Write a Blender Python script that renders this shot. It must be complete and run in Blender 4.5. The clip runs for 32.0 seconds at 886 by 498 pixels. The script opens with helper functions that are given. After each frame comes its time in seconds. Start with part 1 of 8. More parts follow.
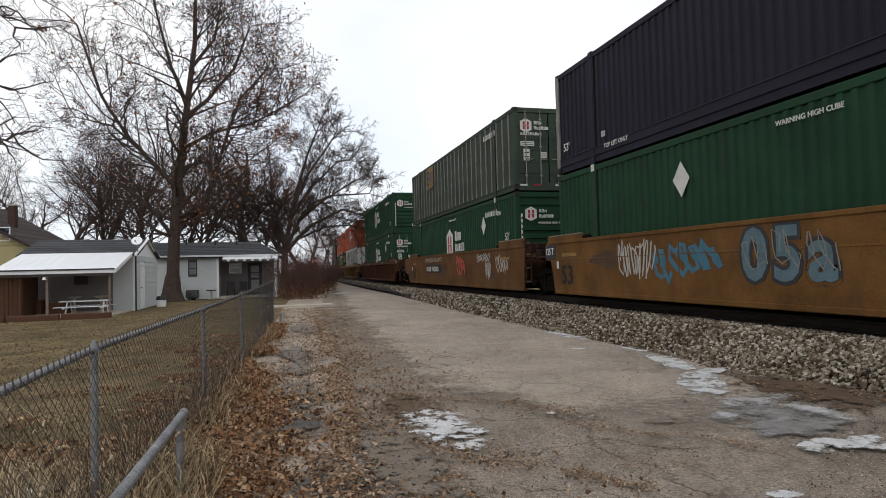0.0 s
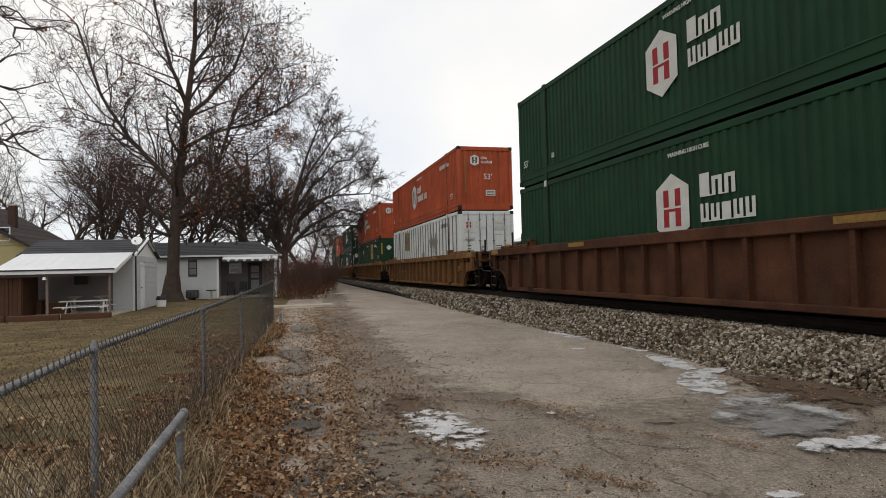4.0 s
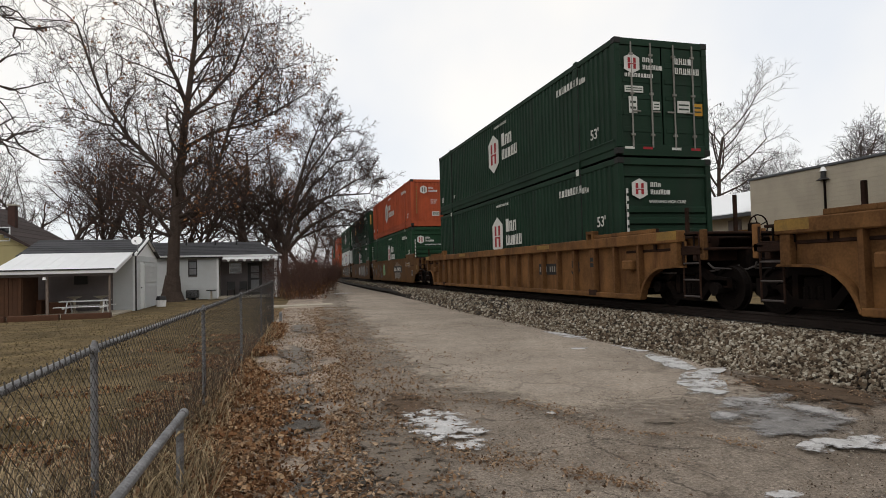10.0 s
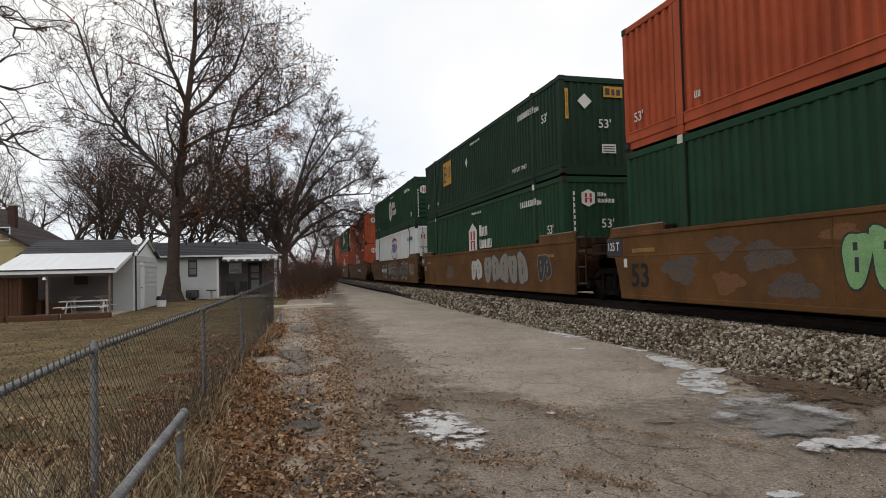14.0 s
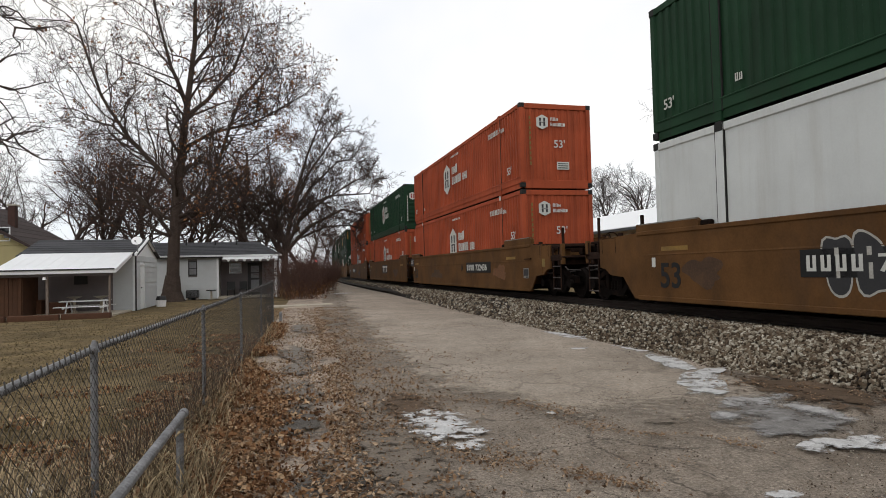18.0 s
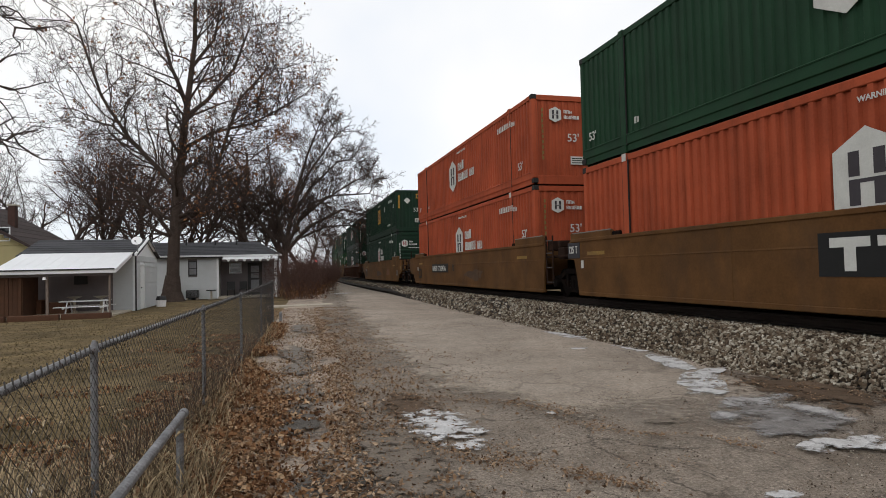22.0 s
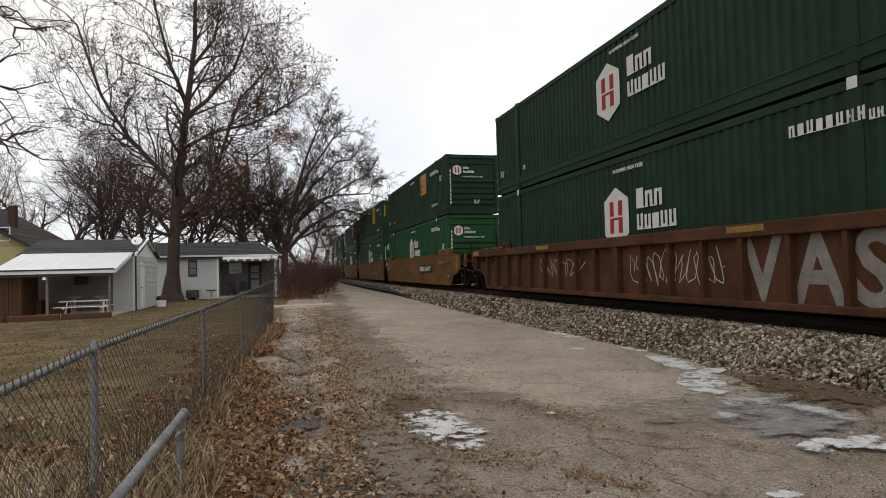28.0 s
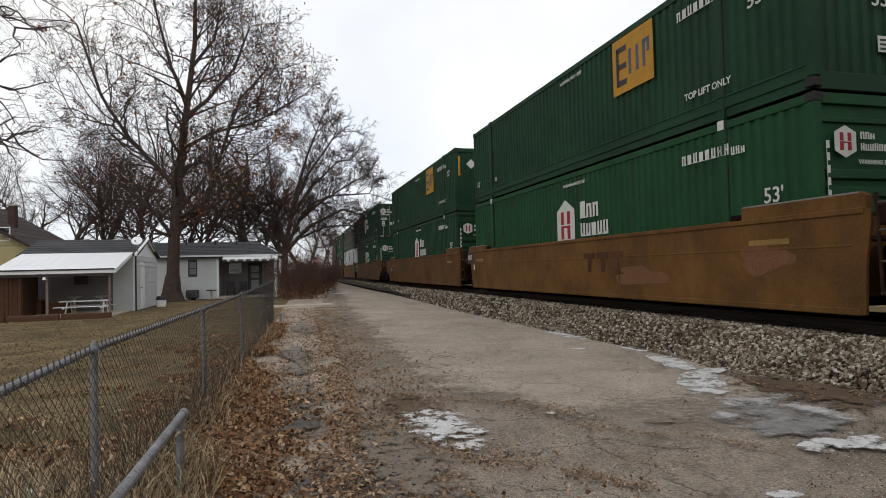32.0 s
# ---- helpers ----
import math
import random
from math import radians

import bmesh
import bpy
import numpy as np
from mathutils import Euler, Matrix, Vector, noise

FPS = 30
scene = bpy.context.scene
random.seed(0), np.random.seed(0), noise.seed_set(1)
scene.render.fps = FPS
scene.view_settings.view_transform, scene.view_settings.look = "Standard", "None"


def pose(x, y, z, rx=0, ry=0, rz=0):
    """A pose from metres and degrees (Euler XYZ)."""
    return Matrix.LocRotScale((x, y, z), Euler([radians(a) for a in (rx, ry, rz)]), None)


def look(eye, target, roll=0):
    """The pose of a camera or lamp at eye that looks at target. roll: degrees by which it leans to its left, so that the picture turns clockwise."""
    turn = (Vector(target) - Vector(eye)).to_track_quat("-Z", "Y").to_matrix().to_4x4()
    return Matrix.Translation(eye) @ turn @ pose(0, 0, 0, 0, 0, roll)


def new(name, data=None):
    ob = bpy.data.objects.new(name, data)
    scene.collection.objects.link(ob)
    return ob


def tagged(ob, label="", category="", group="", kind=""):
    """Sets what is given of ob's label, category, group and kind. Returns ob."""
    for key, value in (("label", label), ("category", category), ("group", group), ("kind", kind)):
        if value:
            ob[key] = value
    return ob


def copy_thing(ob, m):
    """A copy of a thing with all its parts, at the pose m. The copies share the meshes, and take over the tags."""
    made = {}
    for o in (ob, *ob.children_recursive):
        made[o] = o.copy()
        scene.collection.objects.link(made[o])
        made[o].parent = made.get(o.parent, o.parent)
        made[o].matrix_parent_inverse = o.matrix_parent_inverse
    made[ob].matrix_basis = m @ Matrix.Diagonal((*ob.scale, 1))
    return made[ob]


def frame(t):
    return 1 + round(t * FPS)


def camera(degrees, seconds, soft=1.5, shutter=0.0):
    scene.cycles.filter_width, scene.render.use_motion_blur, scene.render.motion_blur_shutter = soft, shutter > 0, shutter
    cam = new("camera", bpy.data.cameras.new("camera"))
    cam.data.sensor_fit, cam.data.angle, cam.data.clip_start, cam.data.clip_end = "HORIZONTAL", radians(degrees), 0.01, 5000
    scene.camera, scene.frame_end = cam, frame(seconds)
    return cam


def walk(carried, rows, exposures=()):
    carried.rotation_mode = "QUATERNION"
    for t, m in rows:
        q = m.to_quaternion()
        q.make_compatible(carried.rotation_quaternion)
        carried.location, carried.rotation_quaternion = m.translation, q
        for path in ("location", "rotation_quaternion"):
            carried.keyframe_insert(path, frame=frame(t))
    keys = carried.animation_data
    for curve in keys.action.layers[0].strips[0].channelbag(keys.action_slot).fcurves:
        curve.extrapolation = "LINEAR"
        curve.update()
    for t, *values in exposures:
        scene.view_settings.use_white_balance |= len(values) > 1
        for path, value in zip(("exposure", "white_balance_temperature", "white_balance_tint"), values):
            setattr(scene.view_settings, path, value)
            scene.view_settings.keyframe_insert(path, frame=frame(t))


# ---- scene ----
# ---------------------------------------------------------------- camera
EYE = Vector((0.0, 0.0, 0.676))
YAW, PITCH, ROLL = radians(15.5), radians(1.846), -1.40
cam = camera(72.2, 32.0, soft=0.9)
AIM = EYE + Vector((math.sin(YAW) * math.cos(PITCH), math.cos(YAW) * math.cos(PITCH), math.sin(PITCH)))
# the film camera corrects its brightness and white balance as the train goes by
EXPOSURES = [
    (0.0, 0.08, 6180, 10.0), (1.0, 0.12, 6125, 10.0), (2.0, 0.14, 6075, 10.0), (3.0, -0.04, 6430, 10.0),
    (6.0, -0.04, 6500, 10.0), (7.0, -0.04, 6500, 10.0), (8.0, -0.04, 6500, 10.0), (9.0, 0.0, 6440, 10.0),
    (10.0, -0.04, 6500, 10.0), (11.0, 0.01, 6485, 10.0), (12.0, 0.03, 6385, 10.0), (13.0, -0.02, 6500, 10.0),
    (14.0, 0.01, 6385, 10.0), (17.0, 0.04, 6375, 10.0), (18.0, 0.04, 6375, 10.0), (19.0, -0.04, 6500, 10.0),
    (20.0, 0.01, 6385, 10.0), (22.0, 0.0, 6290, 10.0), (24.0, 0.02, 6290, 10.0), (25.0, -0.04, 6500, 10.0),
    (28.0, 0.03, 6485, 10.0), (30.0, -0.04, 6500, 10.0), (32.0, 0.02, 6290, 10.0),
]
walk(cam, [(0.0, look(EYE, AIM, ROLL)), (32.0, look(EYE, AIM, ROLL))], EXPOSURES)

# ---------------------------------------------------------------- light: an overcast winter day
SUN_EL, SUN_ROT = radians(42), radians(200)
world = bpy.data.worlds.new("overcast_sky")
scene.world = world
world.use_nodes = True
wn = world.node_tree
wn.nodes.clear()
sky = wn.nodes.new("ShaderNodeTexSky")
sky.sky_type, sky.sun_disc = "NISHITA", False
sky.sun_elevation, sky.sun_rotation = SUN_EL, SUN_ROT
sky_gain = wn.nodes.new("ShaderNodeMix")
sky_gain.data_type, sky_gain.blend_type = "RGBA", "MULTIPLY"
sky_gain.inputs[0].default_value = 1.0
sky_gain.inputs[7].default_value = (0.1, 0.1, 0.1, 1)
coord = wn.nodes.new("ShaderNodeTexCoord")
cloud = wn.nodes.new("ShaderNodeTexNoise")
cloud.inputs["Scale"].default_value, cloud.inputs["Detail"].default_value = 2.2, 4.0
ramp = wn.nodes.new("ShaderNodeValToRGB")
ramp.color_ramp.elements[0].position, ramp.color_ramp.elements[1].position = 0.3, 0.62
ramp.color_ramp.elements[0].color = (0.90, 0.94, 1.0, 1)
ramp.color_ramp.elements[1].color = (1.16, 1.12, 1.055, 1)
veil = wn.nodes.new("ShaderNodeMix")
veil.data_type = "RGBA"
veil.inputs[0].default_value = 0.88
back = wn.nodes.new("ShaderNodeBackground")
back.inputs["Strength"].default_value = 1.0
wout = wn.nodes.new("ShaderNodeOutputWorld")
wn.links.new(coord.outputs["Generated"], cloud.inputs["Vector"])
wn.links.new(cloud.outputs["Fac"], ramp.inputs["Fac"])
wn.links.new(sky.outputs["Color"], sky_gain.inputs[6])
wn.links.new(sky_gain.outputs[2], veil.inputs[6])
wn.links.new(ramp.outputs["Color"], veil.inputs[7])
wn.links.new(veil.outputs[2], back.inputs["Color"])
wn.links.new(back.outputs["Background"], wout.inputs["Surface"])
sun = new("sun", bpy.data.lights.new("sun", "SUN"))
sun.data.energy, sun.data.angle, sun.data.color = 0.5, radians(40), (1.0, 0.97, 0.92)
SUN_DIR = Vector((math.sin(SUN_ROT) * math.cos(SUN_EL), math.cos(SUN_ROT) * math.cos(SUN_EL), math.sin(SUN_EL)))
sun.matrix_basis = look(SUN_DIR * 50, (0, 0, 0))

# ---------------------------------------------------------------- materials
MATS = {}


def mat(name, base, rough=0.7, metal=0.0, var=0.25, scale=3.0, fine=60.0, bump=0.15, bump_d=0.01, stain=None, stain_amt=0.0, stain_scale=1.2,
        streak=0.0, island=0.0, obj_rand=0.0, spec=0.4, space="Object", grain=1.0, patchy=0.0, rim=0.35):
    """A surface with a base colour, coarse and fine variation, relief and an optional stain colour (streaked downwards)."""
    if name in MATS:
        return MATS[name]
    m = bpy.data.materials.new(name)
    m.use_nodes = True
    nt = m.node_tree
    b = nt.nodes["Principled BSDF"]
    tc = nt.nodes.new("ShaderNodeTexCoord")
    n1 = nt.nodes.new("ShaderNodeTexNoise")
    n1.inputs["Scale"].default_value, n1.inputs["Detail"].default_value, n1.inputs["Roughness"].default_value = scale, 6.0, 0.6
    n2 = nt.nodes.new("ShaderNodeTexNoise")
    n2.inputs["Scale"].default_value, n2.inputs["Detail"].default_value = fine, 3.0
    nt.links.new(tc.outputs[space], n1.inputs["Vector"])
    nt.links.new(tc.outputs[space], n2.inputs["Vector"])
    add = nt.nodes.new("ShaderNodeMath")
    add.operation = "MULTIPLY_ADD"
    add.inputs[1].default_value = grain
    nt.links.new(n1.outputs["Fac"], add.inputs[2])
    nt.links.new(n2.outputs["Fac"], add.inputs[0])
    last = add.outputs[0]
    low, high = 1 - var, 1 + var
    if island or obj_rand:
        src = nt.nodes.new("ShaderNodeNewGeometry").outputs["Random Per Island"] if island else nt.nodes.new("ShaderNodeObjectInfo").outputs["Random"]
        ma = nt.nodes.new("ShaderNodeMath")
        ma.operation = "MULTIPLY_ADD"
        ma.inputs[1].default_value, ma.inputs[2].default_value = (island or obj_rand), -(island or obj_rand) / 2
        nt.links.new(src, ma.inputs[0])
        ad2 = nt.nodes.new("ShaderNodeMath")
        nt.links.new(last, ad2.inputs[0])
        nt.links.new(ma.outputs[0], ad2.inputs[1])
        last = ad2.outputs[0]
    mr = nt.nodes.new("ShaderNodeMapRange")
    mid, half = 0.5 * (1 + grain), 0.35 * (0.4 + 0.6 * grain)
    mr.inputs["From Min"].default_value, mr.inputs["From Max"].default_value = mid - half, mid + half
    mr.inputs["To Min"].default_value, mr.inputs["To Max"].default_value = low, high
    nt.links.new(last, mr.inputs["Value"])
    mul = nt.nodes.new("ShaderNodeVectorMath")
    mul.operation = "SCALE"
    mul.inputs[0].default_value = base[:3]
    nt.links.new(mr.outputs["Result"], mul.inputs["Scale"])
    col = mul.outputs[0]
    if stain:
        n3 = nt.nodes.new("ShaderNodeTexNoise")
        n3.inputs["Scale"].default_value, n3.inputs["Detail"].default_value = stain_scale, 8.0
        n3.inputs["Roughness"].default_value = 0.65
        mp = nt.nodes.new("ShaderNodeMapping")
        mp.inputs["Scale"].default_value = (1, 1, 1 - streak)
        nt.links.new(tc.outputs[space], mp.inputs["Vector"])
        nt.links.new(mp.outputs["Vector"], n3.inputs["Vector"])
        r3 = nt.nodes.new("ShaderNodeMapRange")
        r3.inputs["From Min"].default_value, r3.inputs["From Max"].default_value = 0.5, 0.72
        r3.inputs["To Max"].default_value = stain_amt
        nt.links.new(n3.outputs["Fac"], r3.inputs["Value"])
        mx = nt.nodes.new("ShaderNodeMix")
        mx.data_type = "RGBA"
        mx.inputs[7].default_value = (*stain, 1)
        nt.links.new(r3.outputs["Result"], mx.inputs[0])
        nt.links.new(col, mx.inputs[6])
        col = mx.outputs[2]
    nt.links.new(col, b.inputs["Base Color"])
    b.inputs["Roughness"].default_value, b.inputs["Metallic"].default_value = rough, metal
    b.inputs["Specular IOR Level"].default_value = spec
    if patchy:
        # the sheet thins out unevenly towards its rim
        off = nt.nodes.new("ShaderNodeVectorMath")
        off.operation = "SUBTRACT"
        off.inputs[1].default_value = (0.5, 0.5, 0.5)
        nt.links.new(tc.outputs["Generated"], off.inputs[0])
        flat = nt.nodes.new("ShaderNodeVectorMath")
        flat.operation = "MULTIPLY"
        flat.inputs[1].default_value = (2, 2, 0)
        nt.links.new(off.outputs[0], flat.inputs[0])
        dist = nt.nodes.new("ShaderNodeVectorMath")
        dist.operation = "LENGTH"
        nt.links.new(flat.outputs[0], dist.inputs[0])
        n4 = nt.nodes.new("ShaderNodeTexNoise")
        n4.inputs["Scale"].default_value, n4.inputs["Detail"].default_value, n4.inputs["Roughness"].default_value = patchy, 7.0, 0.68
        nt.links.new(tc.outputs[space], n4.inputs["Vector"])
        gain = nt.nodes.new("ShaderNodeMath")
        gain.operation = "MULTIPLY_ADD"
        gain.inputs[1].default_value, gain.inputs[2].default_value = 3.8, -1.08
        nt.links.new(n4.outputs["Fac"], gain.inputs[0])
        cut = nt.nodes.new("ShaderNodeMath")
        cut.operation = "SUBTRACT"
        nt.links.new(gain.outputs[0], cut.inputs[0])
        nt.links.new(dist.outputs["Value"], cut.inputs[1])
        edge_ = nt.nodes.new("ShaderNodeMapRange")
        edge_.inputs["From Min"].default_value, edge_.inputs["From Max"].default_value = 0.0, rim
        nt.links.new(cut.outputs[0], edge_.inputs["Value"])
        nt.links.new(edge_.outputs["Result"], b.inputs["Alpha"])
    if bump:
        bp = nt.nodes.new("ShaderNodeBump")
        bp.inputs["Strength"].default_value, bp.inputs["Distance"].default_value = bump, bump_d
        nt.links.new(add.outputs[0], bp.inputs["Height"])
        nt.links.new(bp.outputs["Normal"], b.inputs["Normal"])
    MATS[name] = m
    return m


def mixed(name, colours, rough=0.9, spec=0.12, grain=30.0, grain_amt=0.3):
    """Many small pieces in one mesh: each takes one of several natural colours, with a fine grain."""
    m = bpy.data.materials.new(name)
    m.use_nodes = True
    nt = m.node_tree
    b = nt.nodes["Principled BSDF"]
    geo = nt.nodes.new("ShaderNodeNewGeometry")
    rp = nt.nodes.new("ShaderNodeValToRGB")
    rp.color_ramp.elements[0].position, rp.color_ramp.elements[0].color = 0.0, (*colours[0], 1)
    rp.color_ramp.elements[1].position, rp.color_ramp.elements[1].color = 1.0, (*colours[-1], 1)
    for k, c in enumerate(colours[1:-1], 1):
        e = rp.color_ramp.elements.new(k / (len(colours) - 1))
        e.color = (*c, 1)
    nt.links.new(geo.outputs["Random Per Island"], rp.inputs["Fac"])
    tc = nt.nodes.new("ShaderNodeTexCoord")
    n1 = nt.nodes.new("ShaderNodeTexNoise")
    n1.inputs["Scale"].default_value, n1.inputs["Detail"].default_value = grain, 4.0
    nt.links.new(tc.outputs["Object"], n1.inputs["Vector"])
    mr = nt.nodes.new("ShaderNodeMapRange")
    mr.inputs["From Min"].default_value, mr.inputs["From Max"].default_value = 0.3, 0.7
    mr.inputs["To Min"].default_value, mr.inputs["To Max"].default_value = 1 - grain_amt, 1 + grain_amt
    nt.links.new(n1.outputs["Fac"], mr.inputs["Value"])
    sc = nt.nodes.new("ShaderNodeVectorMath")
    sc.operation = "SCALE"
    nt.links.new(rp.outputs["Color"], sc.inputs[0])
    nt.links.new(mr.outputs["Result"], sc.inputs["Scale"])
    nt.links.new(sc.outputs[0], b.inputs["Base Color"])
    b.inputs["Roughness"].default_value, b.inputs["Specular IOR Level"].default_value = rough, spec
    MATS[name] = m
    return m


def asphalt(name, base, dirt, crack_amt, speck=0.5, mottle=0.35, dirt_amt=0.6):
    """Old asphalt: aggregate specks at two sizes, broad mottling, brown dirt in the hollows and a net of fine cracks."""
    m = bpy.data.materials.new(name)
    m.use_nodes = True
    nt = m.node_tree
    b = nt.nodes["Principled BSDF"]
    tc = nt.nodes.new("ShaderNodeTexCoord")

    def noise_(scale, detail, rough_, source=None):
        n = nt.nodes.new("ShaderNodeTexNoise")
        n.inputs["Scale"].default_value, n.inputs["Detail"].default_value, n.inputs["Roughness"].default_value = scale, detail, rough_
        nt.links.new(source or tc.outputs["Object"], n.inputs["Vector"])
        return n

    def ranged(value, a, z, lo, hi):
        r = nt.nodes.new("ShaderNodeMapRange")
        for key, v in (("From Min", a), ("From Max", z), ("To Min", lo), ("To Max", hi)):
            r.inputs[key].default_value = v
        nt.links.new(value, r.inputs["Value"])
        return r.outputs["Result"]

    def op(kind, a, c):
        q = nt.nodes.new("ShaderNodeMath")
        q.operation = kind
        for k, v in enumerate((a, c)):
            if isinstance(v, (int, float)):
                q.inputs[k].default_value = v
            else:
                nt.links.new(v, q.inputs[k])
        return q.outputs[0]
    broad = noise_(0.7, 7.0, 0.62)
    mid = noise_(5.5, 6.0, 0.7)
    fine = noise_(34.0, 4.0, 0.75)
    grit = noise_(120.0, 2.0, 0.6)
    tone = op("MULTIPLY", ranged(broad.outputs["Fac"], 0.3, 0.7, 1 - mottle, 1 + mottle), ranged(mid.outputs["Fac"], 0.3, 0.7, 1 - mottle * 0.7, 1 + mottle * 0.7))
    tone = op("MULTIPLY", tone, ranged(fine.outputs["Fac"], 0.3, 0.7, 1 - speck, 1 + speck))
    tone = op("MULTIPLY", tone, ranged(grit.outputs["Fac"], 0.3, 0.7, 1 - speck * 0.7, 1 + speck * 0.7))
    # cracks: the borders of warped cells, open only here and there
    warp = nt.nodes.new("ShaderNodeVectorMath")
    warp.operation = "MULTIPLY_ADD"
    warp.inputs[1].default_value = (0.9, 0.9, 0.0)
    w = noise_(1.6, 5.0, 0.6)
    nt.links.new(w.outputs["Color"], warp.inputs[0])
    nt.links.new(tc.outputs["Object"], warp.inputs[2])
    cell = nt.nodes.new("ShaderNodeTexVoronoi")
    cell.feature = "DISTANCE_TO_EDGE"
    cell.inputs["Scale"].default_value = 0.85
    nt.links.new(warp.outputs[0], cell.inputs["Vector"])
    gate = noise_(0.55, 3.0, 0.5)
    line = op("MULTIPLY", ranged(cell.outputs["Distance"], 0.004, 0.018, 1.0, 0.0), ranged(gate.outputs["Fac"], 0.46, 0.56, 0.0, crack_amt))
    tone = op("MULTIPLY", tone, op("SUBTRACT", 1.0, op("MULTIPLY", line, 0.65)))
    sc = nt.nodes.new("ShaderNodeVectorMath")
    sc.operation = "SCALE"
    sc.inputs[0].default_value = base
    nt.links.new(tone, sc.inputs["Scale"])
    soil = noise_(1.15, 9.0, 0.72)
    soil_fac = op("MULTIPLY", ranged(soil.outputs["Fac"], 0.5, 0.68, 0.0, dirt_amt), ranged(fine.outputs["Fac"], 0.35, 0.6, 0.3, 1.0))
    mx = nt.nodes.new("ShaderNodeMix")
    mx.data_type = "RGBA"
    mx.inputs[7].default_value = (*dirt, 1)
    nt.links.new(soil_fac, mx.inputs[0])
    nt.links.new(sc.outputs[0], mx.inputs[6])
    nt.links.new(mx.outputs[2], b.inputs["Base Color"])
    b.inputs["Roughness"].default_value, b.inputs["Specular IOR Level"].default_value = 0.93, 0.12
    bp = nt.nodes.new("ShaderNodeBump")
    bp.inputs["Strength"].default_value, bp.inputs["Distance"].default_value = 0.7, 0.014
    nt.links.new(op("SUBTRACT", op("ADD", fine.outputs["Fac"], mid.outputs["Fac"]), line), bp.inputs["Height"])
    nt.links.new(bp.outputs["Normal"], b.inputs["Normal"])
    MATS[name] = m
    return m


RUST = (0.10, 0.045, 0.02)
GRIME = (0.035, 0.03, 0.026)
M_GREEN = mat("green_container_paint", (0.0100, 0.0375, 0.0170), 0.65, 0, 0.22, 0.8, 30, 0.05, 0.004, (0.016, 0.022, 0.016), 0.5, 2.6, 0.93, grain=0.25, spec=0.15)
M_GREEN_DARK = mat("dark_green_container_paint", (0.0085, 0.026, 0.0145), 0.65, 0, 0.22, 0.8, 30, 0.05, 0.004, (0.016, 0.02, 0.016), 0.5, 2.6, 0.93, grain=0.25, spec=0.15)
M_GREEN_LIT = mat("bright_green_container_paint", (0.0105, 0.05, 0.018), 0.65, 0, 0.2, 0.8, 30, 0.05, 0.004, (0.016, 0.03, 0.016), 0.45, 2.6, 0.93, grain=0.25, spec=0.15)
M_ORANGE = mat("orange_red_container_paint", (0.315, 0.066, 0.028), 0.7, 0, 0.22, 0.7, 30, 0.05, 0.004, (0.12, 0.034, 0.018), 0.5, 2.6, 0.93, grain=0.25, spec=0.12)
M_NAVY = mat("navy_container_paint", (0.013, 0.012, 0.022), 0.65, 0, 0.2, 0.8, 30, 0.05, 0.004, (0.016, 0.016, 0.018), 0.4, 2.6, 0.93, grain=0.25, spec=0.15)
M_WHITE = mat("white_container_paint", (0.53, 0.55, 0.545), 0.6, 0, 0.08, 0.8, 30, 0.03, 0.003, (0.32, 0.30, 0.26), 0.35, 2.6, 0.93, grain=0.25, spec=0.2)
M_GREYGREEN = mat("faded_grey_green_paint", (0.036, 0.05, 0.037), 0.7, 0, 0.25, 0.8, 30, 0.05, 0.004, GRIME, 0.45, 2.6, 0.93, grain=0.25, spec=0.15)
M_POST = mat("bare_grey_post_metal", (0.19, 0.185, 0.165), 0.6, 0.2, 0.25, 2, 40, 0.08, 0.004, GRIME, 0.4, 2, 0.6, spec=0.2)
M_BROWN = mat("brown_railcar_paint", (0.094, 0.045, 0.0155), 0.8, 0, 0.32, 0.9, 26, 0.12, 0.006, (0.05, 0.03, 0.018), 0.6, 1.1, 0.6, grain=0.3, spec=0.12)
M_OCHRE = mat("ochre_railcar_paint", (0.108, 0.052, 0.0155), 0.8, 0, 0.4, 0.9, 26, 0.12, 0.006, (0.065, 0.034, 0.016), 0.65, 1.4, 0.7, grain=0.3, spec=0.12)
M_MUSTARD = mat("faded_mustard_railcar_paint", (0.132, 0.064, 0.024), 0.8, 0, 0.5, 1.1, 26, 0.12, 0.006, (0.05, 0.021, 0.011), 0.9, 1.9, 0.8, grain=0.3, spec=0.12)
M_RUSTCAR = mat("rust_brown_railcar_paint", (0.064, 0.027, 0.0145), 0.85, 0, 0.5, 1.1, 26, 0.14, 0.006, GRIME, 0.55, 1.4, 0.7, grain=0.3, spec=0.12)
M_RUNNING = mat("dark_running_gear_steel", (0.0065, 0.0048, 0.0042), 0.9, 0.0, 0.35, 4, 50, 0.2, 0.006, (0.022, 0.012, 0.008), 0.6, 3, spec=0.04)
M_WHEEL = mat("worn_wheel_steel", (0.008, 0.006, 0.0052), 0.9, 0.0, 0.3, 6, 60, 0.1, 0.003, spec=0.05)
M_GEAR = mat("dirty_brown_end_gear", (0.022, 0.012, 0.0085), 0.85, 0, 0.4, 3, 40, 0.15, 0.005, (0.045, 0.02, 0.012), 0.6, 3, spec=0.08)
M_TREAD = mat("polished_tread_steel", (0.5, 0.5, 0.5), 0.25, 1.0, 0.1, 6, 60, 0.02, 0.002)
M_LETTER = mat("white_lettering_vinyl", (0.50, 0.50, 0.47), 0.6, 0, 0.12, 3, 40, 0.0, grain=0.4, spec=0.1)
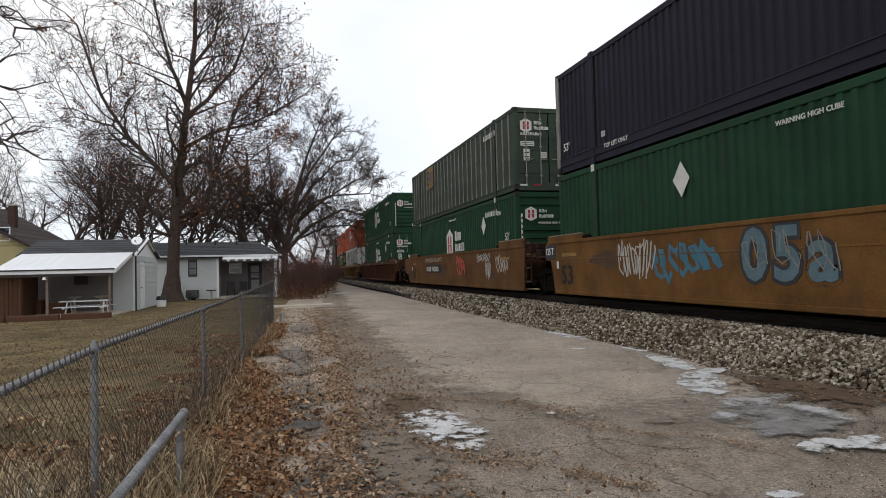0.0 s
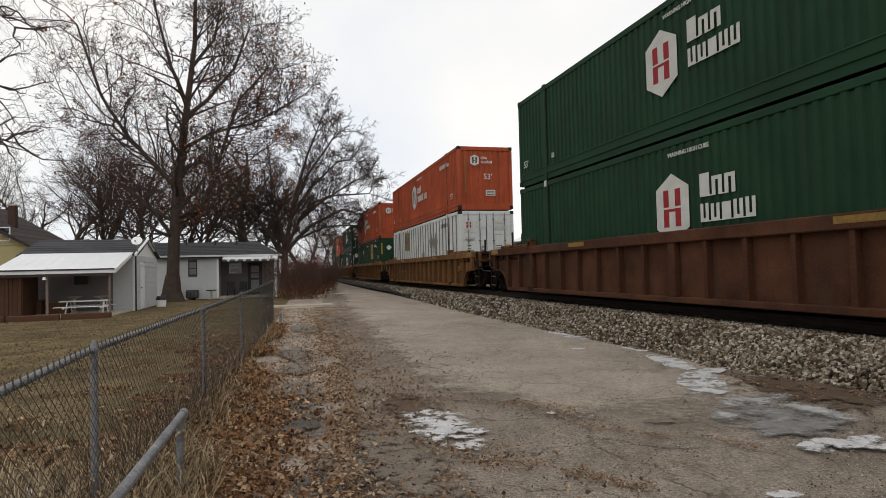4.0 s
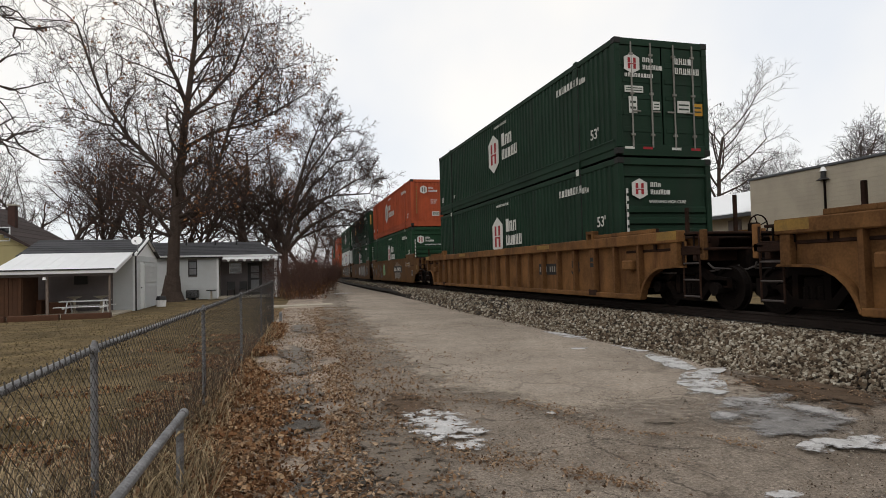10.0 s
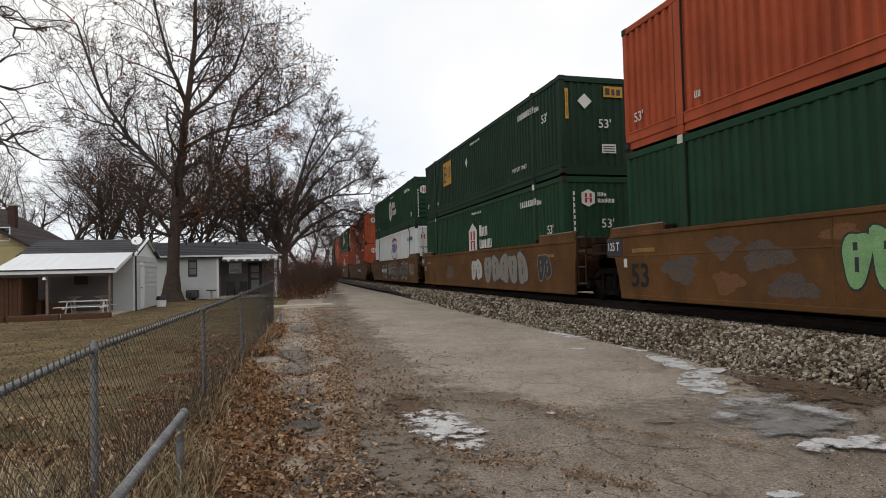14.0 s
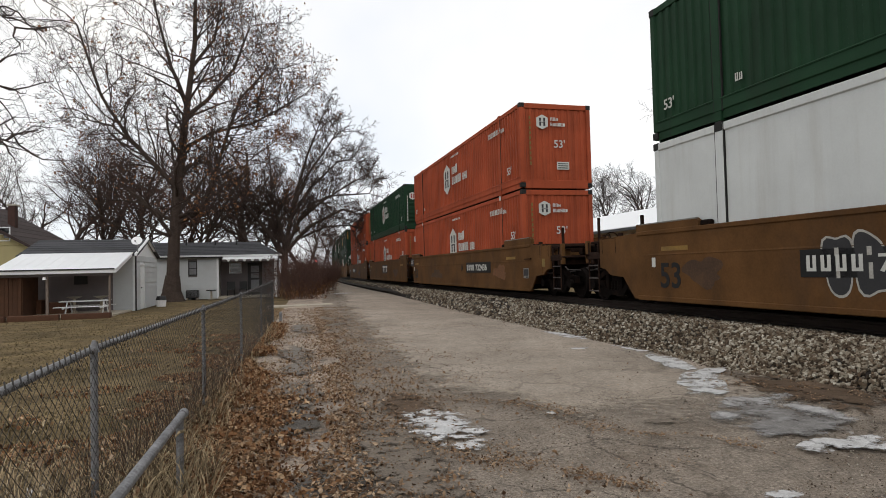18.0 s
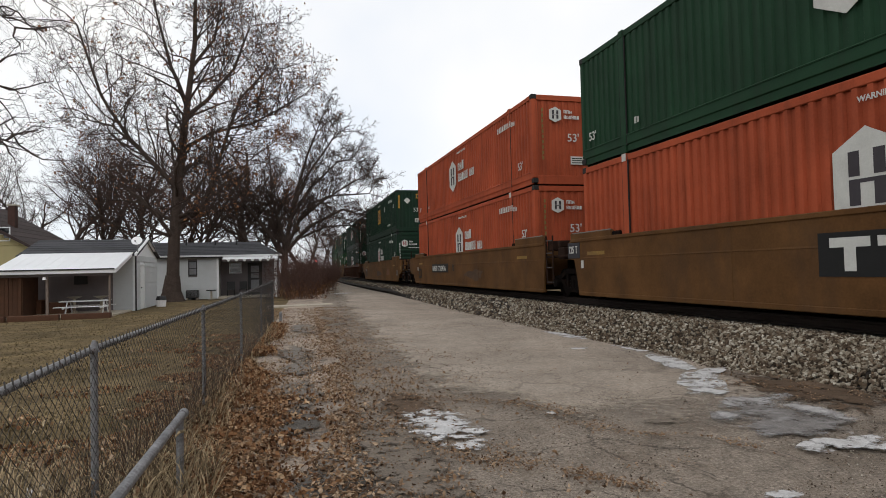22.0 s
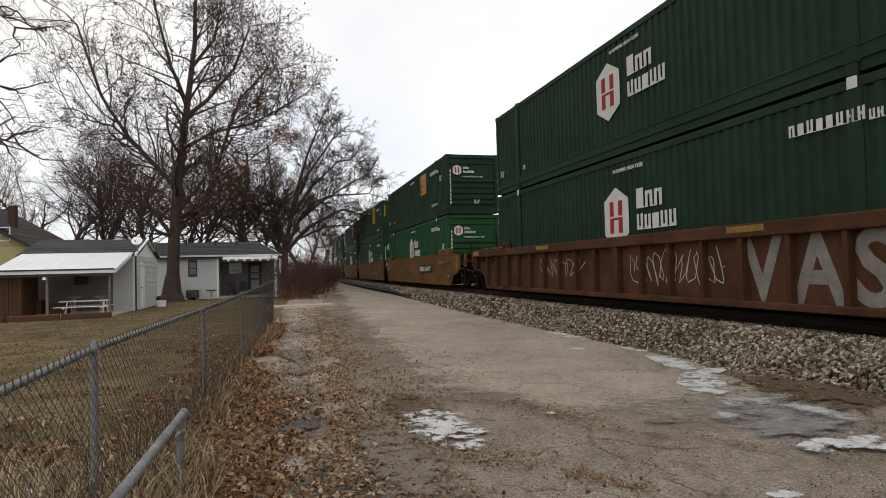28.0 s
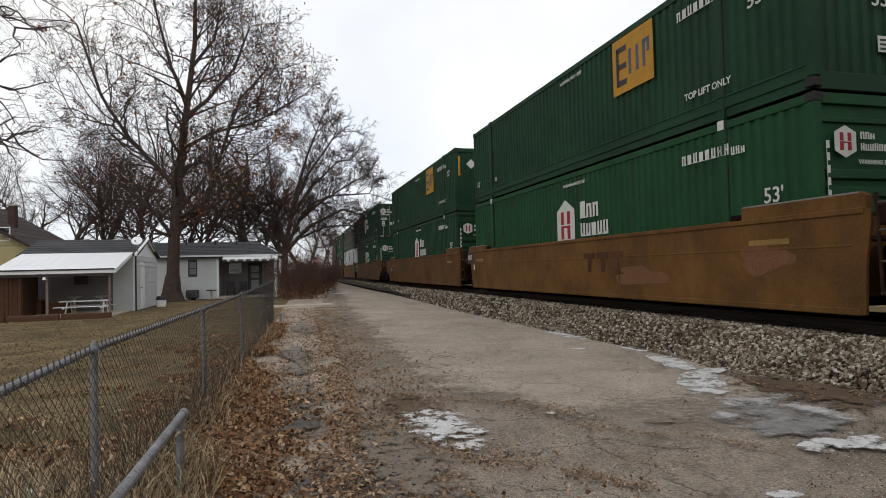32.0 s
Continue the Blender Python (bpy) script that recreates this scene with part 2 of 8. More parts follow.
M_RED = mat("red_logo_vinyl", (0.26, 0.025, 0.03), 0.6, 0, 0.1, 3, 40, 0.0, grain=0.4, spec=0.1)
M_DARKLOGO = mat("dark_logo_vinyl", (0.05, 0.045, 0.05), 0.6, 0, 0.1, 3, 40, 0.0, grain=0.4, spec=0.1)
M_YELLOW = mat("orange_yellow_vinyl", (0.40, 0.21, 0.03), 0.6, 0, 0.15, 3, 40, 0.0, grain=0.4, spec=0.1)
M_BLACK = mat("black_vinyl", (0.018, 0.018, 0.018), 0.6, 0, 0.1, 3, 40, 0.0, grain=0.4, spec=0.1)
M_REDBLUE = mat("blue_vinyl", (0.03, 0.05, 0.25), 0.6, 0, 0.1, 3, 40, 0.0, grain=0.4, spec=0.1)
M_CASTING = mat("dark_casting_steel", (0.014, 0.014, 0.013), 0.7, 0.3, 0.2, 6, 50, 0.1, 0.003)

# ---------------------------------------------------------------- mesh building


class G:
    """A small mesh builder."""

    def __init__(self):
        self.v, self.f = [], []

    def face(self, pts):
        n = len(self.v)
        self.v += [tuple(p) for p in pts]
        self.f.append(tuple(range(n, n + len(pts))))

    def convex(self, pts, faces):
        c = [sum(p[i] for p in pts) / len(pts) for i in range(3)]
        n = len(self.v)
        self.v += [tuple(p) for p in pts]
        for f in faces:
            a, b, d = (Vector(pts[f[0]]), Vector(pts[f[1]]), Vector(pts[f[2]]))
            nrm = (b - a).cross(d - a)
            mid = sum((Vector(pts[i]) for i in f), Vector()) / len(f) - Vector(c)
            self.f.append(tuple(n + i for i in (f if nrm.dot(mid) >= 0 else f[::-1])))

    def box(self, x0, x1, y0, y1, z0, z1, c=0.0):
        X, Y, Z = (x0, x1), (y0, y1), (z0, z1)
        if c <= 0:
            pts = [(X[i], Y[j], Z[k]) for i in (0, 1) for j in (0, 1) for k in (0, 1)]
            self.convex(pts, [(0, 1, 3, 2), (4, 5, 7, 6), (0, 1, 5, 4), (2, 3, 7, 6), (0, 2, 6, 4), (1, 3, 7, 5)])
            return self
        pts, ix = [], {}
        for i in (0, 1):
            for j in (0, 1):
                for k in (0, 1):
                    ins = (X[i] + c * (1 - 2 * i), Y[j] + c * (1 - 2 * j), Z[k] + c * (1 - 2 * k))
                    for a in range(3):
                        p = list(ins)
                        p[a] = (X[i], Y[j], Z[k])[a]
                        ix[(i, j, k, a)] = len(pts)
                        pts.append(tuple(p))
        fs = []
        for s in (0, 1):
            fs.append([ix[(s, 0, 0, 0)], ix[(s, 1, 0, 0)], ix[(s, 1, 1, 0)], ix[(s, 0, 1, 0)]])
            fs.append([ix[(0, s, 0, 1)], ix[(1, s, 0, 1)], ix[(1, s, 1, 1)], ix[(0, s, 1, 1)]])
            fs.append([ix[(0, 0, s, 2)], ix[(1, 0, s, 2)], ix[(1, 1, s, 2)], ix[(0, 1, s, 2)]])
            for q in (0, 1):
                fs.append([ix[(s, q, 0, 0)], ix[(s, q, 1, 0)], ix[(s, q, 1, 1)], ix[(s, q, 0, 1)]])
                fs.append([ix[(s, 0, q, 0)], ix[(s, 1, q, 0)], ix[(s, 1, q, 2)], ix[(s, 0, q, 2)]])
                fs.append([ix[(0, s, q, 1)], ix[(1, s, q, 1)], ix[(1, s, q, 2)], ix[(0, s, q, 2)]])
        for i in (0, 1):
            for j in (0, 1):
                for k in (0, 1):
                    fs.append([ix[(i, j, k, a)] for a in range(3)])
        self.convex(pts, fs)
        return self

    def prism(self, poly, axis, a, b):
        """A polygon in the two other axes (in x, y, z order), drawn from a to b along axis."""
        area = sum(p[0] * q[1] - q[0] * p[1] for p, q in zip(poly, poly[1:] + poly[:1]))
        if (area < 0) != (axis == "y"):
            poly = poly[::-1]
        at = {"x": lambda p, t: (t, p[0], p[1]), "y": lambda p, t: (p[0], t, p[1]), "z": lambda p, t: (p[0], p[1], t)}[axis]
        a, b = min(a, b), max(a, b)
        n, k = len(self.v), len(poly)
        self.v += [at(p, a) for p in poly] + [at(p, b) for p in poly]
        self.f.append(tuple(n + i for i in range(k))[::-1])
        self.f.append(tuple(n + k + i for i in range(k)))
        for i in range(k):
            j = (i + 1) % k
            self.f.append((n + i, n + j, n + k + j, n + k + i))
        return self

    def tube(self, p, q, r0, r1=None, n=8, caps=True):
        r1 = r0 if r1 is None else r1
        p, q = Vector(p), Vector(q)
        d = (q - p).normalized()
        u = d.cross(Vector((0, 0, 1)) if abs(d.z) < 0.9 else Vector((1, 0, 0))).normalized()
        w = d.cross(u)
        k = len(self.v)
        for c, r in ((p, r0), (q, r1)):
            for i in range(n):
                t = 2 * math.pi * i / n
                self.v.append(tuple(c + (u * math.cos(t) + w * math.sin(t)) * r))
        for i in range(n):
            j = (i + 1) % n
            self.f.append((k + i, k + j, k + n + j, k + n + i))
        if caps:
            self.f.append(tuple(k + i for i in range(n))[::-1])
            self.f.append(tuple(k + n + i for i in range(n)))
        return self

    def pipe(self, pts, r, n=6):
        for p, q in zip(pts, pts[1:]):
            self.tube(p, q, r, r, n)
        return self

    def mesh(self, name, material):
        me = bpy.data.meshes.new(name)
        me.from_pydata(self.v, [], self.f)
        me.materials.append(material)
        me.update()
        return me


def part(name, g, material, parent, label="", at=None):
    ob = new(name, g if isinstance(g, bpy.types.Mesh) else g.mesh(name, material))
    ob.parent = parent
    if at is not None:
        ob.matrix_basis = at
    if label:
        ob["label"] = label
    return ob


def solo(name, g, material, label, category="", group="", kind=""):
    return tagged(new(name, g.mesh(name, material)), label, category, group, kind)


def root(name, label, category, group="", m=None):
    ob = tagged(new(name), label, category, group)
    ob.empty_display_size = 0.2
    if m is not None:
        ob.matrix_basis = m
    return ob


TEXTS = {}


def text_mesh(words, size, material, bold=0.0):
    """Words as a flat mesh in the xz plane, facing -y, from the built-in font."""
    key = (words, size, material.name, bold)
    if key not in TEXTS:
        cu = bpy.data.curves.new("lettering", "FONT")
        cu.body, cu.size, cu.extrude, cu.offset = words, size, 0.003, bold
        cu.resolution_u = 3
        tmp = bpy.data.objects.new("lettering", cu)
        scene.collection.objects.link(tmp)
        me = bpy.data.meshes.new_from_object(tmp.evaluated_get(bpy.context.evaluated_depsgraph_get()))
        bpy.data.objects.remove(tmp)
        me.materials.clear()
        me.materials.append(material)
        me.transform(Euler((math.pi / 2, 0, 0)).to_matrix().to_4x4())
        TEXTS[key] = me
    return TEXTS[key]


GROUND = -0.95
RAIL = -0.25
# The track runs along y, straight to y = 20, then bends slowly to the right.
TRACK_X, BEND, BEND_FROM = 9.184, 3.32e-4, 20.0


def track_x(s):
    return TRACK_X + BEND * max(0.0, s - BEND_FROM) ** 2


def track_turn(s):
    return -math.degrees(math.atan(2 * BEND * max(0.0, s - BEND_FROM)))
# ---------------------------------------------------------------- ground, road, track
M_GRASS = mat("dormant_brown_lawn", (0.150, 0.110, 0.058), 0.95, 0, 0.7, 1.3, 22, 0.8, 0.05, (0.062, 0.05, 0.027), 0.8, 0.55, space="Object", spec=0.1)
M_DIRT = asphalt("gravelly_dirt_verge", (0.31, 0.256, 0.208), (0.19, 0.132, 0.088), 0.0, 0.6, 0.4, 0.7)
M_ROAD = asphalt("rough_dark_asphalt", (0.212, 0.178, 0.145), (0.14, 0.1, 0.068), 0.8, 0.6, 0.3, 0.5)
M_PALE = asphalt("pale_worn_asphalt", (0.315, 0.268, 0.22), (0.225, 0.178, 0.135), 0.5, 0.42, 0.2, 0.45)
M_SOIL = mat("dark_brown_soil_film", (0.108, 0.076, 0.053), 0.95, 0, 0.6, 3.0, 70, 0.7, 0.015, (0.15, 0.11, 0.08), 0.6, 5.0, spec=0.08, patchy=6.0)
M_WORN = mat("worn_dark_asphalt_film", (0.165, 0.138, 0.112), 0.95, 0, 0.5, 5.0, 80, 0.5, 0.01, spec=0.1, patchy=6.0)
M_GRAVELDARK = mat("dark_gravel_film", (0.105, 0.094, 0.083), 0.95, 0, 0.6, 4.0, 90, 0.7, 0.015, spec=0.1, patchy=3.0)
M_CONCRETE = mat("pale_broken_concrete", (0.185, 0.165, 0.145), 0.92, 0, 0.45, 3, 60, 0.5, 0.012, (0.10, 0.085, 0.07), 0.7, 3.0, spec=0.15, patchy=2.4)
M_ROADEDGE = mat("dark_crumbled_asphalt", (0.085, 0.072, 0.06), 0.9, 0, 0.35, 0.9, 45, 0.5, 0.015, (0.16, 0.135, 0.11), 0.6, 0.6, spec=0.25)
# near-black: shade between the stones and under the cars is put into the colour
M_BALLASTBED = mat("ballast_bed_shade_dark", (0.018, 0.014, 0.011), 0.95, 0, 0.4, 3, 25, 1.0, 0.05)
M_STONE = mixed("limestone_ballast", ((0.03, 0.022, 0.015), (0.07, 0.05, 0.034), (0.135, 0.098, 0.066), (0.17, 0.142, 0.108), (0.27, 0.235, 0.18), (0.44, 0.41, 0.345)))
M_SNOW = mat("dirty_frozen_snow", (0.56, 0.555, 0.55), 0.75, 0, 0.35, 14, 70, 0.6, 0.02, (0.2, 0.18, 0.16), 0.8, 7.0, patchy=5.0)
M_SNOWTHIN = mat("thin_grey_snow_crust", (0.40, 0.39, 0.385), 0.75, 0, 0.45, 12, 60, 0.5, 0.015, (0.2, 0.185, 0.17), 0.8, 6.0, patchy=4.0, rim=0.8)
M_ICE = mat("grey_refrozen_ice", (0.20, 0.19, 0.182), 0.5, 0, 0.6, 14, 70, 0.4, 0.01, (0.42, 0.42, 0.43), 0.9, 4.0, patchy=2.5, rim=0.6)
M_RAIL = mat("rusty_rail_steel", (0.018, 0.010, 0.007), 0.8, 0.1, 0.3, 5, 50, 0.1, 0.004)
M_TIE = mat("creosoted_timber", (0.013, 0.01, 0.008), 0.9, 0, 0.35, 3, 40, 0.4, 0.01)
M_LEAF = mixed("dead_oak_leaves", ((0.045, 0.023, 0.013), (0.15, 0.073, 0.036), (0.24, 0.122, 0.058), (0.30, 0.175, 0.092), (0.42, 0.30, 0.185)))
M_LITTER = mixed("crushed_leaf_litter", ((0.07, 0.042, 0.026), (0.16, 0.094, 0.053), (0.22, 0.135, 0.078), (0.29, 0.195, 0.12), (0.40, 0.30, 0.205)))
M_LAWN = mixed("dormant_lawn_blades", ((0.06, 0.045, 0.022), (0.12, 0.092, 0.046), (0.17, 0.132, 0.07), (0.235, 0.185, 0.105)))
M_STRAW = mat("dry_straw_grass", (0.32, 0.25, 0.155), 0.9, 0, 0.65, 5, 60, 0, island=0.9, spec=0.15)
M_TURF = mat("dull_olive_grass_blades", (0.125, 0.098, 0.052), 0.9, 0, 0.6, 5, 60, 0, island=0.9, spec=0.15)
M_STALK = mat("dead_weed_stalks", (0.075, 0.05, 0.034), 0.9, 0, 0.4, 5, 60, 0, island=0.5, spec=0.15)


def span(points, t):
    """A value between given (t, value) points."""
    for (a, u), (b, v) in zip(points, points[1:]):
        if t <= b:
            return u + (v - u) * max(0.0, (t - a) / (b - a))
    return points[-1][1]


ROAD_L = [(-12, -0.6), (0, 0.15), (4.8, 0.5), (8, 0.9), (14.8, 1.3), (22.5, 1.6), (37, 2.7), (60, 4.3), (120, 9.5), (220, 24)]
TOE = [(-12, 2.3), (4, 2.3), (5.6, 2.34), (6.3, 2.58), (8, 2.68), (13, 2.74), (20, 2.68), (27, 2.4), (40, 1.9), (80, 1.9), (220, 1.9)]



def relief(x, y, k):
    return noise.noise(Vector((x * 0.35, y * 0.35, k))) * 0.02 + noise.noise(Vector((x * 1.6, y * 1.6, k))) * 0.007


def sheet(name, ys, left, right, cols, z, k, material, label, wobble=0.0):
    g, rows = G(), []
    for y in ys:
        l = left(y) + wobble * (noise.noise(Vector((y * 0.9, k, 0))) + 0.6 * noise.noise(Vector((y * 3.1, k, 5))))
        r = right(y)
        rows.append([(l + (r - l) * c / cols, y) for c in range(cols + 1)])
    for row in rows:
        for i, (x, y) in enumerate(row):
            edge = -0.03 if i in (0, cols) else 0.0
            g.v.append((x, y, z + relief(x, y, k) * 0.6 + edge))
    n = cols + 1
    for j in range(len(rows) - 1):
        for i in range(cols):
            g.f.append((j * n + i, j * n + i + 1, (j + 1) * n + i + 1, (j + 1) * n + i))
    ob = solo(name, g, material, label, kind="structure")
    uv = ob.data.uv_layers.new(name="from_edge")
    for loop in ob.data.loops:
        j, i = divmod(loop.vertex_index, n)
        uv.data[loop.index].uv = (rows[j][i][0] - rows[j][0][0], rows[j][i][1] - ys[0])
    for p in ob.data.polygons:
        p.use_smooth = True
    return ob


def worn_edge(m, across, along):
    """The overlay is worn through raggedly towards its side and its near end."""
    nt = m.node_tree
    uv = nt.nodes.new("ShaderNodeUVMap")
    uv.uv_map = "from_edge"
    sep = nt.nodes.new("ShaderNodeSeparateXYZ")
    nt.links.new(uv.outputs["UV"], sep.inputs[0])
    tc = nt.nodes.new("ShaderNodeTexCoord")

    def math_(op, a, b):
        q = nt.nodes.new("ShaderNodeMath")
        q.operation = op
        for k, v in enumerate((a, b)):
            if isinstance(v, (int, float)):
                q.inputs[k].default_value = v
            else:
                nt.links.new(v, q.inputs[k])
        return q.outputs[0]
    near = math_("MINIMUM", math_("DIVIDE", sep.outputs["X"], across), math_("DIVIDE", sep.outputs["Y"], along))
    total = near
    for scale, amount in ((1.1, 1.5), (9.0, 0.9), (60.0, 0.8)):
        n = nt.nodes.new("ShaderNodeTexNoise")
        n.inputs["Scale"].default_value, n.inputs["Detail"].default_value = scale, 6.0
        nt.links.new(tc.outputs["Object"], n.inputs["Vector"])
        total = math_("ADD", total, math_("MULTIPLY", math_("SUBTRACT", n.outputs["Fac"], 0.5), amount))
    cut = nt.nodes.new("ShaderNodeMapRange")
    cut.inputs["From Min"].default_value, cut.inputs["From Max"].default_value = 0.3, 0.95
    nt.links.new(total, cut.inputs["Value"])
    nt.links.new(cut.outputs["Result"], nt.nodes["Principled BSDF"].inputs["Alpha"])


worn_edge(M_PALE, 1.5, 2.4)
axis = sorted(set([-900, -500, -300, -180, -120, 120, 180, 300, 500, 900] + [v * 2.5 for v in range(-40, 41)] + [v * 0.5 for v in range(-30, 31)]))
g = G()
for y in axis:
    for x in axis:
        far = abs(x) > 40 or y > 70 or y < -30
        g.v.append((x, y, GROUND - 0.02 + (0 if far or x > -1 else relief(x, y, 2) * 1.2) - (0.0 if x < 4 else 0.03)))
n = len(axis)
g.f = [(j * n + i, j * n + i + 1, (j + 1) * n + i + 1, (j + 1) * n + i) for j in range(n - 1) for i in range(n - 1)]
ground = solo("ground", g, M_GRASS, "flat ground with dormant brown winter grass", kind="structure")
near_rows = [-8 + 0.35 * i for i in range(140)] + [41 + 2.0 * i for i in range(75)]
road = sheet("road", near_rows, lambda y: span(ROAD_L, y), lambda y: track_x(y) - span(TOE, y) + 0.25, 22, GROUND + 0.035, 3, M_ROAD, "worn grey asphalt lane beside the railway", 0.12)
verge = sheet("verge", near_rows[:150], lambda y: -0.95 + 0.05 * max(0, y - 3), lambda y: span(ROAD_L, y) + 0.25, 8, GROUND + 0.012, 6, M_DIRT, "gravelly dirt verge strewn with leaves", 0.1)
PALE_L = [(4.2, 3.2), (5.0, 2.9), (5.9, 2.3), (6.6, 1.8), (7.4, 1.35), (8.3, 1.2), (10.5, 1.15), (14.4, 1.2), (18.4, 1.4), (24, 1.8), (37, 2.9), (60, 4.5), (120, 9.7), (220, 24.2)]
pale_rows = [4.2 + 0.12 * i for i in range(66)] + [12.2 + 0.4 * i for i in range(75)] + [43 + 2.0 * i for i in range(74)]
pale = sheet("pavement", pale_rows, lambda y: span(PALE_L, y), lambda y: track_x(y) - span(TOE, y) + 0.1 - 1.3 * max(0, 8.5 - y) / 3.5, 24, GROUND + 0.055, 3.0, M_PALE, "paler worn asphalt overlay of the lane", 0.16)

# ballast bed with sloping shoulders
ys = [-40 + 4 * i for i in range(10)] + [0.5 * i for i in range(121)] + [60 + 4 * i for i in range(1, 50)]
prof = [(-3.1, None), (-2.2, -0.70), (-1.75, -0.46), (0, -0.42), (1.75, -0.46), (3.1, GROUND - 0.05)]
g = G()
for y in ys:
    for x, z in prof:
        if z is None:
            x, z = -span(TOE, y) - 0.05, GROUND + 0.0
        g.v.append((track_x(y) + x, y, z + 0.02 * noise.noise(Vector((x, y * 1.3, 4)))))
k = len(prof)
g.f = [(j * k + i, j * k + i + 1, (j + 1) * k + i + 1, (j + 1) * k + i) for j in range(len(ys) - 1) for i in range(k - 1)]
track_bed = solo("track_bed", g, M_BALLASTBED, "railway ballast bed with sloping shoulders, near-black as shade between stones", kind="structure")

rng_np = np.random.RandomState(5)


def scatter(name, base_v, base_f, pts, sizes, material, label, parent=None, flat=1.0, kind="stuff", category=""):
    """Many turned copies of one small shape in one mesh."""
    bv, n, m = np.array(base_v, float), len(pts), len(base_v)
    q = rng_np.normal(size=(n, 4))
    q /= np.linalg.norm(q, axis=1)[:, None]
    if flat < 1:
        q[:, 1:3] *= flat
        q /= np.linalg.norm(q, axis=1)[:, None]
    w, x, y, z = q.T
    R = np.stack([1 - 2 * (y * y + z * z), 2 * (x * y - z * w), 2 * (x * z + y * w), 2 * (x * y + z * w), 1 - 2 * (x * x + z * z), 2 * (y * z - x * w),
                  2 * (x * z - y * w), 2 * (y * z + x * w), 1 - 2 * (x * x + y * y)], 1).reshape(n, 3, 3)
    jit = bv[None] * (1 + rng_np.uniform(-0.25, 0.25, (n, m, 3)))
    V = np.einsum("nij,nmj->nmi", R, jit) * np.array(sizes)[:, None, None] + np.array(pts)[:, None, :]
    F = (np.array(base_f)[None] + (np.arange(n) * m)[:, None, None]).reshape(-1, len(base_f[0]))
    me = bpy.data.meshes.new(name)
    me.from_pydata(V.reshape(-1, 3).tolist(), [], F.tolist())
    me.materials.append(material)
    ob = new(name, me)
    if parent:
        ob.parent = parent
        ob["kind"] = kind
        ob["label"] = label
        return ob
    return tagged(ob, label, category, "", kind)


OCTA_V = [(1, 0, 0), (-0.9, 0.1, 0), (0, 0.8, 0), (0, -0.85, 0.1), (0.1, 0, 0.75), (0, 0.1, -0.7)]
OCTA_F = [(0, 2, 4), (2, 1, 4), (1, 3, 4), (3, 0, 4), (2, 0, 5), (1, 2, 5), (3, 1, 5), (0, 3, 5)]


def slope_z(off, toe):
    """Height of the shoulder at a distance from the track's middle."""
    return span([(0, -0.42), (1.75, -0.46), (2.2, -0.70), (toe + 0.05, GROUND)], off)


pts, sizes = [], []
for lo, hi, per_m in ((0.5, 3.5, 700), (3.5, 9, 1900), (9, 18, 950), (18, 36, 240), (36, 75, 45)):
    for i in range(int((hi - lo) * per_m)):
        y = rng_np.uniform(lo, hi)
        toe = span(TOE, y) + 0.12 * noise.noise(Vector((y * 1.1, 0, 3)))
        off = rng_np.uniform(1.15, toe + 0.12)
        size = rng_np.uniform(0.022, 0.052) * (1.0 if y < 18 else 1.35)
        pts.append((track_x(y) - off, y, slope_z(off, toe) + size * 0.35))
        sizes.append(size)
for i in range(700):
    y = rng_np.uniform(1, 22)
    off = span(TOE, y) + abs(rng_np.normal(0, 0.35))
    pts.append((track_x(y) - off, y, GROUND + 0.04))
    sizes.append(rng_np.uniform(0.012, 0.035))
ballast = scatter("ballast_stones", OCTA_V, OCTA_F, pts, sizes, M_STONE, "angular pale grey and brown ballast stones")

rail_g = [(-0.07, 0.0), (0.07, 0.0), (0.07, 0.02), (0.012, 0.04), (0.012, 0.12), (0.036, 0.135), (0.036, 0.17), (-0.036, 0.17), (-0.036, 0.135), (-0.012, 0.12), (-0.012, 0.04), (-0.07, 0.02)]
for s in (-1, 1):
    g, stations = G(), [-40, 0, 20] + [20 + 6 * i for i in range(1, 36)]
    for y in stations:
        g.v += [(track_x(y) + s * 0.755 + x, y, RAIL - 0.17 + z) for x, z in rail_g]
    k = len(rail_g)
    for j in range(len(stations) - 1):
        for i in range(k):
            g.f.append((j * k + i, j * k + (i + 1) % k, (j + 1) * k + (i + 1) % k, (j + 1) * k + i))
    solo("rail", g, M_RAIL, "rusty steel running rail", kind="structure")
ties = root("railway_ties", "row of dark creosoted timber railway ties", "ties")
tie_mesh = G().box(-1.3, 1.3, -0.11, 0.11, RAIL - 0.35, RAIL - 0.172, 0.015).mesh("tie", M_TIE)
for i in range(150):
    y = -4 + i * 0.52
    part("tie", tie_mesh, None, ties, at=pose(track_x(y), y, 0, 0, 0, track_turn(y)))


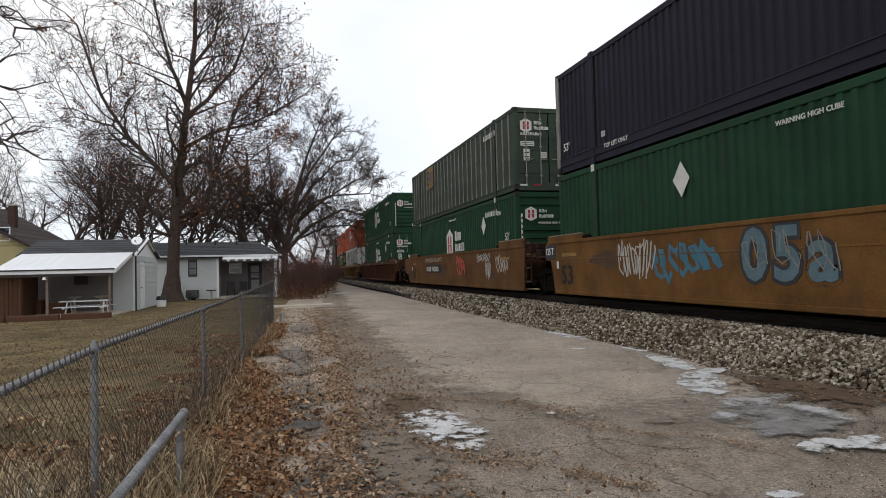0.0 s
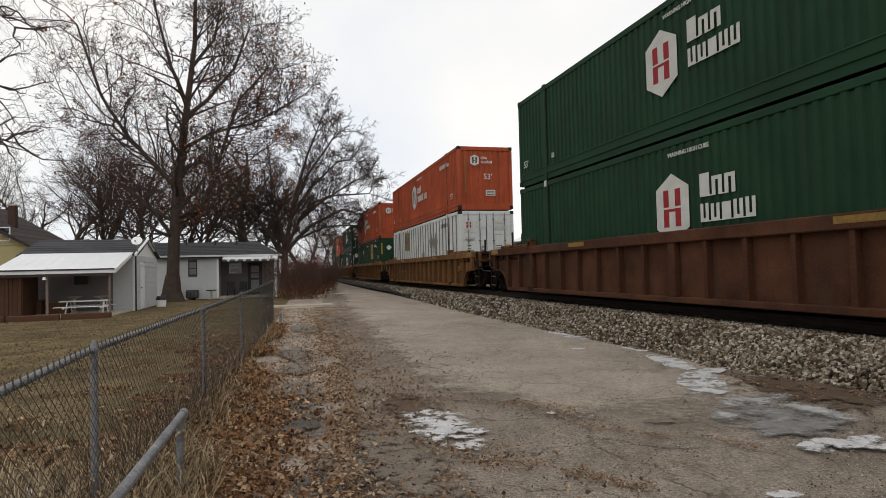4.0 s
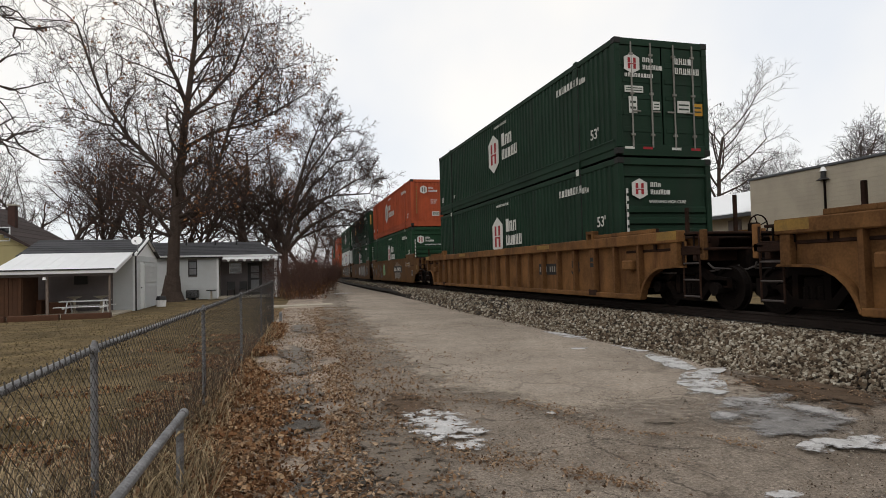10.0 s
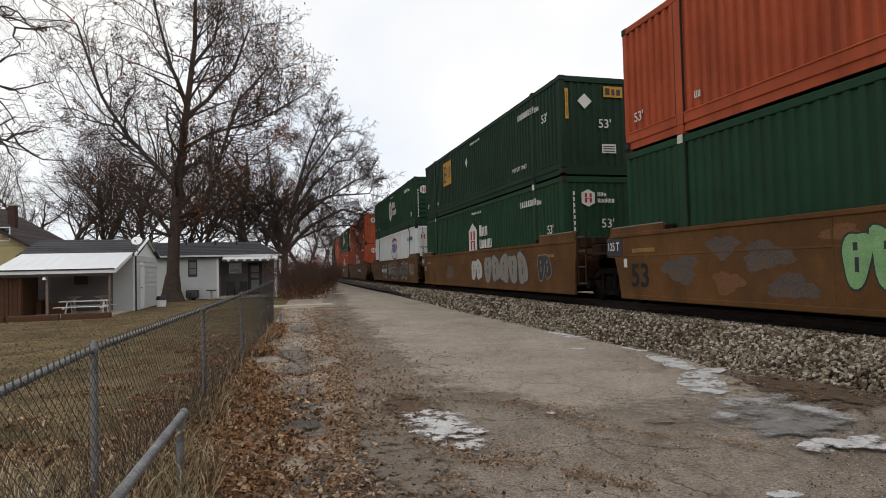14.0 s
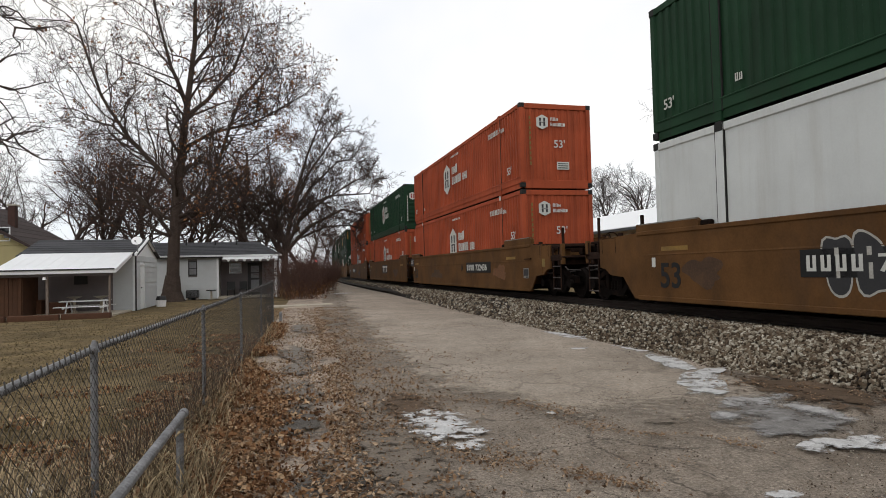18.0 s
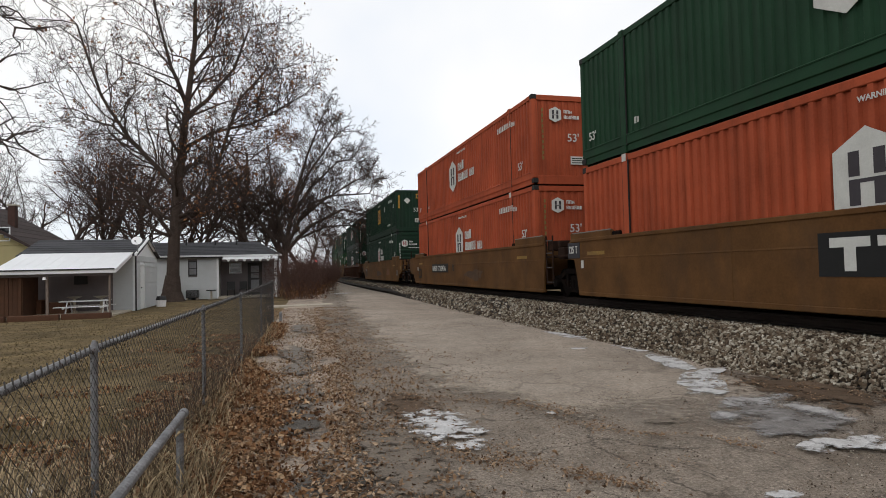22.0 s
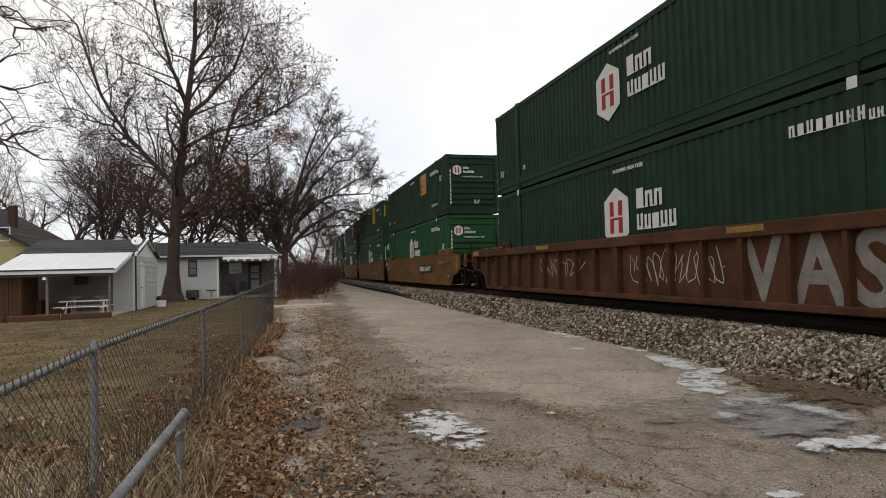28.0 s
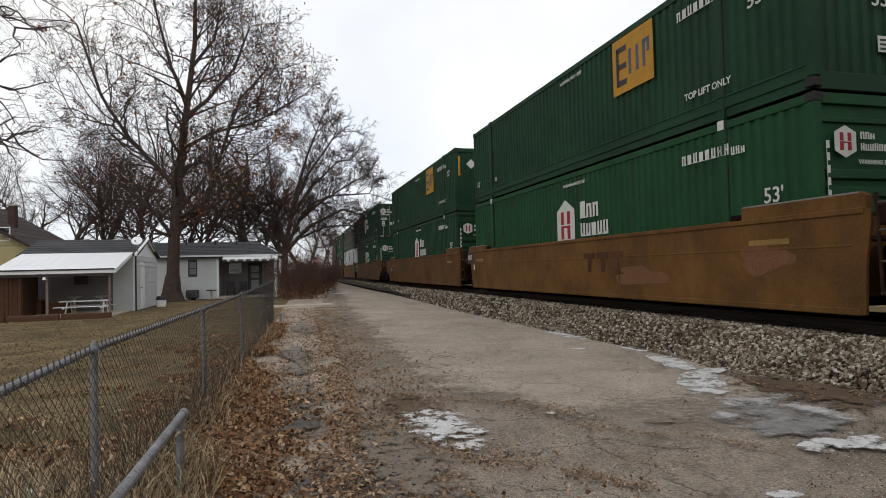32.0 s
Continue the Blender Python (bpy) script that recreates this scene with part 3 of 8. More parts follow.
def patch(name, cx, cy, rx, ry, material, label, turn=0.0, z=GROUND + 0.064, category="", kind=""):
    """A thin oval film on the road that thins out to a ragged rim."""
    g, n, rings = G(), 40, 7
    ca, sa = math.cos(turn), math.sin(turn)
    g.v.append((cx, cy, z + relief(cx, cy, 3) * 0.6))
    for k in range(1, rings + 1):
        for i in range(n):
            a = 2 * math.pi * i / n
            u, v = math.cos(a) * rx * k / rings, math.sin(a) * ry * k / rings
            x, y = cx + u * ca - v * sa, cy + u * sa + v * ca
            g.v.append((x, y, z + relief(x, y, 3) * 0.6))
    for i in range(n):
        j = (i + 1) % n
        g.f.append((0, 1 + i, 1 + j))
        for k in range(rings - 1):
            o = 1 + k * n
            g.f.append((o + i, o + n + i, o + n + j, o + j))
    ob = solo(name, g, material, label, category or ("snow patch" if "snow" in name else "ice patch"), kind=kind)
    for p in ob.data.polygons:
        p.use_smooth = True
    return ob


patch("snow_patch", 1.60, 5.86, 0.40, 0.86, M_SNOW, "low patch of dirty frozen snow on the asphalt", 0.12)
patch("snow_patch", 5.30, 6.75, 0.62, 0.30, M_SNOW, "patch of old snow at the lane's edge", 0.95)
patch("snow_patch", 5.62, 7.20, 0.62, 0.24, M_SNOW, "patch of old snow at the lane's edge", 0.75, GROUND + 0.066)
patch("snow_patch", 5.98, 7.42, 0.5, 0.16, M_SNOW, "thin scrap of old snow against the ballast", 0.55, GROUND + 0.068)
patch("snow_patch", 5.86, 7.95, 0.2, 0.6, M_SNOW, "thin strip of old snow along the ballast", -0.35, GROUND + 0.065)
patch("snow_patch", 5.06, 6.34, 0.34, 0.24, M_SNOW, "ragged scrap of old snow at the lane's edge", 0.5, GROUND + 0.067)
patch("snow_patch", 6.06, 8.5, 0.22, 1.15, M_SNOW, "thin strip of old snow along the ballast", -0.31)
patch("snow_patch", 6.32, 9.9, 0.14, 0.8, M_SNOW, "thin strip of old snow along the ballast", 0.05)
patch("snow_patch", 6.28, 12.5, 0.22, 1.1, M_SNOW, "thin strip of old snow along the ballast", 0.08)
patch("snow_patch", 5.52, 10.4, 0.22, 0.16, M_SNOW, "thin scrap of snow on the asphalt")
patch("ice_patch", 4.84, 5.04, 1.0, 0.62, M_ICE, "grey refrozen meltwater puddle", 0.83, GROUND + 0.066)
patch("snow_patch", 5.14, 5.72, 0.70, 0.24, M_SNOWTHIN, "thin crusted snow rim of a frozen puddle", 0.25, GROUND + 0.072)
patch("snow_patch", 5.36, 5.06, 0.22, 0.62, M_SNOWTHIN, "thin crusted snow rim of a frozen puddle", 0.05, GROUND + 0.0725)
patch("snow_patch", 4.44, 5.26, 0.26, 0.3, M_SNOWTHIN, "frosted white edge of a frozen puddle", 0.3, GROUND + 0.0715)
patch("snow_patch", 4.62, 4.14, 0.56, 0.2, M_SNOW, "crusted snow rim of a frozen puddle", 0.22, GROUND + 0.071)
patch("snow_patch", 4.98, 3.92, 0.36, 0.15, M_SNOW, "crusted snow scrap beside a frozen puddle", 0.1, GROUND + 0.0735)
patch("snow_patch", 3.24, 3.36, 0.16, 0.08, M_SNOW, "small patch of dirty snow on the asphalt")
patch("snow_patch", 2.8, 5.97, 0.09, 0.08, M_SNOW, "small scrap of snow on the asphalt")
patch("snow_patch", 4.6, 43.0, 1.0, 0.9, M_SNOW, "far strip of snow beside the lane", 0.0, GROUND + 0.08)
patch("snow_patch", -0.15, 7.55, 0.24, 0.1, M_SNOW, "small scrap of snow among dead leaves", 0.0, GROUND + 0.05)
patch("snow_patch", -1.9, 5.15, 0.34, 0.2, M_SNOW, "scrap of snow in the dead grass", 0.0, GROUND + 0.06)
for i, (x, y, rx, ry, mm) in enumerate(((3.75, 5.3, 0.26, 0.1, M_WORN), (6.25, 5.9, 0.95, 1.35, M_SOIL), (1.45, 6.9, 0.4, 0.9, M_SOIL), (1.0, 5.0, 0.42, 1.5, M_WORN),
                                     (0.40, 12.2, 0.34, 1.9, M_CONCRETE), (0.42, 10.3, 0.34, 0.9, M_CONCRETE), (0.34, 8.4, 0.34, 1.1, M_CONCRETE), (0.48, 5.15, 0.26, 0.75, M_CONCRETE), (0.75, 17.5, 0.4, 2.4, M_CONCRETE), (0.3, 6.7, 0.34, 0.8, M_GRAVELDARK), (0.35, 4.4, 0.34, 0.8, M_GRAVELDARK))):
    patch("road_patch", x, y, rx, ry, mm, ("thin film of brown soil on the asphalt" if mm is M_SOIL else "crumbled darker patch of asphalt") if mm is not M_CONCRETE else "pale worn patch of concrete and asphalt", 0.1 * (i % 5) - 0.2, GROUND + (0.0625 if mm in (M_WORN, M_SOIL) else 0.05) + 0.0006 * (i % 4), kind="structure")


def crack(points, w=0.008):
    g = G()
    pts = []
    for (x0, y0), (x1, y1) in zip(points, points[1:]):
        for k in range(8):
            t = k / 8
            x, y = x0 + (x1 - x0) * t, y0 + (y1 - y0) * t
            pts.append((x + 0.05 * noise.noise(Vector((x * 5, y * 5, 1))), y + 0.05 * noise.noise(Vector((x * 5, y * 5, 7)))))
    for (x0, y0), (x1, y1) in zip(pts, pts[1:]):
        d = math.hypot(x1 - x0, y1 - y0) or 1
        ww = w * (0.5 + abs(noise.noise(Vector((x0 * 6, y0 * 6, 3)))) * 2)
        nx_, ny_ = -(y1 - y0) / d * ww, (x1 - x0) / d * ww
        z = GROUND + 0.064 + relief(x0, y0, 3) * 0.6
        g.face([(x0 - nx_, y0 - ny_, z), (x1 - nx_, y1 - ny_, z), (x1 + nx_, y1 + ny_, z), (x0 + nx_, y0 + ny_, z)])
    part("crack", g, M_ROADEDGE, road)


crack([(0.9, 8.1), (1.55, 7.45), (2.2, 6.95), (2.75, 6.5), (2.96, 5.85), (2.97, 5.3)], 0.007)
crack([(2.97, 5.3), (3.3, 4.9), (3.7, 4.66), (3.86, 4.3), (4.0, 3.8)], 0.005)
crack([(1.2, 6.3), (1.3, 5.3), (1.6, 4.75), (2.0, 4.5), (2.5, 4.3)], 0.005)
crack([(2.1, 4.35), (2.3, 4.05), (2.5, 3.75)], 0.006)
crack([(3.3, 4.9), (3.0, 4.4), (3.1, 3.7)], 0.004)
crack([(4.2, 5.5), (4.6, 6.2), (5.2, 6.6), (5.7, 6.4)], 0.005)

# leaves and dead grass
LEAF_V = [(-1, 0, 0), (-0.1, -0.55, 0.12), (1, 0, 0.05), (0, 0.55, 0.16)]
LEAF_F = [(0, 1, 2), (0, 2, 3)]


def fence_x(y):
    return -1.12 + 0.0625 * (y - 3.0) + (0.06 * math.sin((y - 3) / 16.5 * math.pi) if 3 < y < 19.5 else 0)


pts, sizes = [], []
for i in range(42000):
    y = 3.2 + (rng_np.uniform() ** 1.3) * 16
    d = abs(rng_np.normal(0, 0.46 if y < 7 else max(0.2, 0.46 - 0.055 * (y - 7)))) - 0.1
    if noise.noise(Vector((d * 1.5, y * 0.8, 1))) < -0.35 + 0.35 * d:
        continue
    pts.append((fence_x(y) + 0.0 + d, y, GROUND + 0.03 + 0.1 * rng_np.uniform() * max(0, 1 - d)))
    sizes.append(rng_np.uniform(0.018, 0.062) * (1.0 if d < 0.5 else 0.7))
for i in range(17000):
    y = 3.4 + rng_np.uniform() ** 1.5 * 14
    off = abs(rng_np.normal(0, 1.1))
    x = fence_x(min(y, 19.5)) - off
    if noise.noise(Vector((x * 1.3, y * 1.3, 31))) < -0.2 + 0.14 * off:
        continue
    pts.append((x, y, GROUND + 0.02))
    sizes.append(rng_np.uniform(0.014, 0.04))
for i in range(9000):
    y = 3.1 + rng_np.uniform() ** 1.2 * 5.0
    x = fence_x(y) + 0.1 + abs(rng_np.normal(0, 0.55))
    if noise.noise(Vector((x * 2.2, y * 1.8, 44))) > -0.22:
        pts.append((x, y, GROUND + 0.045 + 0.03 * rng_np.uniform()))
        sizes.append(rng_np.uniform(0.014, 0.04))
scatter("fallen_leaves", LEAF_V, LEAF_F, pts, sizes, M_LEAF, "drift of brown fallen leaves along the fence", flat=0.6)
pts, sizes = [], []
for i in range(34000):
    y = 3.2 + rng_np.uniform() ** 1.7 * 24
    x = rng_np.uniform(-0.5, span(ROAD_L, y) + 0.1) if rng_np.uniform() < 0.62 else span(ROAD_L, y) - 0.3 + abs(rng_np.normal(0, 0.75))
    bare = max(0.0, 1 - abs(x - (0.12 + 0.035 * (y - 6))) / 0.38) * (0.55 + 0.45 * noise.noise(Vector((x * 2, y * 0.8, 4))))
    if noise.noise(Vector((x * 1.6, y * 0.9, 8))) < -0.32 or rng_np.uniform() < bare * 1.25:
        continue
    pts.append((x, y, GROUND + 0.05 + 0.022 * rng_np.uniform()))
    sizes.append(rng_np.uniform(0.009, 0.032))
for i in range(11000):
    y = 2.8 + rng_np.uniform() ** 1.4 * 14
    off = abs(rng_np.normal(0, 1.5))
    x = span(ROAD_L, y) + off
    if noise.noise(Vector((x * 1.1, y * 0.9, 55))) + 0.5 * noise.noise(Vector((x * 4, y * 3, 56))) < 0.06 + 0.05 * off:
        continue
    pts.append((x, y, GROUND + 0.068))
    sizes.append(rng_np.uniform(0.005, 0.019))
for path, spread, count in (([(0.9, 8.1), (1.55, 7.45), (2.2, 6.95), (2.75, 6.5), (2.96, 5.85), (2.97, 5.3)], 0.14, 1500), ([(1.2, 6.3), (1.3, 5.3), (1.6, 4.75), (2.0, 4.5)], 0.13, 900),
                            ([(2.1, 4.35), (2.3, 4.05), (2.5, 3.75)], 0.07, 420), ([(2.97, 5.3), (3.3, 4.9), (3.7, 4.66), (3.9, 4.3)], 0.07, 380), ([(5.9, 6.9), (6.2, 5.9), (6.4, 5.0)], 0.28, 900)):
    for i in range(count):
        k = rng_np.uniform() * (len(path) - 1)
        (xa, ya), (xb, yb) = path[int(k)], path[int(k) + 1]
        f = k - int(k)
        x, y = xa + (xb - xa) * f + rng_np.normal(0, spread), ya + (yb - ya) * f + rng_np.normal(0, spread)
        if noise.noise(Vector((x * 2.5, y * 2.5, 91))) > -0.12:
            pts.append((x, y, GROUND + 0.068))
            sizes.append(rng_np.uniform(0.005, 0.02))
scatter("leaf_litter", LEAF_V, LEAF_F, pts, sizes, M_LITTER, "crushed brown leaf litter on the verge", flat=0.3)
pts, sizes = [], []
for i in range(34000):
    y = 2.6 + rng_np.uniform() ** 1.8 * 20
    x = rng_np.uniform(-0.3, 6.8)
    if noise.noise(Vector((x * 0.9, y * 0.9, 18))) < (-0.12 if y < 7 or x < 1.5 else 0.05):
        continue
    pts.append((x, y, GROUND + 0.058))
    sizes.append(rng_np.uniform(0.003, 0.009) * (1.6 if rng_np.uniform() < 0.04 else 1))
scatter("loose_gravel", OCTA_V, OCTA_F, pts, sizes, M_STONE, "loose grit and gravel on the asphalt")


def blades(name, spots, material, label, lean=0.35):
    """Thin bent blades; spots are x, y, z, height, width."""
    v, f = [], []
    r = random.Random(9)
    for x, y, z, h, w in spots:
        a, t = r.random() * 6.28, r.random() * 6.28
        lx, ly = math.cos(t) * h * lean * r.uniform(0.3, 1.6), math.sin(t) * h * lean * r.uniform(0.3, 1.6)
        dx, dy, k = math.cos(a) * w, math.sin(a) * w, len(v)
        v += [(x - dx, y - dy, z), (x + dx, y + dy, z), (x + lx * 0.4 - dx * 0.7, y + ly * 0.4 - dy * 0.7, z + h * 0.6), (x + lx * 0.4 + dx * 0.7, y + ly * 0.4 + dy * 0.7, z + h * 0.6), (x + lx, y + ly, z + h * r.uniform(0.75, 1.0))]
        f += [(k, k + 1, k + 3, k + 2), (k + 2, k + 3, k + 4)]
    me = bpy.data.meshes.new(name)
    me.from_pydata(v, [], f)
    me.materials.append(material)
    return tagged(new(name, me), label, "", "", "stuff")


R = random.Random(3)
spots = []
turf = []
for i in range(60000):
    y = 3.5 + R.random() ** 1.8 * 26
    x = fence_x(min(y, 19.5)) - 0.05 - R.random() * (2.2 + y * 0.42)
    k = noise.noise(Vector((x * 0.9, y * 0.7, 12))) + 0.7 * noise.noise(Vector((x * 3.5, y * 3.0, 14))) + R.uniform(-0.25, 0.25)
    if abs(k) < 0.08:
        continue
    (spots if k > 0.16 else turf).append((x, y, GROUND - 0.02, R.uniform(0.02, 0.07) * (1.0 if y < 8 else 0.5), 0.003 + 0.0005 * y))
blades("lawn_grass", spots, M_LAWN, "short dormant straw-coloured grass of the yard", 0.9)
blades("green_lawn_grass", turf, M_TURF, "short dull olive grass of the yard", 0.8)
spots = []
for i in range(2300):
    y = R.uniform(3.0, 8.5) if R.random() < 0.75 else R.uniform(8, 18)
    x = fence_x(y) + R.gauss(0.0, 0.16)
    spots.append((x, y, GROUND, R.uniform(0.12, 0.45), R.uniform(0.003, 0.006)))
for i in range(2300):
    spots.append((R.uniform(-2.3, -0.45), R.uniform(3.3, 5.2), GROUND, R.uniform(0.15, 0.55), R.uniform(0.003, 0.007)))
blades("dry_grass_tufts", spots, M_STRAW, "tall dry straw-coloured grass along the fence", 0.6)
# foxtails with fuzzy bent heads
fox, head = G(), G()
for i in range(26):
    x, y, h = R.uniform(-2.0, -0.7), R.uniform(3.3, 6.5), R.uniform(0.45, 0.8)
    a = R.random() * 6.28
    p = [Vector((x + math.cos(a) * h * 0.35 * t * t, y + math.sin(a) * h * 0.35 * t * t, GROUND + h * (1.25 * t - 0.35 * t * t))) for t in (0, 0.35, 0.7, 1.0)]
    fox.pipe(p, 0.0018, 4)
    d = (p[-1] - p[-2]).normalized()
    q = [p[-1], p[-1] + d * 0.03 + Vector((math.cos(a) * 0.012, math.sin(a) * 0.012, -0.004)), p[-1] + d * 0.05 + Vector((math.cos(a) * 0.035, math.sin(a) * 0.035, -0.02)), p[-1] + d * 0.06 + Vector((math.cos(a) * 0.055, math.sin(a) * 0.055, -0.05))]
    for (u, v), (r0, r1) in zip(zip(q, q[1:]), ((0.003, 0.010), (0.010, 0.009), (0.009, 0.002))):
        head.tube(u, v, r0, r1, 7)
tagged(new("foxtail_stalks", fox.mesh("foxtail_stalks", M_STRAW)), "thin dry foxtail stalks beside the fence", "", "", "stuff")
tagged(new("foxtail_heads", head.mesh("foxtail_heads", M_STRAW)), "pale bent foxtail seed heads", "", "", "stuff")
spots = [(fence_x(y) + R.gauss(0, 0.12), y, GROUND, R.uniform(0.3, 0.95), R.uniform(0.002, 0.004)) for y in [R.uniform(3.2, 9) for _ in range(420)]]
weed_pts, weed_sizes = [], []
for i in range(2600):
    y = 3.3 + R.random() ** 1.6 * 6.5
    x = fence_x(y) + R.gauss(-0.05, 0.28)
    if noise.noise(Vector((x * 3, y * 3, 77))) < -0.05:
        continue
    weed_pts.append((x, y, GROUND + 0.03 + abs(R.gauss(0, 0.17))))
    weed_sizes.append(R.uniform(0.012, 0.034))
scatter("curled_weed_leaves", LEAF_V, LEAF_F, weed_pts, weed_sizes, M_LITTER, "curled dead weed leaves caught along the fence")
blades("weed_stalks", spots, M_STALK, "thin brown dead weed stalks along the fence", 0.4)

# ---------------------------------------------------------------- chain-link fence and low pipe rail
M_GALV = mat("weathered_galvanised_steel", (0.20, 0.20, 0.205), 0.55, 0.2, 0.5, 6, 50, 0.05, 0.003, (0.07, 0.065, 0.06), 0.6, 9, spec=0.25)
M_WIRE = mat("dull_chain_link_wire", (0.062, 0.058, 0.056), 0.7, 0.1, 0.3, 8, 50, 0, spec=0.2)


def ftop(y):
    """Height of the fence's top rail, which climbs with the yard."""
    return 0.25 + 0.009 * (y - 4.05) if y > 4.05 else 0.25 - 0.045 * (4.05 - y)


fence = root("chain_link_fence", "weathered galvanised chain-link fence with a round top rail", "fence")
posts_y = [1.2, 4.05, 7.45, 10.9, 15.0, 19.5]
for y in posts_y:
    r = 0.036 if y in (1.2, 19.5) else 0.021
    p = part("post", G().tube((fence_x(y), y, GROUND - 0.1), (fence_x(y), y, ftop(y)), r, n=12), M_GALV, fence)
    part("post_cap", G().tube((fence_x(y), y, ftop(y) - 0.02), (fence_x(y), y, ftop(y) + 0.05), r + 0.012, r * 0.5, 12), M_GALV, p)
for y0, y1 in zip(posts_y, posts_y[1:]):
    n = 4
    for k in range(n):
        a, b = y0 + (y1 - y0) * k / n, y0 + (y1 - y0) * (k + 1) / n
        if k == 0:
            bm_rail = G()
        bm_rail.tube((fence_x(a), a, ftop(a)), (fence_x(b), b, ftop(b)), 0.021, n=10)
    part("top_rail", bm_rail, M_GALV, fence)
    wire, pitch, h = G(), 0.068, 1.14
    count = int((y1 - y0) / pitch)
    for k in range(-int(h / pitch), count):
        for s in (0, 1):
            a, b = y0 + k * pitch, y0 + k * pitch + h
            za, zb = (-1.152, 0.012) if s == 0 else (0.012, -1.152)
            ca, cb = max(a, y0), min(b, y1)
            if cb - ca < 0.02:
                continue
            zca, zcb = za + (zb - za) * (ca - a) / h, za + (zb - za) * (cb - a) / h
            off = 0.028 + (0.004 if s else 0)
            wire.tube((fence_x(ca) + off, ca, ftop(ca) + zca), (fence_x(cb) + off, cb, ftop(cb) + zcb), 0.0016, n=3, caps=False)
    for k in range(count):
        y = y0 + k * pitch
        wire.tube((fence_x(y) + 0.028, y, ftop(y) - 0.01), (fence_x(y) + 0.012, y + 0.02, ftop(y) + 0.042), 0.004, n=4, caps=False)
    part("chain_mesh", wire, M_WIRE, fence, "diamond wire mesh")
    for k in range(5):
        y = y0 + (y1 - y0) * (k + 0.5) / 5
        part("tie_wire", G().tube((fence_x(y) + 0.028, y, ftop(y) - 0.05), (fence_x(y) - 0.02, y, ftop(y) + 0.026), 0.003, n=4), M_WIRE, fence)
low = root("low_pipe_rail", "low grey pipe rail on short posts in dead grass", "pipe rail")
part("rail_pipe", G().tube((-0.66, 4.75, -0.33), (-0.74, 2.6, -0.35), 0.029, n=12).tube((-0.66, 4.75, -0.33), (-0.657, 4.83, -0.33), 0.034, n=12), M_GALV, low)
for y in (4.68, 2.7):
    part("post", G().tube((-0.665 - (4.68 - y) * 0.035, y, GROUND - 0.05), (-0.665 - (4.68 - y) * 0.035, y, -0.34), 0.026, n=10), M_GALV, low)
gate_post = root("short_post", "short pale metal post by the end of the fence", "post", m=pose(0.16, 20.6, GROUND))
part("post_pipe", G().tube((0, 0, -0.05), (0, 0, 0.3), 0.05, n=12), M_GALV, gate_post)
part("post_cap", G().tube((0, 0, 0.3), (0, 0, 0.35), 0.056, 0.02, n=12), M_GALV, gate_post)

# ---------------------------------------------------------------- houses
M_SIDING = mat("white_clapboard_paint", (0.50, 0.515, 0.515), 0.7, 0, 0.08, 1.5, 30, 0.06, 0.004, (0.40, 0.38, 0.36), 0.3, 1.2, 0.4, obj_rand=0.12)
M_TRIM = mat("white_trim_paint", (0.72, 0.73, 0.73), 0.6, 0, 0.06, 2, 30, 0.04, 0.003)
# wall grey darkened to carry the shade under the patio awning and porch
M_SHADOWWALL = mat("grey_wall_darkened_as_shade", (0.15, 0.13, 0.13), 0.8, 0, 0.15, 1, 20, 0.08, 0.004)
M_ROOFW = mat("white_metal_roofing", (0.78, 0.79, 0.80), 0.4, 0, 0.04, 2, 30, 0.03, 0.003)
M_SHINGLE = mat("grey_asphalt_shingle", (0.05, 0.05, 0.055), 0.95, 0, 0.3, 1.5, 30, 0.4, 0.01, (0.05, 0.05, 0.055), 0.4, 1.5, obj_rand=0.5)
M_SHINGLE_B = mat("brown_asphalt_shingle", (0.038, 0.026, 0.024), 0.95, 0, 0.3, 1.5, 30, 0.4, 0.01, obj_rand=0.5)
M_YSIDING = mat("pale_yellow_siding", (0.36, 0.31, 0.15), 0.7, 0, 0.08, 1.5, 30, 0.06, 0.004, obj_rand=0.1)
M_GLASS = mat("dark_window_glass", (0.012, 0.013, 0.014), 0.15, 0, 0.1, 3, 30, 0, spec=0.8)
M_DARKWOOD = mat("dark_brown_boards", (0.07, 0.03, 0.014), 0.85, 0, 0.3, 3, 40, 0.3, 0.006, obj_rand=0.3)
M_BRICK = mat("brown_chimney_brick", (0.07, 0.036, 0.028), 0.9, 0, 0.3, 4, 30, 0.3, 0.01)
M_PLASTIC = mat("white_plastic", (0.85, 0.85, 0.85), 0.4, 0, 0.05, 3, 30, 0)
M_WOODPOST = mat("weathered_grey_brown_wood", (0.17, 0.135, 0.11), 0.85, 0, 0.3, 3, 40, 0.2, 0.005)
M_CRATE = mat("reddish_brown_crate_wood", (0.10, 0.042, 0.02), 0.8, 0, 0.35, 3, 40, 0.2, 0.005)
M_PANE = mat("pale_screened_pane", (0.19, 0.19, 0.2), 0.4, 0, 0.2, 3, 30, 0)
M_DARKMETAL = mat("black_painted_metal", (0.02, 0.02, 0.02), 0.5, 0.2, 0.15, 4, 40, 0.05, 0.003)
M_BLOCK = mat("tan_concrete_block", (0.40, 0.355, 0.28), 0.9, 0, 0.12, 0.8, 20, 0.15, 0.008, (0.25, 0.22, 0.18), 0.4, 0.6, 0.4, obj_rand=0.1)
M_CAP = mat("dark_parapet_metal", (0.08, 0.085, 0.09), 0.5, 0.3, 0.15, 3, 30, 0.05, 0.003)


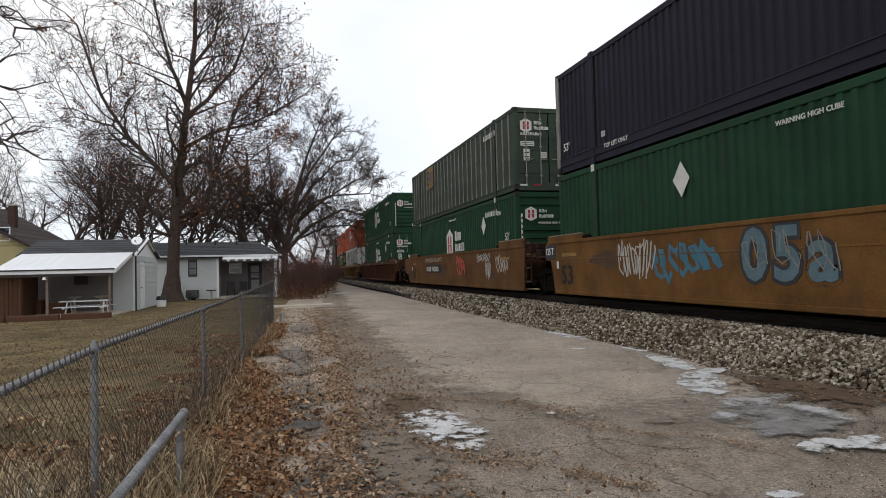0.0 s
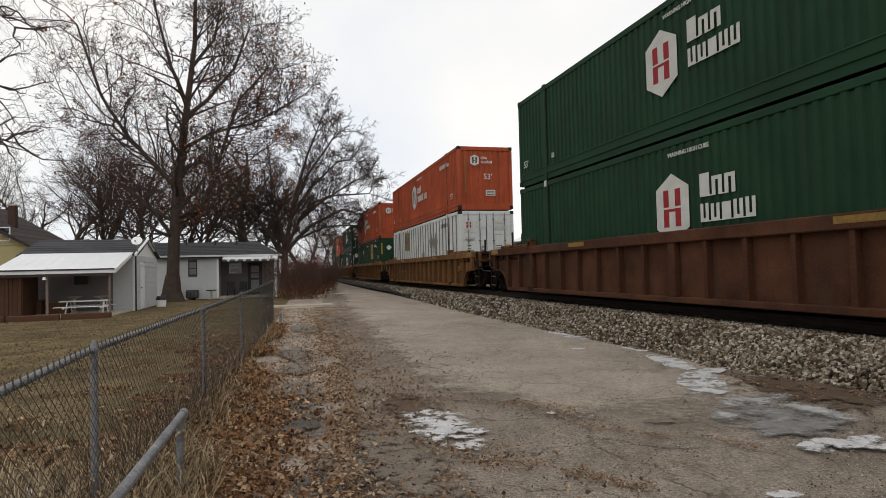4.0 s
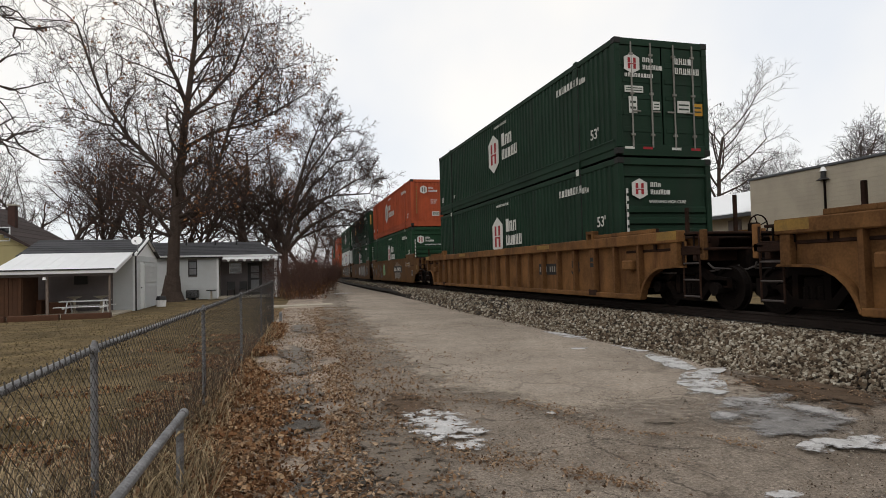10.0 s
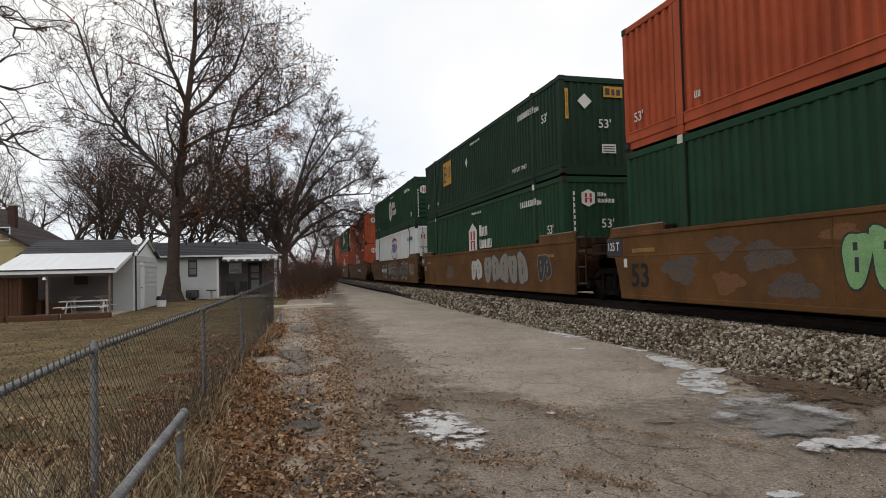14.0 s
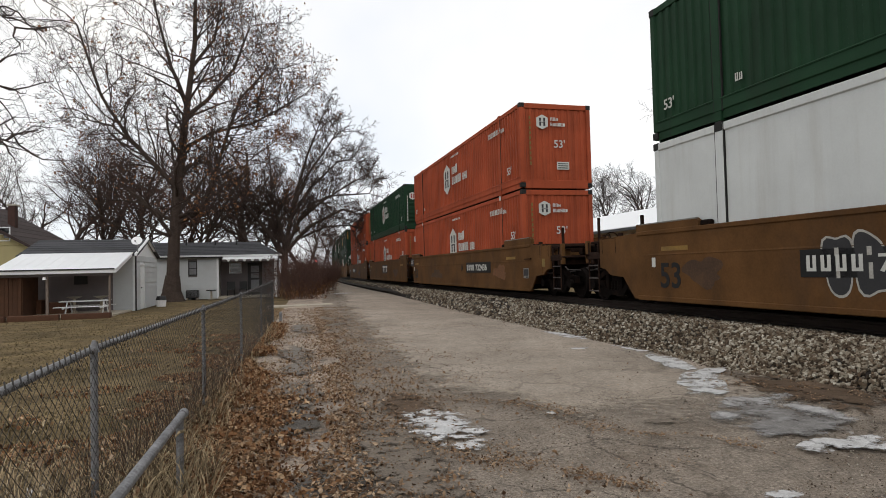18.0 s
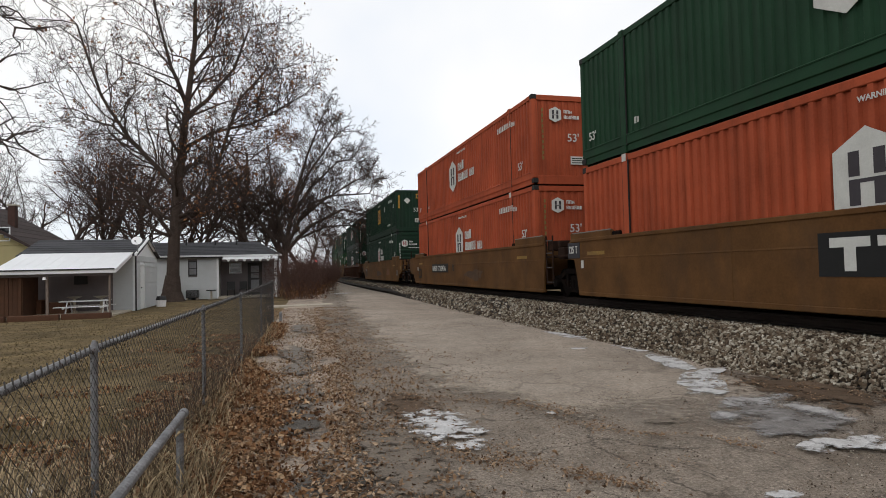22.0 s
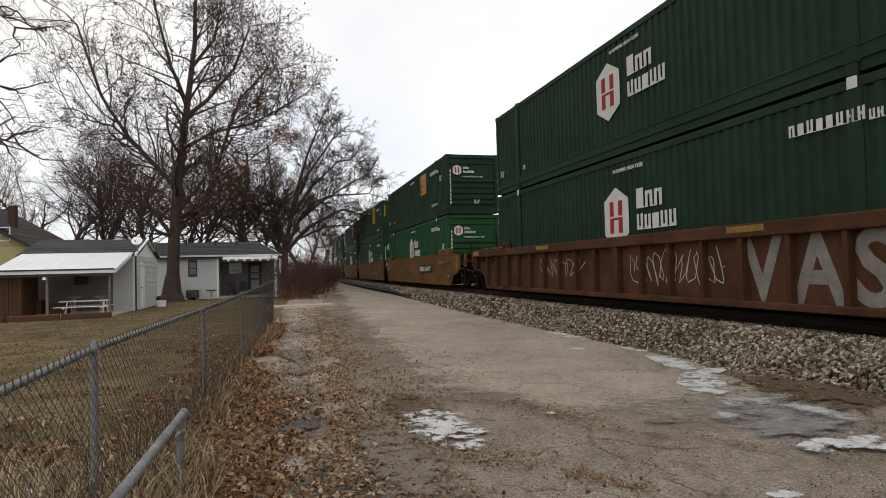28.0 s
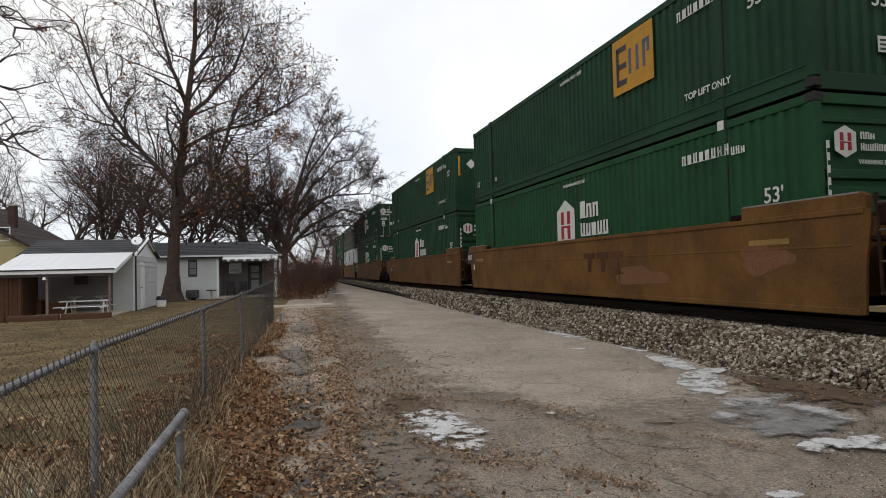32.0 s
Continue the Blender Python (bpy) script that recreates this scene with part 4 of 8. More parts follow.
def siding(parent, x0, x1, y, z0, z1, material, step=0.24, along="x", face=-1, holes=()):
    """Overlapping boards, each a piece, on a wall that faces -y (along x) or +x (along y). holes: spans to leave free."""
    count = int(round((z1 - z0) / step))
    for i in range(count):
        za, zb = z0 + i * step, min(z0 + (i + 1) * step + 0.015, z1)
        cuts = [(x0, x1)]
        for h0, h1, hz0, hz1 in holes:
            if zb > hz0 and za < hz1:
                cuts = [c for a, b in cuts for c in ((a, min(b, h0)), (max(a, h1), b)) if c[1] - c[0] > 0.03]
        for a, b in cuts:
            if along == "x":
                g = G().prism([(y, za), (y - 0.045, za), (y - 0.008, zb), (y, zb)], "x", a, b)
            else:
                g = G().prism([(y, za), (y + 0.045, za), (y + 0.008, zb), (y, zb)], "y", a, b)
            part("siding_board", g, material, parent)


def roof_plane(parent, corners, material, rows, name="roof"):
    """A thick roof slope (eave left, eave right, ridge right, ridge left) with courses of shingles as pieces."""
    a, b, c, d = [Vector(p) for p in corners]
    nrm = (b - a).cross(d - a).normalized()
    if nrm.z < 0:
        nrm = -nrm
    g = G()
    low = [p - nrm * 0.08 for p in (a, b, c, d)]
    g.convex([tuple(p) for p in (a, b, c, d)] + [tuple(p) for p in low], [(0, 1, 2, 3), (4, 5, 6, 7), (0, 1, 5, 4), (1, 2, 6, 5), (2, 3, 7, 6), (3, 0, 4, 7)])
    roof = part(name, g, material, parent)
    for i in range(rows):
        u, w = i / rows, (i + 1) / rows + 0.01
        p, q, r, s = a.lerp(d, u), b.lerp(c, u), b.lerp(c, min(w, 1)), a.lerp(d, min(w, 1))
        h = G()
        t0, t1 = nrm * 0.022, nrm * 0.006
        pts = [p, q, r, s, p + t0, q + t0, r + t1, s + t1]
        h.convex([tuple(x) for x in pts], [(0, 1, 2, 3), (4, 5, 6, 7), (0, 1, 5, 4), (1, 2, 6, 5), (2, 3, 7, 6), (3, 0, 4, 7)])
        part("shingle_course", h, material, roof)
    return roof


def window(parent, x0, x1, z0, z1, y, frame_m=None, pane=None):
    frame_m = frame_m or M_TRIM
    w = part("window", G().box(x0, x1, y - 0.0, y + 0.03, z0, z1), pane or M_GLASS, parent)
    for a, b, c, d in ((x0 - 0.06, x0, z0 - 0.06, z1 + 0.06), (x1, x1 + 0.06, z0 - 0.06, z1 + 0.06), (x0, x1, z1, z1 + 0.06), (x0, x1, z0 - 0.06, z0), (x0, x1, (z0 + z1) / 2 - 0.02, (z0 + z1) / 2 + 0.02)):
        part("window_frame", G().box(a, b, y - 0.04, y, c, d, 0.004), frame_m, w)
    return w


# garage with a covered patio
garage = root("garage", "white garage with grey shingle roof and white patio awning", "house")
GX, GY, GB = -6.36, 31.5, 37.0
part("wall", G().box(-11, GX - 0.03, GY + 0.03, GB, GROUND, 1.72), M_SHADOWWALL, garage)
part("gable_wall", G().prism([(GY + 0.03, GROUND), (GB, GROUND), (GB, 1.72), ((GY + GB) / 2, 2.5), (GY + 0.03, 1.72)], "x", GX - 0.12, GX - 0.02), M_TRIM, garage)
siding(garage, -7.3, GX, GY + 0.03, GROUND, 1.7, M_SIDING, 0.26)
# same boards in the darker grey: the awning's shade is in their colour
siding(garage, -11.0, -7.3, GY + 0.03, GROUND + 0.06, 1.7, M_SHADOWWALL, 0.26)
part("corner_board", G().box(GX - 0.1, GX + 0.02, GY - 0.02, GY + 0.1, GROUND, 1.75, 0.006), M_TRIM, garage)
siding(garage, GY + 0.1, GB, GX - 0.02, GROUND, 1.7, M_SIDING, 0.26, "y", holes=((32.6, 33.6, GROUND, 1.25),))
d1 = part("door", G().box(GX - 0.05, GX + 0.0, 32.65, 33.55, GROUND + 0.05, 1.2, 0.01), M_TRIM, garage, "white side door")
for a, b, c, d in ((32.58, 32.65, GROUND, 1.28), (33.55, 33.62, GROUND, 1.28), (32.65, 33.55, 1.2, 1.28)):
    part("door_frame", G().box(GX - 0.02, GX + 0.03, a, b, c, d, 0.004), M_TRIM, d1)
part("handle", G().tube((GX, 32.75, 0.1), (GX + 0.06, 32.75, 0.1), 0.03, n=8), M_DARKMETAL, d1)
roof_plane(garage, [(-11.2, GY - 0.15, 1.70), (GX + 0.15, GY - 0.15, 1.70), (GX + 0.15, (GY + GB) / 2, 2.56), (-11.2, (GY + GB) / 2, 2.56)], M_SHINGLE, 7)
roof_plane(garage, [(GX + 0.15, GB + 0.15, 1.70), (-11.2, GB + 0.15, 1.70), (-11.2, (GY + GB) / 2, 2.56), (GX + 0.15, (GY + GB) / 2, 2.56)], M_SHINGLE, 4)
part("barge_board", G().prism([(GY - 0.18, 1.62), (GY - 0.18, 1.74), ((GY + GB) / 2, 2.6), (GB + 0.18, 1.74), (GB + 0.18, 1.62), ((GY + GB) / 2, 2.46)], "x", GX + 0.02, GX + 0.14), M_TRIM, garage)
awning = part("awning", G().prism([(28.3, 0.94), (28.3, 1.0), (31.5, 1.80), (31.5, 1.72)], "x", -11.0, -6.5), M_ROOFW, garage, "white sloping metal patio awning")
for i in range(11):
    x = -10.9 + i * 0.42
    part("awning_seam", G().prism([(28.3, 1.0), (28.3, 1.012), (31.4, 1.787), (31.4, 1.775)], "x", x - 0.01, x + 0.01), M_ROOFW, awning)
part("awning_fascia", G().box(-11.0, -6.48, 28.24, 28.3, 0.84, 1.02, 0.006), M_TRIM, awning)
part("awning_gutter", G().box(-11.0, -6.48, 28.2, 28.25, 0.98, 1.035, 0.004), M_DARKMETAL, awning, "dark gutter lip under the roof edge")
part("awning_rake", G().prism([(28.25, 0.84), (28.25, 1.0), (31.5, 1.80), (31.5, 1.64)], "x", -6.5, -6.44), M_TRIM, awning)
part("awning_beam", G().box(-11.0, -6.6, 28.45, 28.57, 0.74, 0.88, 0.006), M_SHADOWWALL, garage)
for x in (-9.05,):
    part("porch_post", G().box(x - 0.05, x + 0.05, 28.46, 28.56, GROUND, 0.76, 0.008), M_WOODPOST, garage, "weathered wooden porch post")
part("porch_post", G().box(-6.78, -6.7, 28.5, 28.58, GROUND, 0.8, 0.008), M_WOODPOST, garage, "weathered wooden porch post")
part("porch_lamp", G().tube((-9.12, 28.4, 0.6), (-9.12, 28.4, 0.72), 0.09, 0.05, 10), M_PLASTIC, garage, "small white porch lamp")
part("vent", G().box(-8.9, -8.35, GY - 0.06, GY + 0.0, 0.35, 0.85, 0.01), M_DARKMETAL, garage)
part("patio_slab", G().box(-13.5, -6.5, 28.2, 31.5, GROUND - 0.05, GROUND + 0.06, 0.02), M_BLOCK, garage)
part("downspout", G().tube((GX + 0.05, GY - 0.06, GROUND), (GX + 0.05, GY - 0.06, 1.7), 0.035, n=8), M_DARKMETAL, garage, "dark downspout")
dish = root("satellite_dish", "round white satellite dish on the garage roof", "satellite dish", m=pose(GX + 0.1, 31.6, 1.75))
part("mast", G().tube((0, 0, 0), (0, 0, 0.55), 0.03, n=8), M_GALV, dish)
bowl = G()
for i in range(4):
    for j in range(18):
        a, b = 2 * math.pi * j / 18, 2 * math.pi * (j + 1) / 18
        r0, r1 = 0.24 * i / 4, 0.24 * (i + 1) / 4
        P = lambda r, t: (r * math.cos(t), -0.12 - r * r * 0.6 + 0.55 * r * math.sin(t), 0.6 + 0.84 * r * math.sin(t))
        bowl.face([P(r1, a), P(r1, b), P(r0, b), P(r0, a)] if i else [P(r1, a), P(r1, b), P(0, 0)])
part("reflector", bowl, M_PLASTIC, dish)
part("feed_arm", G().tube((0, -0.12, 0.45), (0, -0.5, 0.55), 0.015, n=6).tube((0, -0.5, 0.53), (0, -0.5, 0.6), 0.03, n=8), M_GALV, dish)
# patio furniture
bench = root("picnic_table", "white weathered picnic table with benches under the awning", "picnic table", m=pose(-7.95, 29.7, GROUND + 0.06, 0, 0, 4))
for i in range(5):
    part("slat", G().box(-0.95, 0.95, -0.36 + i * 0.15, -0.23 + i * 0.15, 0.52, 0.56, 0.008), M_TRIM, bench)
for y in (-0.72, 0.72):
    part("bench_board", G().box(-1.05, 1.05, y - 0.13, y + 0.13, 0.30, 0.335, 0.008), M_TRIM, bench)
for x in (-0.7, 0.7):
    part("brace", G().box(x - 0.03, x + 0.03, -0.82, 0.82, 0.24, 0.30, 0.006), M_TRIM, bench)
    for s in (-1, 1):
        part("leg", G().prism([(s * 0.22, 0.52), (s * 0.30, 0.52), (s * 0.66, 0.0), (s * 0.58, 0.0)], "x", x + 0.03, x + 0.07), M_TRIM, bench)
for x, w, hh in ((-10.35, 1.05, 0.62), (-9.2, 0.8, 0.5)):
    cr = root("wooden_chest", "reddish-brown wooden storage chest on the patio", "chest", m=pose(x, 30.5, GROUND + 0.06))
    part("chest_body", G().box(-w / 2, w / 2, -0.3, 0.3, 0.0, hh - 0.06, 0.01), M_CRATE, cr)
    part("lid", G().box(-w / 2 - 0.03, w / 2 + 0.03, -0.33, 0.32, hh - 0.055, hh, 0.01), M_CRATE, cr)
    for k in (-0.35, 0.0, 0.35):
        part("batten", G().box(k * w - 0.03, k * w + 0.03, -0.32, -0.3, 0.02, hh - 0.08, 0.004), M_CRATE, cr)
for x, y in ((-7.5, 30.3), (-8.6, 30.4)):
    t = root("bird_bath", "pale pedestal basin under the awning", "bird bath", m=pose(x, y, GROUND + 0.06))
    part("pedestal", G().tube((0, 0, 0), (0, 0, 0.1), 0.16, 0.1, 12).tube((0, 0, 0.1), (0, 0, 0.62), 0.06, n=12), M_BLOCK, t)
    part("basin", G().tube((0, 0, 0.62), (0, 0, 0.72), 0.12, 0.32, 16), M_BLOCK, t)
for i, x in enumerate((-11.2,)):
    ch = root("patio_chair", "dark brown wooden patio chair", "chair", "patio chairs", m=pose(x, 30.2, GROUND + 0.06))
    part("seat", G().box(-0.28, 0.28, -0.28, 0.28, 0.38, 0.44, 0.01), M_DARKWOOD, ch)
    part("backrest", G().box(-0.28, 0.28, 0.24, 0.3, 0.5, 0.95, 0.01), M_DARKWOOD, ch)
    for a in (-0.25, 0.25):
        part("armrest", G().box(a - 0.04, a + 0.04, -0.28, 0.26, 0.62, 0.66, 0.008), M_DARKWOOD, ch)
        for b in (-0.25, 0.25):
            part("leg", G().box(a - 0.03, a + 0.03, b - 0.03, b + 0.03, 0.0, 0.64 if b < 0 else 0.9, 0.006), M_DARKWOOD, ch)
shed = root("wooden_shed", "brown board shed beside the patio", "shed")
part("shed_wall", G().box(-14, -10.0, 28.7, 30.4, GROUND, 0.72), M_DARKWOOD, shed)
for i in range(26):
    part("board", G().box(-14 + i * 0.153, -14 + i * 0.153 + 0.14, 28.66, 28.7, GROUND, 0.72, 0.005), M_DARKWOOD, shed)
part("shed_roof", G().box(-14.1, -9.95, 28.55, 30.5, 0.72, 0.78, 0.01), M_SHADOWWALL, shed)
kerb = root("garden_edging", "dark timber edging of the patio bed", "edging")
for i in range(4):
    part("timber", G().box(-13.5 + i * 1.8, -11.75 + i * 1.8, 26.6 + i * 0.12, 26.85 + i * 0.12, GROUND - 0.05, GROUND + 0.2, 0.02), M_DARKWOOD, kerb)

# white bungalow
house = root("bungalow", "white clapboard bungalow with dark grey shingle roof and porch", "house")
HY = 43.0
part("wall", G().box(-10.5, -3.64, HY + 0.03, HY + 8, GROUND, 1.95), M_SHADOWWALL, house)
# the recess's shade is painted into this wall's grey
part("porch_wall", G().box(-3.64, 0.3, HY + 1.6, HY + 8, GROUND, 1.95), M_SHADOWWALL, house)
siding(house, -10.5, -3.64, HY + 0.03, GROUND, 1.9, M_SIDING, 0.24, holes=((-5.5, -4.95, 0.6, 1.6),))
siding(house, HY + 0.03, HY + 1.6, -3.63, GROUND, 1.9, M_SIDING, 0.24, "y")
part("corner_board", G().box(-3.74, -3.6, HY - 0.03, HY + 0.1, GROUND, 1.95, 0.006), M_TRIM, house)
window(house, -5.43, -5.0, 0.68, 1.5, HY + 0.02, M_DARKMETAL, M_PANE)
part("porch_floor", G().box(-3.64, 0.3, HY - 0.1, HY + 1.6, GROUND - 0.05, GROUND + 0.14, 0.02), M_BLOCK, house)
roof_plane(house, [(-10.8, HY - 0.35, 1.92), (0.45, HY - 0.35, 1.92), (-1.2, HY + 3.2, 2.95), (-10.8, HY + 3.2, 2.95)], M_SHINGLE, 9)
roof_plane(house, [(0.45, HY - 0.35, 1.92), (0.45, HY + 8.3, 1.92), (-1.2, HY + 4.6, 2.95), (-1.2, HY + 3.2, 2.95)], M_SHINGLE, 9)
roof_plane(house, [(0.45, HY + 8.3, 1.92), (-10.8, HY + 8.3, 1.92), (-10.8, HY + 4.6, 2.95), (-1.2, HY + 4.6, 2.95)], M_SHINGLE, 4)
# a black strip added as the shadow below the roof overhang
part("eave_shadow_board", G().box(-10.8, 0.4, HY - 0.36, HY - 0.02, 1.76, 1.82), M_DARKMETAL, house, "black strip standing in for the eave's shadow")
part("gutter", G().box(-10.8, 0.45, HY - 0.47, HY - 0.36, 1.82, 1.93, 0.02), M_TRIM, house)
scallop = part("porch_awning", G().prism([(HY - 0.9, 1.60), (HY - 0.9, 1.64), (HY - 0.3, 1.84), (HY - 0.3, 1.80)], "x", -3.3, 0.2), M_TRIM, house, "pale scalloped porch awning")
for i in range(14):
    x = -3.3 + i * 0.25
    part("scallop", G().prism([(x + 0.01, 1.62), (x + 0.24, 1.62), (x + 0.2, 1.5), (x + 0.125, 1.47), (x + 0.05, 1.5)], "y", HY - 0.92, HY - 0.89), M_TRIM if i % 2 else M_SHADOWWALL, scallop)
for x in (0.05,):
    pp = part("porch_post", G().box(x - 0.09, x + 0.09, HY - 0.3, HY - 0.12, GROUND, 1.85, 0.01), M_TRIM, house, "white porch post")
screen = part("door", G().box(-1.75, -0.95, HY + 1.54, HY + 1.6, GROUND + 0.14, 1.35, 0.006), M_DARKMETAL, house, "dark screen door")
for a, b, c, d in ((-1.83, -1.75, GROUND + 0.14, 1.43), (-0.95, -0.87, GROUND + 0.14, 1.43), (-1.75, -0.95, 1.35, 1.43)):
    part("door_frame", G().box(a, b, HY + 1.5, HY + 1.56, c, d, 0.005), M_DARKMETAL, screen)
for a, b in ((-0.62, 0.22), (0.36, 0.66), (0.74, 1.2)):
    part("door_pane", G().box(-1.62, -1.08, HY + 1.52, HY + 1.545, a, b), M_PANE, screen)
window(house, -3.0, -2.3, 0.75, 1.4, HY + 1.58)
for x, z in ((-4.0, 2.6), (-2.6, 2.7), (-5.9, 2.75)):
    part("vent_pipe", G().tube((x, HY + 2.4, z - 0.2), (x, HY + 2.4, z + 0.42), 0.06, n=8), M_DARKMETAL, house)
ac = root("air_conditioner", "dark window air conditioner by the clapboard wall", "air conditioner", m=pose(-5.2, HY - 0.35, GROUND))
part("cabinet", G().box(-0.38, 0.38, -0.3, 0.3, 0.12, 0.62, 0.03), M_DARKMETAL, ac)
for i in range(6):
    part("grille_bar", G().box(-0.33, 0.33, -0.315, -0.3, 0.18 + i * 0.07, 0.2 + i * 0.07), M_GALV, ac)
for x in (-0.3, 0.3):
    part("foot", G().box(x - 0.05, x + 0.05, -0.25, 0.25, 0, 0.12), M_BLOCK, ac)
tb = root("patio_table", "small dark table before the bungalow", "table", m=pose(-4.0, HY - 0.9, GROUND))
part("tabletop", G().tube((0, 0, 0.55), (0, 0, 0.62), 0.32, n=16), M_DARKMETAL, tb)
part("pedestal", G().tube((0, 0, 0), (0, 0, 0.55), 0.06, n=8).tube((0, 0, 0), (0, 0, 0.04), 0.22, n=12), M_BLOCK, tb)
for x in (-2.9, -2.1):
    gr = root("porch_chair", "dark metal porch chair", "chair", "porch chairs", m=pose(x, HY + 0.7, GROUND + 0.14))
    part("seat", G().box(-0.25, 0.25, -0.25, 0.25, 0.4, 0.45, 0.01), M_DARKMETAL, gr)
    part("backrest", G().box(-0.25, 0.25, 0.22, 0.27, 0.45, 0.95, 0.01), M_DARKMETAL, gr)
    for a in (-0.22, 0.22):
        for b in (-0.22, 0.22):
            part("leg", G().tube((a, b, 0), (a, b, 0.4), 0.018, n=6), M_DARKMETAL, gr)
bin_ = root("waste_bin", "white bin with black lid beside the garage", "bin", m=pose(-5.75, 34.6, GROUND))
part("bin_body", G().tube((0, 0, 0), (0, 0, 0.35), 0.22, 0.26, 12), M_PLASTIC, bin_)
part("lid", G().tube((0, 0, 0.35), (0, 0, 0.55), 0.28, 0.2, 12), M_DARKMETAL, bin_)

# yellow house far back
yh = root("yellow_house", "pale yellow sided house with dark brown gable roof", "house")
part("wall", G().box(-24, -13.7, 40.03, 50, GROUND, 2.6), M_YSIDING, yh)
part("gable_wall", G().prism([(-24, 2.6), (-13.7, 2.6), (-18.85, 5.5)], "y", 40.03, 40.15), M_YSIDING, yh)
siding(yh, -18.0, -13.7, 40.03, GROUND, 2.55, M_YSIDING, 0.22)
for i in range(11):
    z = 2.6 + i * 0.22
    siding(yh, -18.0, -13.7 - (z + 0.22 - 2.6) * 1.78, 40.03, z, z + 0.22, M_YSIDING, 0.22)
roof_plane(yh, [(-13.3, 39.6, 2.45), (-13.3, 51, 2.45), (-18.85, 51, 5.75), (-18.85, 39.6, 5.75)], M_SHINGLE_B, 9)
roof_plane(yh, [(-24.4, 51, 2.45), (-24.4, 39.6, 2.45), (-18.85, 39.6, 5.75), (-18.85, 51, 5.75)], M_SHINGLE_B, 4)
window(yh, -15.2, -14.6, 2.9, 3.6, 40.02)
part("barge_board", G().prism([(-13.25, 2.32), (-13.25, 2.5), (-18.85, 5.85), (-18.85, 5.67)], "y", 39.5, 39.6), M_SHINGLE_B, yh)
ch = part("chimney", G().box(-16.15, -15.75, 44, 44.5, 3.0, 5.3, 0.02), M_BRICK, yh, "brown brick chimney")
part("chimney_cap", G().box(-16.22, -15.68, 43.93, 44.57, 5.3, 5.4, 0.015), M_BLOCK, ch)

# ---------------------------------------------------------------- buildings across the track
depot = root("block_building", "tan concrete-block building with flat roof and dark parapet", "building")
part("wall", G().box(24.03, 40, 2, 26.2, GROUND, 4.85), M_BLOCK, depot)
for r in range(29):
    z = GROUND + r * 0.2
    part("block_course", G().box(24.0, 24.03, 2, 26.2, z + 0.001, z + 0.198, 0.002), M_BLOCK, depot)
part("parapet", G().box(23.93, 40.1, 1.9, 26.3, 4.85, 4.97, 0.02), M_CAP, depot)
lamp = part("wall_lamp", G().tube((23.9, 21.7, 4.35), (23.9, 21.7, 4.65), 0.12, 0.1, 12).tube((23.9, 21.7, 4.25), (23.9, 21.7, 4.35), 0.28, 0.14, 14), M_DARKMETAL, depot, "dark wall lamp with white cap")
part("lamp_cap", G().tube((23.9, 21.7, 4.65), (23.9, 21.7, 4.85), 0.16, 0.05, 12), M_PLASTIC, lamp)
part("conduit", G().tube((23.95, 21.7, 4.3), (23.95, 21.7, GROUND), 0.05, n=8), M_RUNNING, depot)
annex = root("low_store_building", "low tan building with a white sloping roof", "building")
part("wall", G().box(25.0, 38, 26.35, 62, GROUND, 3.15), M_BLOCK, annex)
for i in range(7):
    y = 28 + i * 4.6
    part("wall_panel", G().box(24.95, 25.0, y, y + 1.0, GROUND, 3.0, 0.01), M_SHADOWWALL, annex)
part("roof", G().prism([(24.3, 3.2), (24.3, 3.34), (31, 5.4), (38, 3.34), (38, 3.2)], "y", 26.3, 62.2), M_ROOFW, annex, "snow-white sloping roof")
part("eave_trim", G().box(24.2, 24.32, 26.3, 62.2, 3.08, 3.28, 0.01), M_CAP, annex)

M_LENS = bpy.data.materials.new("lit_red_signal_lens")
M_LENS.use_nodes = True
M_LENS.node_tree.nodes["Principled BSDF"].inputs["Base Color"].default_value = (0.6, 0.02, 0.02, 1)
M_LENS.node_tree.nodes["Principled BSDF"].inputs["Emission Color"].default_value = (1.0, 0.08, 0.06, 1)
M_LENS.node_tree.nodes["Principled BSDF"].inputs["Emission Strength"].default_value = 9.0
signal = root("railway_signal", "dark trackside signal mast showing a red light", "signal", m=pose(7.0, 110, GROUND))
part("mast", G().tube((0, 0, -0.1), (0, 0, 4.4), 0.07, n=10), M_DARKMETAL, signal)
head_ = part("signal_head", G().box(-0.3, 0.3, -0.12, 0.12, 2.95, 4.2, 0.06), M_DARKMETAL, signal)
part("lens", G().tube((0, -0.2, 3.45), (0, -0.12, 3.45), 0.17, n=16), M_LENS, head_, "glowing red lens")
part("hood", G().tube((0, -0.4, 3.47), (0, -0.12, 3.47), 0.2, 0.2, 16, caps=False), M_DARKMETAL, head_)
walkway = root("concrete_walk", "pale narrow concrete walk at the end of the yard", "walkway")
for k in range(5):
    part("slab", G().box(-0.4 + 0.62 * k, 0.2 + 0.62 * k, 29.4, 30.6, GROUND - 0.05, GROUND + 0.055, 0.012), M_BLOCK, walkway)

# ---------------------------------------------------------------- trees
M_BARK = mat("grey_brown_bark", (0.062, 0.046, 0.038), 0.95, 0, 0.4, 2.5, 18, 0.8, 0.03, (0.085, 0.068, 0.055), 0.5, 1.5, 0.6, spec=0.08)
M_TWIG = mat("thin_brown_twigs", (0.06, 0.043, 0.037), 0.95, 0, 0.3, 1, 20, 0, spec=0.1)
M_TWIG_RED = mat("reddish_brown_twigs", (0.085, 0.05, 0.04), 0.95, 0, 0.3, 1, 20, 0, spec=0.1)
